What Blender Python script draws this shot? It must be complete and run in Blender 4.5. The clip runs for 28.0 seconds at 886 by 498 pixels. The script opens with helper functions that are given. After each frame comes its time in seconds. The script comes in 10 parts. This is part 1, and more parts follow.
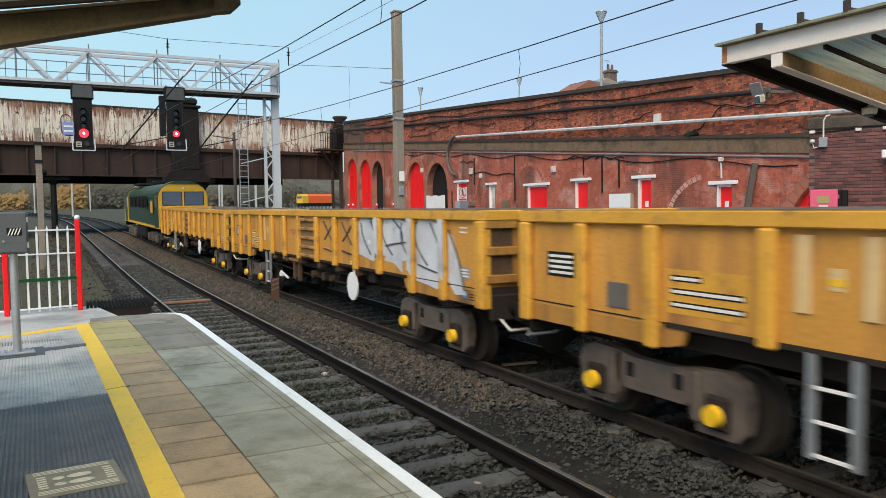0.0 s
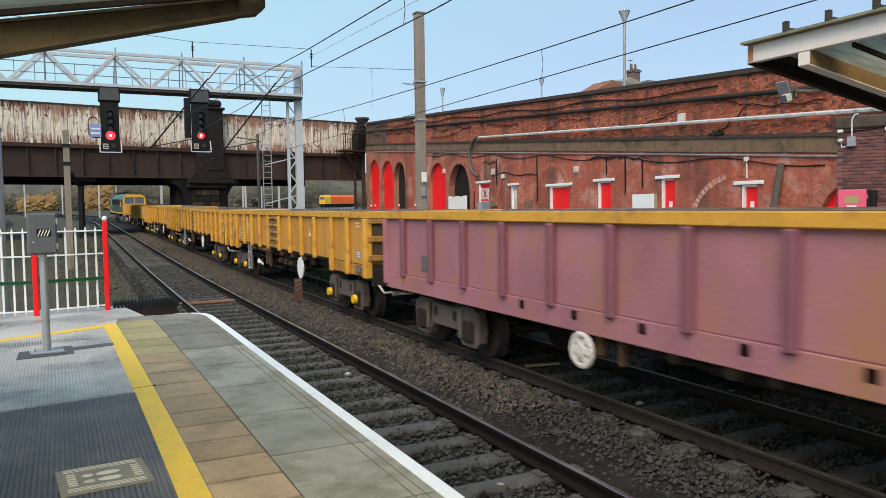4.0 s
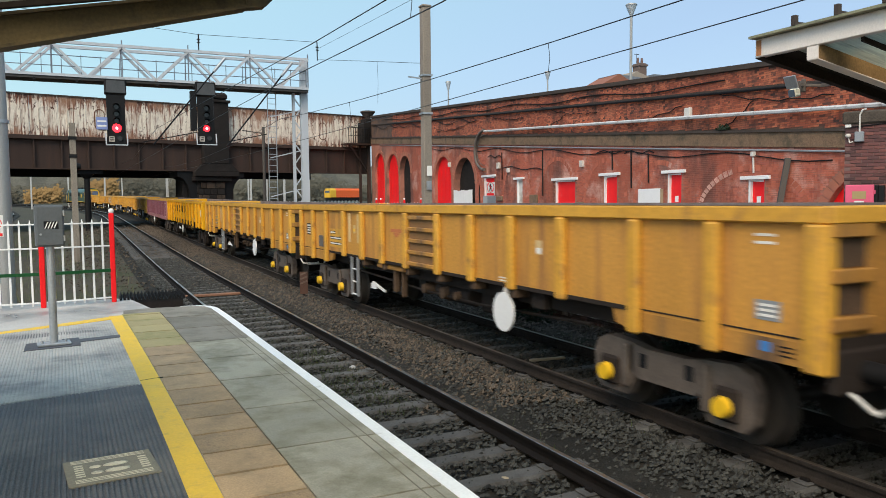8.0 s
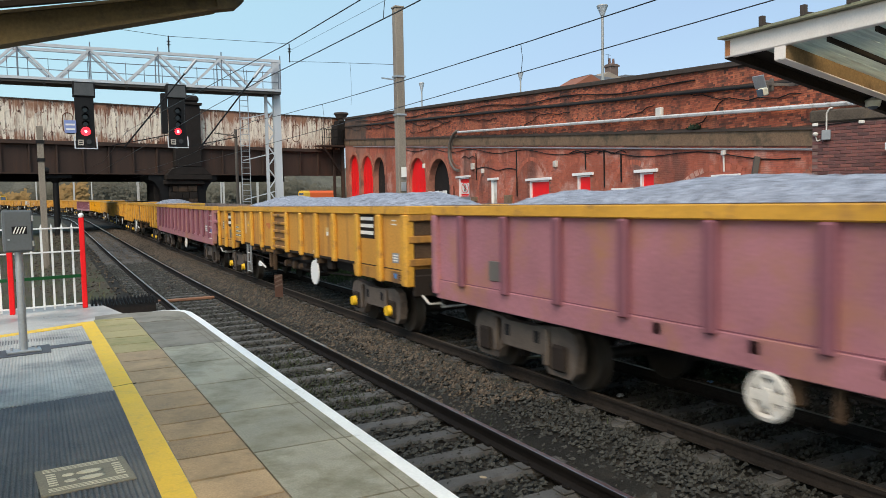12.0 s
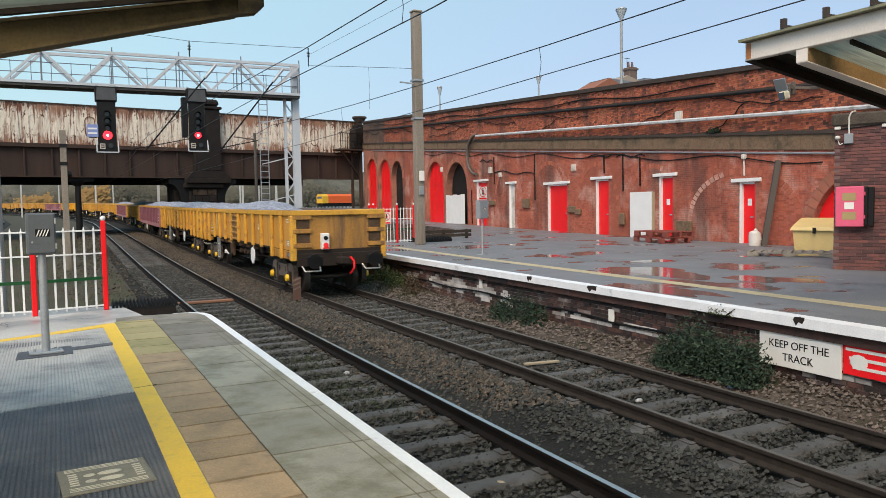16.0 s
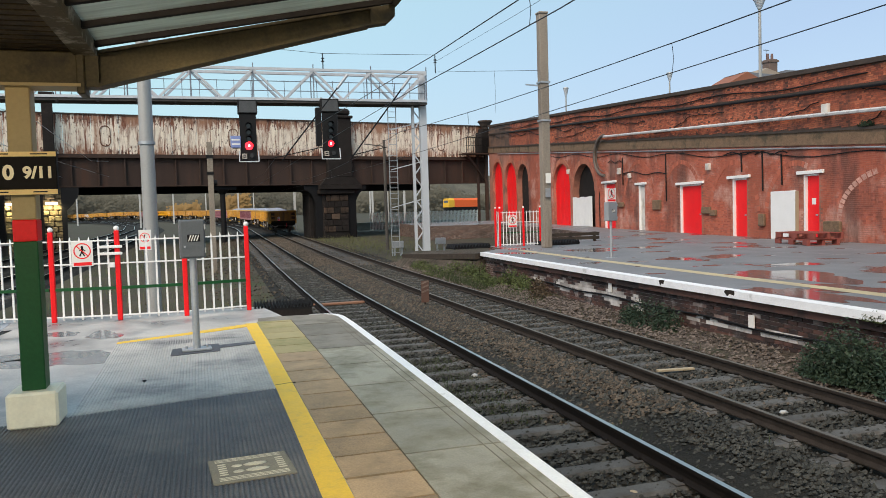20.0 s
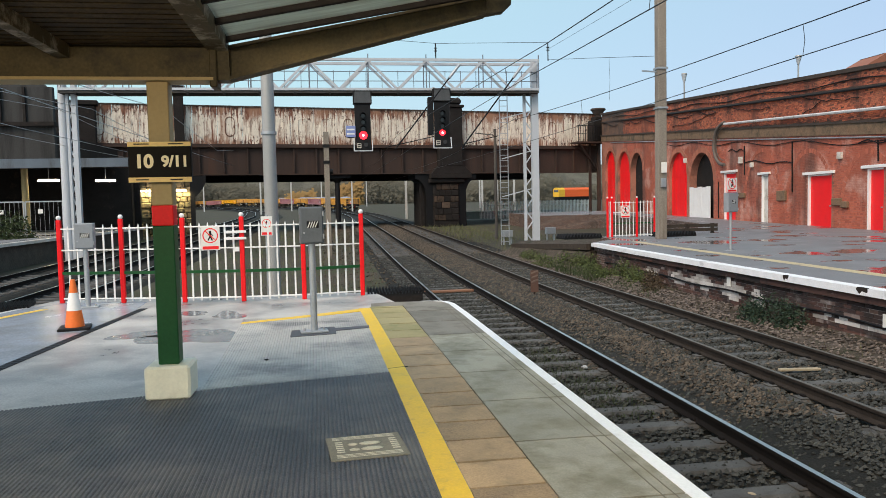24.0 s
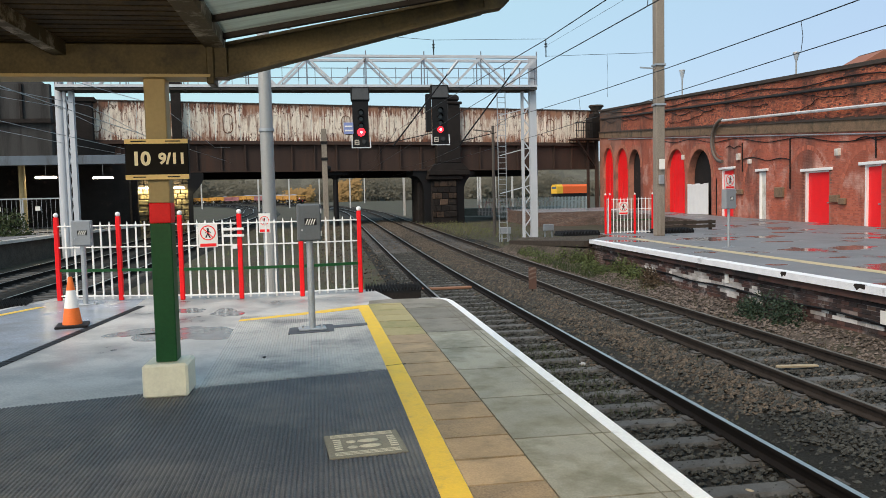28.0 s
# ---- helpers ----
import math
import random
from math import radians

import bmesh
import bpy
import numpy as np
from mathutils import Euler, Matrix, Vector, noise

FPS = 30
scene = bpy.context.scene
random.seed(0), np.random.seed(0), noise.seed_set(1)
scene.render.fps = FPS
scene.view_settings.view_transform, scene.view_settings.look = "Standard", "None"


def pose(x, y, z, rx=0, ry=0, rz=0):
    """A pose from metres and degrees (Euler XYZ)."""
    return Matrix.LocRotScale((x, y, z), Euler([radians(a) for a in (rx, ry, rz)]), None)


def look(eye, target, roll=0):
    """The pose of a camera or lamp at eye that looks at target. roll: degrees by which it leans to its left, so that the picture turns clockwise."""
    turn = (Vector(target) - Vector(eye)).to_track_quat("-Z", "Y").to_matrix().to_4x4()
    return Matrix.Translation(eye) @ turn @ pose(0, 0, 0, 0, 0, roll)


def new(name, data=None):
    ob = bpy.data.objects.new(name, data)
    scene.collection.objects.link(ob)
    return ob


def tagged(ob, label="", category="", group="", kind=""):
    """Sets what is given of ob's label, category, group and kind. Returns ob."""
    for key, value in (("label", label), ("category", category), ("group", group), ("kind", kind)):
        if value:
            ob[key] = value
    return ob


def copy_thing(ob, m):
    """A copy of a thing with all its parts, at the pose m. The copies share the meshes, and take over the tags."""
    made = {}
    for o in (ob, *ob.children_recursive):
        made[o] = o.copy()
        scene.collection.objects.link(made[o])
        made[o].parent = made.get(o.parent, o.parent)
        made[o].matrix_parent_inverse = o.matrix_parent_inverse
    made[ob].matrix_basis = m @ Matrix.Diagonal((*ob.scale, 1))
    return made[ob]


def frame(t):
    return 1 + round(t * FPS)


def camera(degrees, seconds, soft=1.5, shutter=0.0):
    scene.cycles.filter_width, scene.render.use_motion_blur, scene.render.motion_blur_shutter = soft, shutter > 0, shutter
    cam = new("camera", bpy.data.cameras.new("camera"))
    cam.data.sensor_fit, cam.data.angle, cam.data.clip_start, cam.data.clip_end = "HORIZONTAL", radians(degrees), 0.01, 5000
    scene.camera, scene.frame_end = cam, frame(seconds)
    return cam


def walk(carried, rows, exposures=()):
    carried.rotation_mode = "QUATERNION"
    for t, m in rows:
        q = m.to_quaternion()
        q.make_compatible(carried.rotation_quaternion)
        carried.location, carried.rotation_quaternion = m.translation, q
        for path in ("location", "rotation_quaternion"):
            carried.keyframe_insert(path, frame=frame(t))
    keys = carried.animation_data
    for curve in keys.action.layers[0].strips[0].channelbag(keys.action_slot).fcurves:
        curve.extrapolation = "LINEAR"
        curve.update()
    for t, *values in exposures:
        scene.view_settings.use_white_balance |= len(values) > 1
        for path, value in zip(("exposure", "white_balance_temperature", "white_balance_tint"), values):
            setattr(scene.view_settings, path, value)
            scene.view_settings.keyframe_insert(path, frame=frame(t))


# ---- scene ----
cam = camera(61.0, 28.0, soft=0.5, shutter=0.22)
PATH = [
    (0, pose(0.089, -0.008, 1.600, 86.710, 0.683, -27.795)),
    (0.5, pose(0.088, -0.007, 1.601, 86.737, 0.703, -27.592)),
    (1, pose(0.086, -0.006, 1.602, 86.729, 0.622, -27.444)),
    (1.5, pose(0.082, -0.006, 1.603, 86.717, 0.619, -27.285)),
    (2, pose(0.079, -0.005, 1.602, 86.725, 0.599, -27.101)),
    (2.5, pose(0.077, -0.005, 1.602, 86.751, 0.675, -26.888)),
    (3, pose(0.077, -0.005, 1.601, 86.741, 0.684, -26.634)),
    (3.5, pose(0.079, -0.005, 1.602, 86.760, 0.730, -26.377)),
    (5.5, pose(0.072, -0.007, 1.602, 86.740, 0.763, -25.569)),
    (6, pose(0.073, -0.005, 1.602, 86.631, 0.757, -25.483)),
    (6.5, pose(0.073, -0.003, 1.602, 86.511, 0.725, -25.412)),
    (7, pose(0.071, -0.001, 1.603, 86.427, 0.586, -25.429)),
    (7.5, pose(0.070, -0.000, 1.603, 86.369, 0.559, -25.514)),
    (8, pose(0.069, 0.001, 1.602, 86.318, 0.540, -25.742)),
    (8.5, pose(0.069, 0.002, 1.601, 86.264, 0.512, -26.084)),
    (9, pose(0.068, 0.002, 1.600, 86.202, 0.565, -26.528)),
    (9.5, pose(0.068, -0.001, 1.599, 86.145, 0.697, -26.974)),
    (10, pose(0.066, -0.003, 1.599, 86.051, 0.822, -27.365)),
    (10.5, pose(0.064, -0.004, 1.598, 86.040, 0.891, -27.644)),
    (11, pose(0.064, -0.003, 1.598, 86.083, 1.024, -27.770)),
    (11.5, pose(0.065, -0.004, 1.598, 86.233, 1.107, -27.746)),
    (12, pose(0.064, -0.004, 1.599, 86.377, 1.089, -27.664)),
    (12.5, pose(0.064, -0.006, 1.600, 86.426, 1.096, -27.559)),
    (14.5, pose(0.069, 0.008, 1.597, 86.247, 1.051, -27.453)),
    (15, pose(0.067, 0.006, 1.598, 86.319, 1.020, -27.304)),
    (15.5, pose(0.063, 0.003, 1.599, 86.489, 0.976, -26.965)),
    (16, pose(0.059, 0.001, 1.599, 86.681, 0.990, -26.329)),
    (16.5, pose(0.055, 0.000, 1.598, 86.885, 1.084, -25.289)),
    (17, pose(0.051, 0.001, 1.597, 87.071, 1.162, -23.966)),
    (17.5, pose(0.049, 0.002, 1.597, 87.166, 1.321, -22.459)),
    (18, pose(0.047, 0.004, 1.597, 87.210, 1.416, -21.063)),
    (18.5, pose(0.048, 0.008, 1.598, 87.199, 1.556, -19.879)),
    (19, pose(0.048, 0.011, 1.598, 87.170, 1.605, -18.918)),
    (19.5, pose(0.043, 0.013, 1.597, 87.156, 1.667, -17.974)),
    (20, pose(0.035, 0.014, 1.597, 87.156, 1.690, -16.800)),
    (20.5, pose(0.027, 0.011, 1.595, 87.147, 1.692, -15.300)),
    (21, pose(0.018, 0.009, 1.593, 87.130, 1.658, -13.641)),
    (21.5, pose(0.011, 0.007, 1.592, 87.133, 1.612, -11.971)),
    (22, pose(0.008, 0.006, 1.592, 87.077, 1.459, -10.621)),
    (22.5, pose(0.006, 0.007, 1.592, 86.996, 1.382, -9.666)),
    (24.5, pose(-0.005, -0.007, 1.596, 86.430, 1.246, -8.428)),
    (25, pose(-0.004, -0.005, 1.596, 86.393, 1.316, -8.426)),
    (25.5, pose(-0.003, -0.003, 1.596, 86.445, 1.310, -8.490)),
    (26, pose(-0.001, -0.002, 1.597, 86.464, 1.346, -8.592)),
    (26.5, pose(0.001, -0.001, 1.599, 86.446, 1.318, -8.688)),
    (27, pose(0.000, 0.000, 1.599, 86.440, 1.322, -8.733)),
    (27.5, pose(-0.001, 0.001, 1.599, 86.366, 1.287, -8.723)),
    (28, pose(-0.002, 0.002, 1.599, 86.294, 1.268, -8.654)),
]
# the camera's white balance is cooler while the train passes and warmer after it
walk(cam, PATH, exposures=((0.0, 0.35, 6330, 8.5), (14.9, 0.35, 6330, 8.5), (16.1, 0.35, 6540, 11.2), (28.0, 0.35, 6540, 11.2)))

# ---- world and light ----
world = bpy.data.worlds.new("overcast_dusk_sky")
scene.world = world
world.use_nodes = True
wn = world.node_tree.nodes
sky = wn.new("ShaderNodeTexSky")
sky.sky_type = "NISHITA"
sky.sun_disc = False
sky.sun_elevation, sky.sun_rotation = radians(42), radians(225)
sky.air_density, sky.dust_density, sky.ozone_density = 1.0, 2.2, 2.5
dim = wn.new("ShaderNodeVectorMath")
dim.operation = "SCALE"
dim.inputs["Scale"].default_value = 0.06
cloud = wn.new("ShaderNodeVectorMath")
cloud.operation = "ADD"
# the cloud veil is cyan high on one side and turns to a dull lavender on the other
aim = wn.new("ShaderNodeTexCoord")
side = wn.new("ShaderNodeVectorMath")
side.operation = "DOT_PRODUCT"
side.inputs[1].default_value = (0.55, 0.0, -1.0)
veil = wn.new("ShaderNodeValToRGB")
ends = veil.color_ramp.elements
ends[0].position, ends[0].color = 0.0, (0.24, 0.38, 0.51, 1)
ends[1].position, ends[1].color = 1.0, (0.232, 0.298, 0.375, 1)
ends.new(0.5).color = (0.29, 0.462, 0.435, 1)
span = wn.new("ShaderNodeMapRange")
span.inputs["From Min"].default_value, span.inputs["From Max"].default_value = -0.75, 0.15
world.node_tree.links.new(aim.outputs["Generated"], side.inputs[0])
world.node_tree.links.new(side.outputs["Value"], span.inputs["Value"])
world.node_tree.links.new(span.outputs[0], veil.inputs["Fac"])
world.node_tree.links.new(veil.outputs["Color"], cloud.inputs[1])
world.node_tree.links.new(sky.outputs[0], dim.inputs[0])
world.node_tree.links.new(dim.outputs[0], cloud.inputs[0])
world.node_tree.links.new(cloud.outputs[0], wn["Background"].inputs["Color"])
wn["Background"].inputs["Strength"].default_value = 1.0
sun_data = bpy.data.lights.new("sun", "SUN")
sun_data.energy, sun_data.angle, sun_data.color = 2.5, radians(40), (1.0, 0.80, 0.58)
sun = new("sun", sun_data)
sun.matrix_world = look((-40, -40, 60), (0, 0, 0))


# ---- mesh helpers ----
def rise(y):
    """The ground climbs away from the platform end, shaped to fit the camera's view."""
    return 0.0126 * 4 * math.log1p(math.exp(min(60, (y - 27) / 4)))


class Shape:
    """Collects pieces of one mesh."""

    def __init__(self):
        self.v, self.f, self.smooth = [], [], []

    def add(self, verts, faces, smooth=False):
        n = len(self.v)
        self.v += [tuple(p) for p in verts]
        self.f += [tuple(n + i for i in q) for q in faces]
        self.smooth += [smooth] * len(faces)
        return self

    def box(self, x0, x1, y0, y1, z0, z1, bevel=0.0, m=None):
        x0, x1 = min(x0, x1), max(x0, x1)
        y0, y1 = min(y0, y1), max(y0, y1)
        z0, z1 = min(z0, z1), max(z0, z1)
        if bevel <= 0:
            vs = [(x, y, z) for x in (x0, x1) for y in (y0, y1) for z in (z0, z1)]
            fs = [(0, 1, 3, 2), (4, 6, 7, 5), (0, 4, 5, 1), (2, 3, 7, 6), (0, 2, 6, 4), (1, 5, 7, 3)]
        else:
            b = min(bevel, 0.45 * min(x1 - x0, y1 - y0, z1 - z0))
            vs = []
            for sx, x in ((1, x0), (-1, x1)):
                for sy, y in ((1, y0), (-1, y1)):
                    for sz, z in ((1, z0), (-1, z1)):
                        vs += [(x, y + sy * b, z + sz * b), (x + sx * b, y, z + sz * b), (x + sx * b, y + sy * b, z)]
            fs = BEVEL_FACES
        if m is not None:
            vs = [m @ Vector(p) for p in vs]
        return self.add(vs, fs)

    def tube(self, p0, p1, r0, r1=None, n=10, caps=True):
        r1 = r0 if r1 is None else r1
        p0, p1 = Vector(p0), Vector(p1)
        d = (p1 - p0).normalized()
        a = d.orthogonal().normalized()
        b = d.cross(a)
        vs = []
        for p, r in ((p0, r0), (p1, r1)):
            vs += [p + r * (math.cos(2 * math.pi * k / n) * a + math.sin(2 * math.pi * k / n) * b) for k in range(n)]
        fs = [(k, (k + 1) % n, n + (k + 1) % n, n + k) for k in range(n)]
        self.add(vs, fs, n > 6)
        if caps:
            self.add(vs, [tuple(range(n))[::-1], tuple(range(n, 2 * n))])
        return self

    def line(self, pts, r, n=6):
        for a, b in zip(pts, pts[1:]):
            self.tube(a, b, r, r, n)
        return self

    def beam(self, p0, p1, w, h=None):
        """A square bar between two points."""
        h = w if h is None else h
        p0, p1 = Vector(p0), Vector(p1)
        d = p1 - p0
        m = Matrix.Translation(p0) @ d.to_track_quat("Y", "Z").to_matrix().to_4x4()
        return self.box(-w / 2, w / 2, 0, d.length, -h / 2, h / 2, 0, m)

    def prism(self, poly, a, b, axis="x"):
        """A convex outline pushed from a to b along an axis."""
        n = len(poly)
        if axis == "x":
            vs = [(t, p, q) for t in (a, b) for p, q in poly]
        elif axis == "y":
            vs = [(p, t, q) for t in (a, b) for p, q in poly]
        else:
            vs = [(p, q, t) for t in (a, b) for p, q in poly]
        fs = [tuple(range(n))[::-1], tuple(range(n, 2 * n))] + [(k, (k + 1) % n, n + (k + 1) % n, n + k) for k in range(n)]
        return self.add(vs, fs)

    def ball(self, c, rx, ry=None, rz=None, n=8, rings=5):
        ry, rz = ry or rx, rz or rx
        vs = [(c[0], c[1], c[2] - rz)]
        for i in range(1, rings):
            a = -math.pi / 2 + math.pi * i / rings
            vs += [(c[0] + rx * math.cos(a) * math.cos(2 * math.pi * k / n), c[1] + ry * math.cos(a) * math.sin(2 * math.pi * k / n), c[2] + rz * math.sin(a)) for k in range(n)]
        vs.append((c[0], c[1], c[2] + rz))
        fs = [(0, 1 + (k + 1) % n, 1 + k) for k in range(n)]
        for i in range(rings - 2):
            o = 1 + i * n
            fs += [(o + k, o + (k + 1) % n, o + n + (k + 1) % n, o + n + k) for k in range(n)]
        o = 1 + (rings - 2) * n
        fs += [(o + k, o + (k + 1) % n, len(vs) - 1) for k in range(n)]
        return self.add(vs, fs, True)

    def mesh(self, name):
        me = bpy.data.meshes.new(name)
        me.from_pydata(self.v, [], self.f)
        bm = bmesh.new()
        bm.from_mesh(me)
        bmesh.ops.recalc_face_normals(bm, faces=bm.faces)
        bm.to_mesh(me)
        bm.free()
        me.polygons.foreach_set("use_smooth", self.smooth)
        return me


def bevel_topology():
    bm = bmesh.new()
    pts = []
    for sx, x in ((1, 0), (-1, 1)):
        for sy, y in ((1, 0), (-1, 1)):
            for sz, z in ((1, 0), (-1, 1)):
                pts += [(x, y + sy * 0.1, z + sz * 0.1), (x + sx * 0.1, y, z + sz * 0.1), (x + sx * 0.1, y + sy * 0.1, z)]
    vs = [bm.verts.new(p) for p in pts]
    index = {v: i for i, v in enumerate(vs)}
    bmesh.ops.convex_hull(bm, input=vs)
    bmesh.ops.dissolve_limit(bm, angle_limit=0.01, verts=bm.verts, edges=bm.edges)
    faces = [tuple(index[v] for v in f.verts) for f in bm.faces]
    bm.free()
    return faces


BEVEL_FACES = bevel_topology()


def part(name, shape, material, parent=None, label="", at=None):
    """Links a shape, or a ready mesh, as one mesh object under a thing or a part."""
    me = shape.mesh(name) if isinstance(shape, Shape) else shape
    if not me.materials:
        me.materials.append(material)
    ob = new(name, me)
    if parent is not None:
        ob.parent = parent
    if at is not None:
        ob.matrix_basis = at
    if label:
        tagged(ob, label)
    return ob


def thing(name, label, category, m=None, group="", kind=""):
    """An Empty at the base of a thing, which its parts hang from."""
    ob = new(name)
    ob.empty_display_size = 0.2
    if m is not None:
        ob.matrix_basis = m
    return tagged(ob, label, category, group, kind)


def solid(name, shape, material, label, category, m=None, group="", kind=""):
    """A thing that is one plain mesh."""
    ob = part(name, shape, material, None, "", m)
    return tagged(ob, label, category, group, kind)


# ---- materials ----
def mat(name, colour, rough=0.7, metal=0.0, vary=0.18, scale=3.0, fine=40.0, bump=0.15, stain=None, stain_at=0.55, stain_scale=1.2,
        random_amount=0.0, streak=False, emit=0.0, spec=0.5, island=False):
    m = bpy.data.materials.new(name)
    m.use_nodes = True
    nt = m.node_tree
    b = nt.nodes["Principled BSDF"]
    L = nt.links.new
    co = nt.nodes.new("ShaderNodeTexCoord").outputs["Object"]
    if streak:
        mp = nt.nodes.new("ShaderNodeMapping")
        mp.inputs["Scale"].default_value = (1, 1, 0.12)
        L(co, mp.inputs[0])
        sco = mp.outputs[0]
    else:
        sco = co
    big = nt.nodes.new("ShaderNodeTexNoise")
    big.inputs["Scale"].default_value, big.inputs["Detail"].default_value = scale, 6
    L(sco, big.inputs["Vector"])
    small = nt.nodes.new("ShaderNodeTexNoise")
    small.inputs["Scale"].default_value, small.inputs["Detail"].default_value = fine, 3
    L(co, small.inputs["Vector"])
    mix = nt.nodes.new("ShaderNodeMath")
    mix.operation = "ADD"
    L(big.outputs["Fac"], mix.inputs[0])
    L(small.outputs["Fac"], mix.inputs[1])
    value = mix.outputs[0]
    if random_amount:
        src = nt.nodes.new("ShaderNodeNewGeometry").outputs["Random Per Island"] if island else nt.nodes.new("ShaderNodeObjectInfo").outputs["Random"]
        ma = nt.nodes.new("ShaderNodeMath")
        ma.operation = "MULTIPLY_ADD"
        L(src, ma.inputs[0])
        ma.inputs[1].default_value = random_amount
        L(value, ma.inputs[2])
        value = ma.outputs[0]
    rng = nt.nodes.new("ShaderNodeMapRange")
    rng.inputs["From Min"].default_value, rng.inputs["From Max"].default_value = 0.6, 1.4 + random_amount
    rng.inputs["To Min"].default_value, rng.inputs["To Max"].default_value = 1 - vary, 1 + vary
    L(value, rng.inputs["Value"])
    mul = nt.nodes.new("ShaderNodeVectorMath")
    mul.operation = "SCALE"
    mul.inputs[0].default_value = colour
    L(rng.outputs[0], mul.inputs["Scale"])
    col = mul.outputs[0]
    if stain is not None:
        sn = nt.nodes.new("ShaderNodeTexNoise")
        sn.inputs["Scale"].default_value, sn.inputs["Detail"].default_value, sn.inputs["Roughness"].default_value = stain_scale, 8, 0.7
        L(sco, sn.inputs["Vector"])
        ramp = nt.nodes.new("ShaderNodeValToRGB")
        ramp.color_ramp.elements[0].position, ramp.color_ramp.elements[1].position = stain_at - 0.07, stain_at + 0.1
        L(sn.outputs["Fac"], ramp.inputs[0])
        mx = nt.nodes.new("ShaderNodeMix")
        mx.data_type = "RGBA"
        L(ramp.outputs[0], mx.inputs[0])
        L(col, mx.inputs[6])
        mx.inputs[7].default_value = (*stain, 1)
        col = mx.outputs[2]
    L(col, b.inputs["Base Color"])
    b.inputs["Metallic"].default_value = metal
    b.inputs["Specular IOR Level"].default_value = spec
    rr = nt.nodes.new("ShaderNodeMapRange")
    rr.inputs["To Min"].default_value, rr.inputs["To Max"].default_value = max(0.02, rough - 0.12), min(1, rough + 0.12)
    L(big.outputs["Fac"], rr.inputs["Value"])
    L(rr.outputs[0], b.inputs["Roughness"])
    if bump:
        bp = nt.nodes.new("ShaderNodeBump")
        bp.inputs["Strength"].default_value, bp.inputs["Distance"].default_value = bump, 0.01
        L(value, bp.inputs["Height"])
        L(bp.outputs[0], b.inputs["Normal"])
    if emit:
        L(col, b.inputs["Emission Color"])
        b.inputs["Emission Strength"].default_value = emit
    return m


def brick_mat(name, c1, c2, mortar, dark, width=0.225, height=0.075, dirt=0.5):
    """Weathered brickwork on a vertical face, laid in x and z of the object."""
    m = bpy.data.materials.new(name)
    m.use_nodes = True
    nt = m.node_tree
    b = nt.nodes["Principled BSDF"]
    L = nt.links.new
    co = nt.nodes.new("ShaderNodeTexCoord").outputs["Object"]
    sep = nt.nodes.new("ShaderNodeSeparateXYZ")
    L(co, sep.inputs[0])
    cmb = nt.nodes.new("ShaderNodeCombineXYZ")
    addxy = nt.nodes.new("ShaderNodeMath")
    addxy.operation = "ADD"
    L(sep.outputs[0], addxy.inputs[0])
    L(sep.outputs[1], addxy.inputs[1])
    L(addxy.outputs[0], cmb.inputs[0])
    L(sep.outputs[2], cmb.inputs[1])
    bt = nt.nodes.new("ShaderNodeTexBrick")
    bt.inputs["Scale"].default_value = 1.0
    bt.inputs["Brick Width"].default_value, bt.inputs["Row Height"].default_value = width, height
    bt.inputs["Mortar Size"].default_value, bt.inputs["Mortar Smooth"].default_value = 0.006, 0.3
    bt.inputs["Color1"].default_value, bt.inputs["Color2"].default_value, bt.inputs["Mortar"].default_value = (*c1, 1), (*c2, 1), (*mortar, 1)
    L(cmb.outputs[0], bt.inputs["Vector"])
    n1 = nt.nodes.new("ShaderNodeTexNoise")
    n1.inputs["Scale"].default_value, n1.inputs["Detail"].default_value, n1.inputs["Roughness"].default_value = 0.45, 9, 0.68
    L(co, n1.inputs["Vector"])
    ramp = nt.nodes.new("ShaderNodeValToRGB")
    ramp.color_ramp.elements[0].position, ramp.color_ramp.elements[1].position = dirt, dirt + 0.2
    L(n1.outputs["Fac"], ramp.inputs[0])
    mx = nt.nodes.new("ShaderNodeMix")
    mx.data_type = "RGBA"
    L(ramp.outputs[0], mx.inputs[0])
    L(bt.outputs["Color"], mx.inputs[6])
    mx.inputs[7].default_value = (*dark, 1)
    n2 = nt.nodes.new("ShaderNodeTexNoise")
    n2.inputs["Scale"].default_value, n2.inputs["Detail"].default_value = 6.0, 6
    L(co, n2.inputs["Vector"])
    rg = nt.nodes.new("ShaderNodeMapRange")
    rg.inputs["From Min"].default_value, rg.inputs["From Max"].default_value = 0.25, 0.75
    rg.inputs["To Min"].default_value, rg.inputs["To Max"].default_value = 0.6, 1.35
    L(n2.outputs["Fac"], rg.inputs[0])
    sc = nt.nodes.new("ShaderNodeVectorMath")
    sc.operation = "SCALE"
    L(mx.outputs[2], sc.inputs[0])
    L(rg.outputs[0], sc.inputs["Scale"])
    L(sc.outputs[0], b.inputs["Base Color"])
    b.inputs["Roughness"].default_value = 0.85
    bp = nt.nodes.new("ShaderNodeBump")
    bp.inputs["Strength"].default_value, bp.inputs["Distance"].default_value = 0.6, 0.01
    inv = nt.nodes.new("ShaderNodeMath")
    inv.operation = "SUBTRACT"
    inv.inputs[0].default_value = 1.0
    L(bt.outputs["Fac"], inv.inputs[1])
    L(inv.outputs[0], bp.inputs["Height"])
    L(bp.outputs[0], b.inputs["Normal"])
    return m


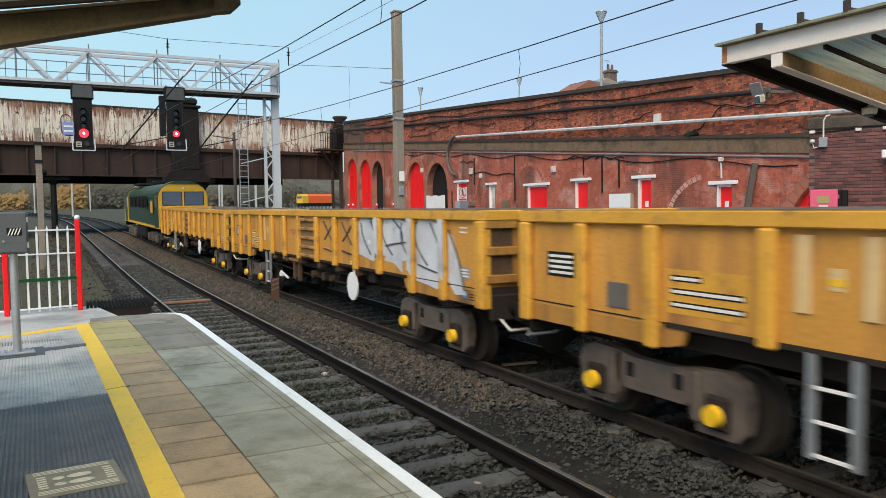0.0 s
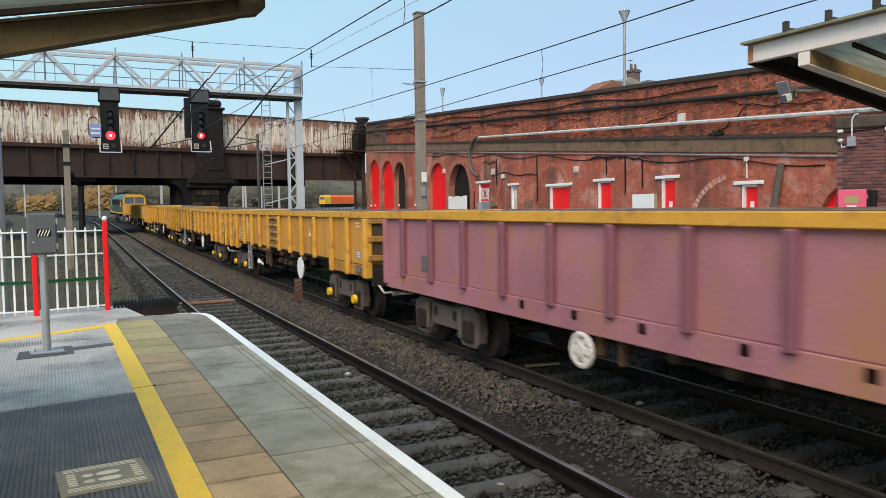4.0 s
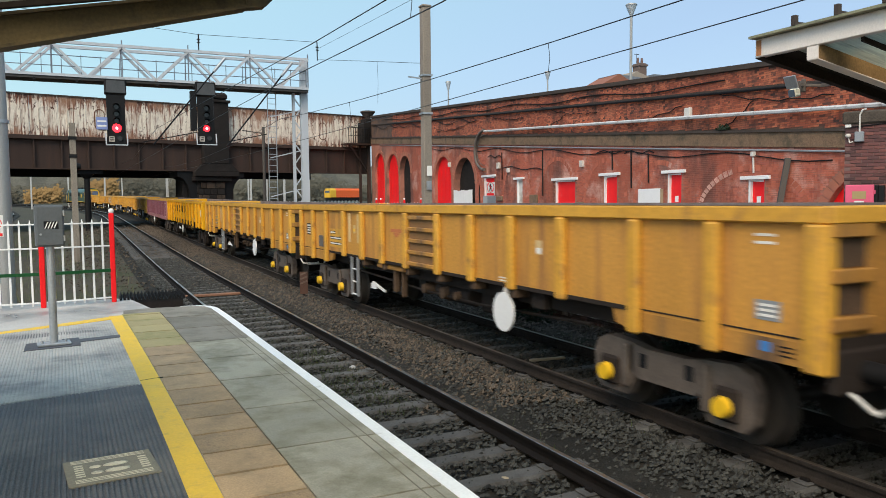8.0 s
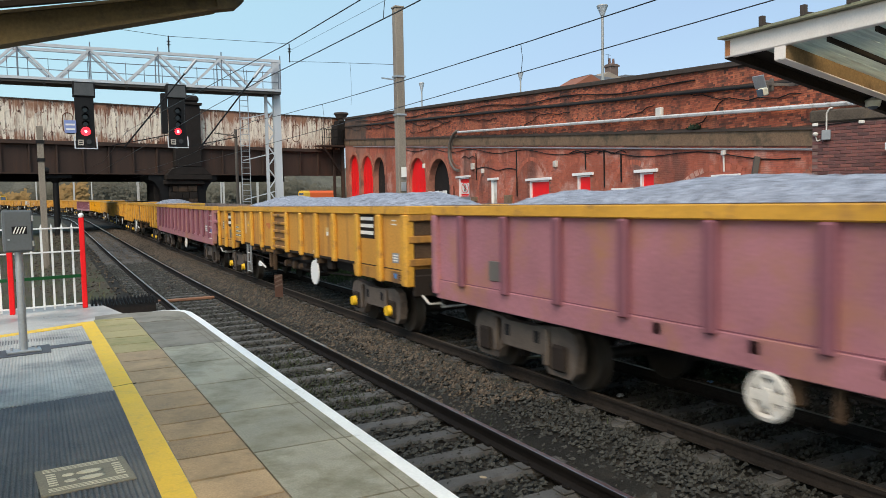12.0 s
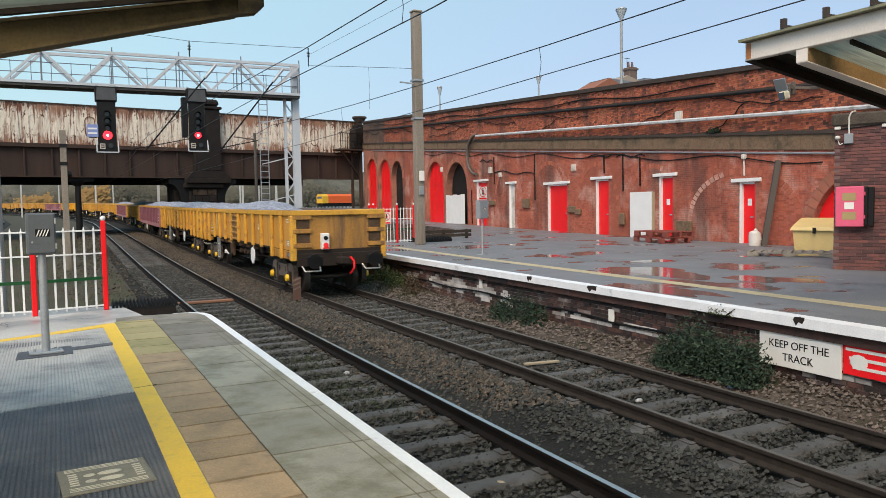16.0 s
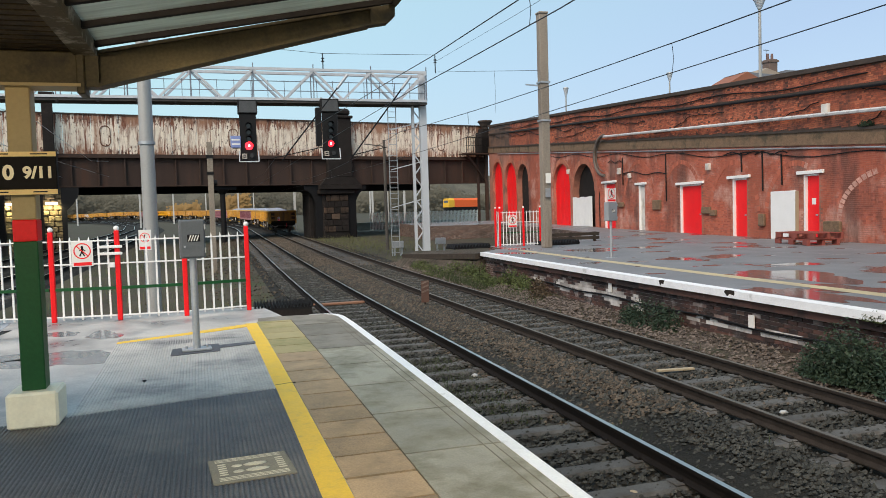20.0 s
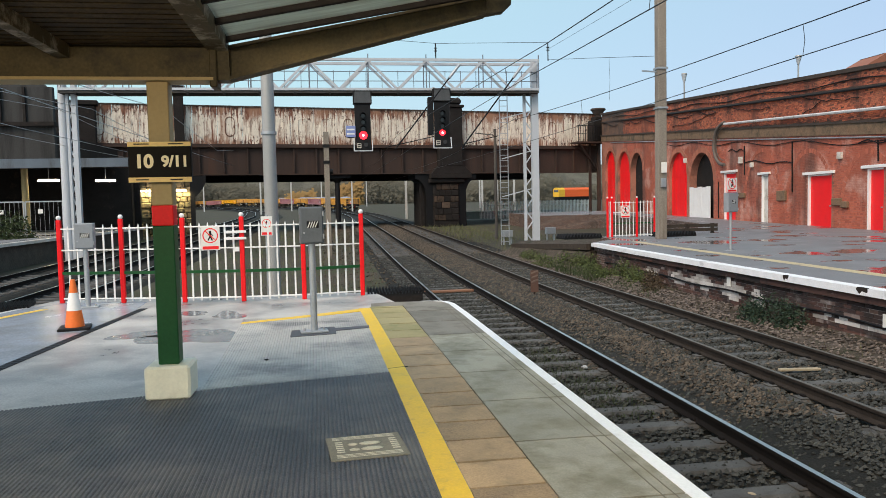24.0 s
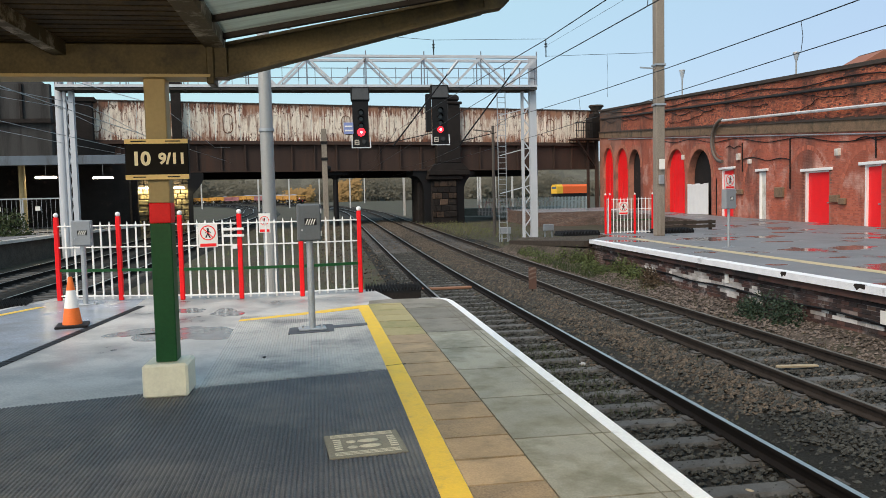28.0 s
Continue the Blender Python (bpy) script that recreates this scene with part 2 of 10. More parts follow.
def brick_piece_mat(name, stops, wash, wash_at, dark, dark_at, scale=0.35):
    """Single bricks: each takes its own tone; a pale wash and dark soot lie over them in patches."""
    m = bpy.data.materials.new(name)
    m.use_nodes = True
    nt = m.node_tree
    b = nt.nodes["Principled BSDF"]
    L = nt.links.new
    co = nt.nodes.new("ShaderNodeTexCoord").outputs["Object"]
    rnd = nt.nodes.new("ShaderNodeNewGeometry").outputs["Random Per Island"]
    own = nt.nodes.new("ShaderNodeObjectInfo").outputs["Random"]
    add = nt.nodes.new("ShaderNodeMath")
    add.operation = "ADD"
    L(rnd, add.inputs[0])
    L(own, add.inputs[1])
    fr = nt.nodes.new("ShaderNodeMath")
    fr.operation = "FRACT"
    L(add.outputs[0], fr.inputs[0])
    ramp = nt.nodes.new("ShaderNodeValToRGB")
    while len(ramp.color_ramp.elements) < len(stops):
        ramp.color_ramp.elements.new(0.5)
    for e, (p, c) in zip(ramp.color_ramp.elements, stops):
        e.position, e.color = p, (*c, 1)
    L(fr.outputs[0], ramp.inputs[0])
    col = ramp.outputs[0]
    blotch = tuple(0.62 * q for q in stops[len(stops) // 2][1])
    for colour, at, sc, wide in ((blotch, 0.48, scale * 0.6, 0.12), (wash, wash_at, scale * 1.7, 0.16), (dark, dark_at, scale, 0.14)):
        n = nt.nodes.new("ShaderNodeTexNoise")
        n.inputs["Scale"].default_value, n.inputs["Detail"].default_value, n.inputs["Roughness"].default_value = sc, 9, 0.66
        if colour == dark:
            run = nt.nodes.new("ShaderNodeMapping")
            run.inputs["Scale"].default_value = (1.6, 1.6, 0.45)
            L(co, run.inputs[0])
            L(run.outputs[0], n.inputs["Vector"])
        else:
            L(co, n.inputs["Vector"])
        r = nt.nodes.new("ShaderNodeValToRGB")
        r.color_ramp.elements[0].position, r.color_ramp.elements[1].position = at, at + wide
        L(n.outputs["Fac"], r.inputs[0])
        k = nt.nodes.new("ShaderNodeMath")
        k.operation = "MULTIPLY"
        k.inputs[1].default_value = 0.8
        L(r.outputs[0], k.inputs[0])
        mx = nt.nodes.new("ShaderNodeMix")
        mx.data_type = "RGBA"
        L(k.outputs[0], mx.inputs[0])
        L(col, mx.inputs[6])
        mx.inputs[7].default_value = (*colour, 1)
        col = mx.outputs[2]
    L(col, b.inputs["Base Color"])
    b.inputs["Roughness"].default_value = 0.85
    f = nt.nodes.new("ShaderNodeTexNoise")
    f.inputs["Scale"].default_value = 60
    L(co, f.inputs["Vector"])
    bp = nt.nodes.new("ShaderNodeBump")
    bp.inputs["Strength"].default_value, bp.inputs["Distance"].default_value = 0.4, 0.006
    L(f.outputs["Fac"], bp.inputs["Height"])
    L(bp.outputs[0], b.inputs["Normal"])
    return m


def rust_mat(name):
    """Old pale paint with runs and specks of rust."""
    m = mat(name, (0.76, 0.68, 0.57), 0.7, vary=0.2, scale=1.5, fine=20, stain=(0.20, 0.065, 0.03), stain_at=0.57, stain_scale=3.0, streak=True)
    nt = m.node_tree
    b = nt.nodes["Principled BSDF"]
    col = b.inputs["Base Color"].links[0].from_socket
    co = nt.nodes.new("ShaderNodeTexCoord").outputs["Object"]
    # rust gathers at the foot and under the top of the plates
    sep = nt.nodes.new("ShaderNodeSeparateXYZ")
    nt.links.new(co, sep.inputs[0])
    ramp = nt.nodes.new("ShaderNodeValToRGB")
    els = ramp.color_ramp.elements
    els[0].position, els[0].color, els[1].position, els[1].color = 0.0, (0.10, 0.10, 0.10, 1), 1.0, (0.10, 0.10, 0.10, 1)
    for p, v in ((0.35, 0.005), (0.75, 0.01)):
        els.new(p).color = (v, v, v, 1)
    zr = nt.nodes.new("ShaderNodeMapRange")
    zr.inputs["From Min"].default_value, zr.inputs["From Max"].default_value = 6.96, 10.02
    nt.links.new(sep.outputs[2], zr.inputs["Value"])
    nt.links.new(zr.outputs[0], ramp.inputs[0])
    edge = ramp.outputs[0]
    for sx, sz, scale, lo, hi, tint in ((1.0, 0.05, 5.0, 0.55, 0.62, (0.17, 0.055, 0.026)), (1.0, 0.5, 4.0, 0.58, 0.65, (0.08, 0.032, 0.02)), (1.0, 0.25, 0.7, 0.55, 0.68, (0.30, 0.15, 0.09))):
        mp = nt.nodes.new("ShaderNodeMapping")
        mp.inputs["Scale"].default_value = (sx, sx, sz)
        nt.links.new(co, mp.inputs[0])
        n = nt.nodes.new("ShaderNodeTexNoise")
        n.inputs["Scale"].default_value, n.inputs["Detail"].default_value, n.inputs["Roughness"].default_value = scale, 7, 0.7
        nt.links.new(mp.outputs[0], n.inputs["Vector"])
        r = nt.nodes.new("ShaderNodeValToRGB")
        r.color_ramp.elements[0].position, r.color_ramp.elements[1].position = lo, hi
        add = nt.nodes.new("ShaderNodeMath")
        add.operation = "ADD"
        nt.links.new(n.outputs["Fac"], add.inputs[0])
        nt.links.new(edge, add.inputs[1])
        nt.links.new(add.outputs[0], r.inputs[0])
        mx = nt.nodes.new("ShaderNodeMix")
        mx.data_type = "RGBA"
        nt.links.new(r.outputs[0], mx.inputs[0])
        nt.links.new(col, mx.inputs[6])
        mx.inputs[7].default_value = (*tint, 1)
        col = mx.outputs[2]
    nt.links.new(col, b.inputs["Base Color"])
    return m


def glow(name, colour, strength):
    m = bpy.data.materials.new(name)
    m.use_nodes = True
    b = m.node_tree.nodes["Principled BSDF"]
    b.inputs["Base Color"].default_value = (*colour, 1)
    b.inputs["Emission Color"].default_value = (*colour, 1)
    b.inputs["Emission Strength"].default_value = strength
    return m


def glass_mat(name, colour, rough=0.1, alpha=0.5):
    """Dirty translucent glass, streaked along its fall."""
    m = bpy.data.materials.new(name)
    m.use_nodes = True
    nt = m.node_tree
    b = nt.nodes["Principled BSDF"]
    co = nt.nodes.new("ShaderNodeTexCoord").outputs["Object"]
    mp = nt.nodes.new("ShaderNodeMapping")
    mp.inputs["Scale"].default_value = (0.6, 6.0, 1.0)
    n = nt.nodes.new("ShaderNodeTexNoise")
    n.inputs["Scale"].default_value, n.inputs["Detail"].default_value, n.inputs["Roughness"].default_value = 2.0, 7, 0.65
    ramp = nt.nodes.new("ShaderNodeValToRGB")
    ramp.color_ramp.elements[0].position, ramp.color_ramp.elements[1].position = 0.36, 0.66
    ramp.color_ramp.elements[0].color, ramp.color_ramp.elements[1].color = (*[0.42 * q for q in colour], 1), (*colour, 1)
    nt.links.new(co, mp.inputs[0])
    nt.links.new(mp.outputs[0], n.inputs["Vector"])
    nt.links.new(n.outputs["Fac"], ramp.inputs[0])
    nt.links.new(ramp.outputs[0], b.inputs["Base Color"])
    b.inputs["Roughness"].default_value = rough
    b.inputs["Transmission Weight"].default_value = alpha
    b.inputs["IOR"].default_value = 1.45
    return m


# the shade in the gaps between stones is put into the bed's colour
BALLAST = mat("ballast_ground", (0.019, 0.0185, 0.016), 0.95, spec=0.2, vary=0.8, scale=1.5, fine=45, bump=0.9, stain=(0.05, 0.042, 0.032), stain_at=0.6)
STONE = mat("ballast_stone", (0.038, 0.039, 0.035), 0.85, spec=0.3, vary=0.95, scale=2, fine=30, bump=0.4, random_amount=0.9, island=True)
STONE_BROWN = mat("brown_ballast_stone", (0.084, 0.068, 0.052), 0.9, spec=0.25, vary=0.9, scale=2, fine=30, bump=0.4, random_amount=0.9, island=True)
EARTH = mat("trackside_earth", (0.062, 0.054, 0.04), 0.95, spec=0.2, vary=0.5, scale=0.5, fine=8, bump=0.8, stain=(0.05, 0.06, 0.03), stain_at=0.55, stain_scale=0.3)
SLEEPER = mat("concrete_sleeper", (0.092, 0.092, 0.090), 0.9, spec=0.25, vary=0.4, scale=4, fine=60, bump=0.4, random_amount=0.5, stain=(0.05, 0.045, 0.04), stain_at=0.55)
RAIL_SIDE = mat("rusty_rail_side", (0.012, 0.0105, 0.010), 0.85, spec=0.1, vary=0.3, scale=8, fine=60)
RAIL_BROWN = mat("brown_rail_side", (0.031, 0.026, 0.0225), 0.85, spec=0.1, vary=0.4, scale=8, fine=60)
RAIL_DULL = mat("dull_rail_head", (0.15, 0.125, 0.10), 0.5, 0.6, vary=0.25, scale=3, fine=60, bump=0.05)
RAIL_TOP = mat("polished_rail_head", (0.52, 0.51, 0.50), 0.32, 1.0, vary=0.15, scale=3, fine=60, bump=0.05)
CONCRETE = mat("platform_concrete", (0.44, 0.425, 0.40), 0.42, vary=0.36, scale=1.2, fine=50, stain=(0.16, 0.155, 0.16), stain_at=0.53, stain_scale=0.75, bump=0.12)
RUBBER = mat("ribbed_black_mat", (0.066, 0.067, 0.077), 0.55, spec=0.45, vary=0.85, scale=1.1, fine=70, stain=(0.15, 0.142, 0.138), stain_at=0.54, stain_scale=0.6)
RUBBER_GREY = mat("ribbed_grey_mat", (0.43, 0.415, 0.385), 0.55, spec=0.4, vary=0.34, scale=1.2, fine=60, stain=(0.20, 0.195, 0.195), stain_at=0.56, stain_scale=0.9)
YELLOW_LINE = mat("yellow_line_paint", (0.78, 0.50, 0.03), 0.55, vary=0.12, scale=4, fine=60, stain=(0.55, 0.36, 0.06), stain_at=0.62, stain_scale=6)
WHITE_LINE = mat("white_edge_paint", (0.78, 0.79, 0.80), 0.55, vary=0.1, scale=4, fine=60, stain=(0.30, 0.29, 0.26), stain_at=0.69, stain_scale=3)
SLAB = mat("grey_edge_slab", (0.29, 0.27, 0.21), 0.6, vary=0.5, scale=2.2, fine=90, bump=0.25, random_amount=0.5, stain=(0.17, 0.155, 0.10), stain_at=0.53, stain_scale=1.8)
SLAB_DULL = mat("dull_brown_edge_slab", (0.205, 0.185, 0.15), 0.65, vary=0.4, scale=2.2, fine=90, bump=0.25, random_amount=0.4, stain=(0.13, 0.115, 0.085), stain_at=0.53, stain_scale=1.8)
SLAB_BROWN = mat("buff_paving_slab", (0.35, 0.245, 0.14), 0.7, vary=0.62, scale=3.4, fine=80, bump=0.3, random_amount=0.6, stain=(0.21, 0.155, 0.09), stain_at=0.58, stain_scale=2.5)
SLAB_GREEN = mat("mossy_buff_slab", (0.36, 0.305, 0.15), 0.8, vary=0.3, scale=2.4, fine=80, bump=0.25, random_amount=0.5, stain=(0.2, 0.2, 0.08), stain_at=0.55)
GAP = mat("dark_joint", (0.018, 0.019, 0.012), 0.95)
TARMAC = mat("wet_platform_tarmac", (0.17, 0.17, 0.178), 0.4, vary=0.3, scale=0.8, fine=30, stain=(0.09, 0.09, 0.095), stain_at=0.57, stain_scale=0.5, bump=0.02)
# where the stain lies the tarmac is wet and mirrors what stands behind it
nt = TARMAC.node_tree
wet = nt.nodes.new("ShaderNodeMapRange")
wet.inputs["To Min"].default_value, wet.inputs["To Max"].default_value = 0.62, 0.13
pool = [q for q in nt.nodes if q.type == "TEX_NOISE" and abs(q.inputs["Scale"].default_value - 0.5) < 1e-4][0]
pool.inputs["Detail"].default_value, pool.inputs["Roughness"].default_value = 4, 0.55
nt.nodes["Color Ramp"].color_ramp.elements[0].position, nt.nodes["Color Ramp"].color_ramp.elements[1].position = 0.55, 0.60
nt.links.new(nt.nodes["Color Ramp"].outputs[0], wet.inputs["Value"])
nt.links.new(wet.outputs[0], nt.nodes["Principled BSDF"].inputs["Roughness"])
# the stained parts of the concrete are damp and shine a little
nt = CONCRETE.node_tree
wet = nt.nodes.new("ShaderNodeMapRange")
wet.inputs["To Min"].default_value, wet.inputs["To Max"].default_value = 0.5, 0.27
nt.links.new(nt.nodes["Color Ramp"].outputs[0], wet.inputs["Value"])
nt.links.new(wet.outputs[0], nt.nodes["Principled BSDF"].inputs["Roughness"])
# the sky's blue reflection is put into this wet concrete's base colour
WET_CONCRETE = mat("wet_sky_tinted_concrete", (0.29, 0.325, 0.38), 0.24, vary=0.25, scale=1.0, fine=30, stain=(0.24, 0.25, 0.27), stain_at=0.55, bump=0.03)
BRICK_WALL = mat("pinkish_wall_mortar", (0.36, 0.15, 0.105), 0.9, vary=0.3, scale=0.8, fine=15, stain=(0.12, 0.075, 0.055), stain_at=0.55, stain_scale=0.5, bump=0.4)
BRICK_UPPER = mat("dark_parapet_mortar", (0.13, 0.075, 0.05), 0.9, vary=0.3, scale=0.8, fine=15, stain=(0.05, 0.036, 0.03), stain_at=0.52, stain_scale=0.6, bump=0.4)
BRICK_BLUE = mat("dark_building_mortar", (0.16, 0.10, 0.09), 0.9, vary=0.25, scale=2, fine=20, bump=0.4)
BRICK_EDGE = brick_mat("sooty_platform_brick", (0.13, 0.075, 0.055), (0.07, 0.045, 0.038), (0.30, 0.27, 0.25), (0.035, 0.028, 0.025), dirt=0.52)
PIECE_LOWER = brick_piece_mat("wall_brick", ((0.0, (0.32, 0.085, 0.055)), (0.35, (0.44, 0.115, 0.065)), (0.7, (0.51, 0.140, 0.08)), (1.0, (0.41, 0.12, 0.085))), (0.62, 0.38, 0.31), 0.50, (0.11, 0.05, 0.038), 0.49)
PIECE_UPPER = brick_piece_mat("parapet_brick", ((0.0, (0.06, 0.035, 0.03)), (0.22, (0.24, 0.07, 0.042)), (0.6, (0.45, 0.115, 0.058)), (1.0, (0.60, 0.19, 0.09))), (0.50, 0.17, 0.09), 0.52, (0.045, 0.03, 0.026), 0.49)
PIECE_DARK = brick_piece_mat("building_brick", ((0.0, (0.065, 0.033, 0.033)), (0.5, (0.135, 0.055, 0.052)), (1.0, (0.20, 0.075, 0.062))), (0.25, 0.13, 0.11), 0.60, (0.06, 0.04, 0.04), 0.52)
PIECE_FACE = brick_piece_mat("platform_face_brick", ((0.0, (0.022, 0.016, 0.015)), (0.5, (0.055, 0.029, 0.025)), (0.88, (0.12, 0.056, 0.042)), (1.0, (0.30, 0.26, 0.24))), (0.50, 0.46, 0.44), 0.57, (0.02, 0.016, 0.015), 0.49, 0.9)
PIECE_LIME = brick_piece_mat("limed_brick", ((0.0, (0.20, 0.17, 0.155)), (0.4, (0.46, 0.43, 0.40)), (1.0, (0.62, 0.59, 0.56))), (0.66, 0.64, 0.62), 0.50, (0.07, 0.05, 0.045), 0.56, 0.9)
BAND = mat("stained_stone_band", (0.20, 0.125, 0.075), 0.9, vary=0.45, scale=1.2, fine=20, stain=(0.075, 0.058, 0.036), stain_at=0.53, bump=0.5)
COPING = mat("sooty_coping_stone", (0.06, 0.047, 0.04), 0.9, spec=0.25, vary=0.3, scale=2, fine=20, bump=0.4)
SOOT = mat("sooty_stone", (0.022, 0.019, 0.018), 0.9, spec=0.15, vary=0.4, scale=1.5, fine=15, bump=0.5, stain=(0.07, 0.05, 0.038), stain_at=0.66)
RED = mat("red_door_paint", (0.86, 0.010, 0.014), 0.45, vary=0.1, scale=2, fine=30)
RED_POST = mat("red_post_paint", (0.78, 0.010, 0.014), 0.5, spec=0.25, vary=0.12)
WHITE = mat("white_paint", (0.78, 0.78, 0.77), 0.5, vary=0.07, scale=2, fine=30, stain=(0.5, 0.48, 0.45), stain_at=0.7)
WHITE_OLD = mat("dirty_white_paint", (0.62, 0.60, 0.56), 0.6, vary=0.15, stain=(0.35, 0.3, 0.24), stain_at=0.58)
CREAM = mat("cream_paint", (0.86, 0.82, 0.66), 0.55, vary=0.08, scale=5, stain=(0.5, 0.45, 0.3), stain_at=0.66)
GOLD_TRIM = mat("gold_border_paint", (0.78, 0.56, 0.22), 0.5, vary=0.1)
BUFF = mat("buff_paint", (0.36, 0.27, 0.12), 0.55, vary=0.1)
GREEN = mat("dark_green_paint", (0.010, 0.075, 0.022), 0.5, spec=0.25, vary=0.15)
BLACK = mat("black_paint", (0.010, 0.010, 0.011), 0.6, spec=0.2, vary=0.2)
BLACK_GLOSS = mat("black_enamel", (0.008, 0.007, 0.007), 0.6, spec=0.1, vary=0.1)
GOLD = mat("pale_gold_letter", (0.90, 0.80, 0.56), 0.5, vary=0.05)
STEEL = mat("galvanised_steel", (0.40, 0.42, 0.44), 0.45, 0.6, vary=0.15, scale=4, fine=40)
STEEL_WHITE = mat("pale_grey_steel_paint", (0.47, 0.50, 0.54), 0.5, vary=0.12, scale=3, stain=(0.35, 0.25, 0.18), stain_at=0.7, streak=True)
GREY_BOX = mat("grey_cabinet_paint", (0.24, 0.26, 0.28), 0.45, vary=0.1)
BOX_DARK = mat("dark_grey_cabinet_paint", (0.10, 0.112, 0.122), 0.45, vary=0.15)
MAST = mat("weathered_concrete_mast", (0.25, 0.215, 0.175), 0.85, vary=0.4, scale=2, fine=25, streak=True, stain=(0.13, 0.105, 0.085), stain_at=0.56)
MAST_GREY = mat("grey_tubular_mast", (0.36, 0.36, 0.35), 0.5, 0.3, vary=0.15, streak=True)
GIRDER = mat("rusty_dark_girder", (0.053, 0.035, 0.029), 0.8, spec=0.2, vary=0.35, scale=1.2, stain=(0.075, 0.04, 0.028), stain_at=0.6, streak=True)
PARAPET = rust_mat("rust_streaked_parapet")
CANOPY = mat("dull_olive_canopy_steel", (0.072, 0.056, 0.026), 0.6, spec=0.3, vary=0.45, scale=2, stain=(0.022, 0.018, 0.012), stain_at=0.57, stain_scale=2.6)
CANOPY_PEEL = mat("peeling_canopy_steel", (0.085, 0.066, 0.034), 0.7, spec=0.25, vary=0.3, scale=2, stain=(0.42, 0.37, 0.29), stain_at=0.58, stain_scale=5)
CANOPY_BOARD = mat("brown_canopy_soffit", (0.062, 0.043, 0.021), 0.75, spec=0.2, vary=0.6, scale=2, stain=(0.025, 0.018, 0.012), stain_at=0.56, stain_scale=3)
WIRE = mat("dark_wire", (0.03, 0.03, 0.032), 0.5, 0.4)
OCHRE = mat("weathered_yellow_wagon_paint", (0.58, 0.285, 0.052), 0.5, vary=0.3, scale=1.2, fine=25, bump=0.06, stain=(0.30, 0.135, 0.045), stain_at=0.54, stain_scale=2.4, streak=True)
WAGON_DUST = mat("grey_mauve_load_dust", (0.20, 0.165, 0.155), 0.9, spec=0.2, vary=0.4, scale=2, fine=30, stain=(0.12, 0.085, 0.06), stain_at=0.56, stain_scale=1.5)
OCHRE_GRIMY_SHADED = mat("grimy_shaded_ochre_paint", (0.42, 0.205, 0.04), 0.6, vary=0.3, scale=1.5, fine=25, stain=(0.13, 0.075, 0.04), stain_at=0.55, stain_scale=2.0, streak=True)
OCHRE_RIB = mat("yellow_rib_paint", (0.62, 0.325, 0.04), 0.5, vary=0.2, scale=2, fine=25, bump=0.06, stain=(0.28, 0.14, 0.05), stain_at=0.6, stain_scale=3)
BRIGHT = mat("bright_yellow_wagon_paint", (0.72, 0.355, 0.004), 0.4, vary=0.10, scale=1.5)
PINK = mat("faded_maroon_wagon_paint", (0.345, 0.148, 0.175), 0.6, vary=0.3, scale=1.1, fine=25, stain=(0.36, 0.17, 0.10), stain_at=0.55, stain_scale=0.9)
PINK_SHADED = mat("shaded_maroon_paint", (0.20, 0.075, 0.10), 0.6, vary=0.14)
GRIME = mat("brake_dust_grime", (0.026, 0.020, 0.017), 0.85, spec=0.2, vary=0.35, scale=3)
BOGIE = mat("dusty_bogie_steel", (0.115, 0.092, 0.075), 0.75, vary=0.3, scale=3, stain=(0.05, 0.04, 0.035), stain_at=0.55)
CAP = mat("yellow_axle_cap", (0.82, 0.50, 0.02), 0.4, vary=0.08)
WHEEL = mat("worn_wheel_steel", (0.10, 0.09, 0.08), 0.5, 0.7, vary=0.2)
INSIDE = mat("wagon_interior_rust", (0.115, 0.08, 0.075), 0.85, vary=0.35, scale=2)
LOAD = mat("pale_grey_aggregate", (0.245, 0.265, 0.32), 0.9, vary=0.75, scale=7, fine=28, bump=1.0)
LOCO_GREEN = mat("loco_green_paint", (0.018, 0.055, 0.04), 0.4, vary=0.2)
LOCO_YELLOW = mat("loco_yellow_paint", (0.72, 0.42, 0.03), 0.45, vary=0.1)
ORANGE = mat("orange_loco_paint", (0.75, 0.12, 0.02), 0.45, vary=0.1)
DARK_GLASS = mat("dark_cab_glass", (0.10, 0.13, 0.17), 0.1, vary=0.1)
LEAF = mat("dark_weed_leaf", (0.027, 0.048, 0.029), 0.7, spec=0.3, vary=0.5, scale=3, fine=20, random_amount=0.8, island=True)
GRASS = mat("dry_grass", (0.11, 0.115, 0.045), 0.8, vary=0.45, scale=3, fine=20, random_amount=0.8, island=True)
AUTUMN = mat("autumn_leaf", (0.27, 0.17, 0.07), 0.8, spec=0.1, vary=0.25, random_amount=0.4, island=True)
# distance haze is put into the dulled leaf colour
WOODS = mat("hazed_wood_leaf", (0.105, 0.10, 0.078), 0.9, spec=0.1, vary=0.25, random_amount=0.4, island=True)
PALLET = mat("red_pallet_wood", (0.22, 0.055, 0.04), 0.75, vary=0.25, scale=5)
WOOD = mat("weathered_pallet_wood", (0.24, 0.215, 0.18), 0.8, vary=0.25, scale=5)
BIN = mat("yellow_grit_bin_plastic", (0.62, 0.47, 0.20), 0.5, vary=0.15)
PINK_BOX = mat("faded_pink_box", (0.68, 0.10, 0.19), 0.5, vary=0.1)
SIGN_WHITE = mat("white_sign_face", (0.75, 0.74, 0.70), 0.45, vary=0.05)
CONE = mat("orange_cone_rubber", (0.80, 0.16, 0.02), 0.5, vary=0.1)
CONCRETE_POST = mat("weathered_timber_post", (0.085, 0.075, 0.065), 0.85, vary=0.2, streak=True)
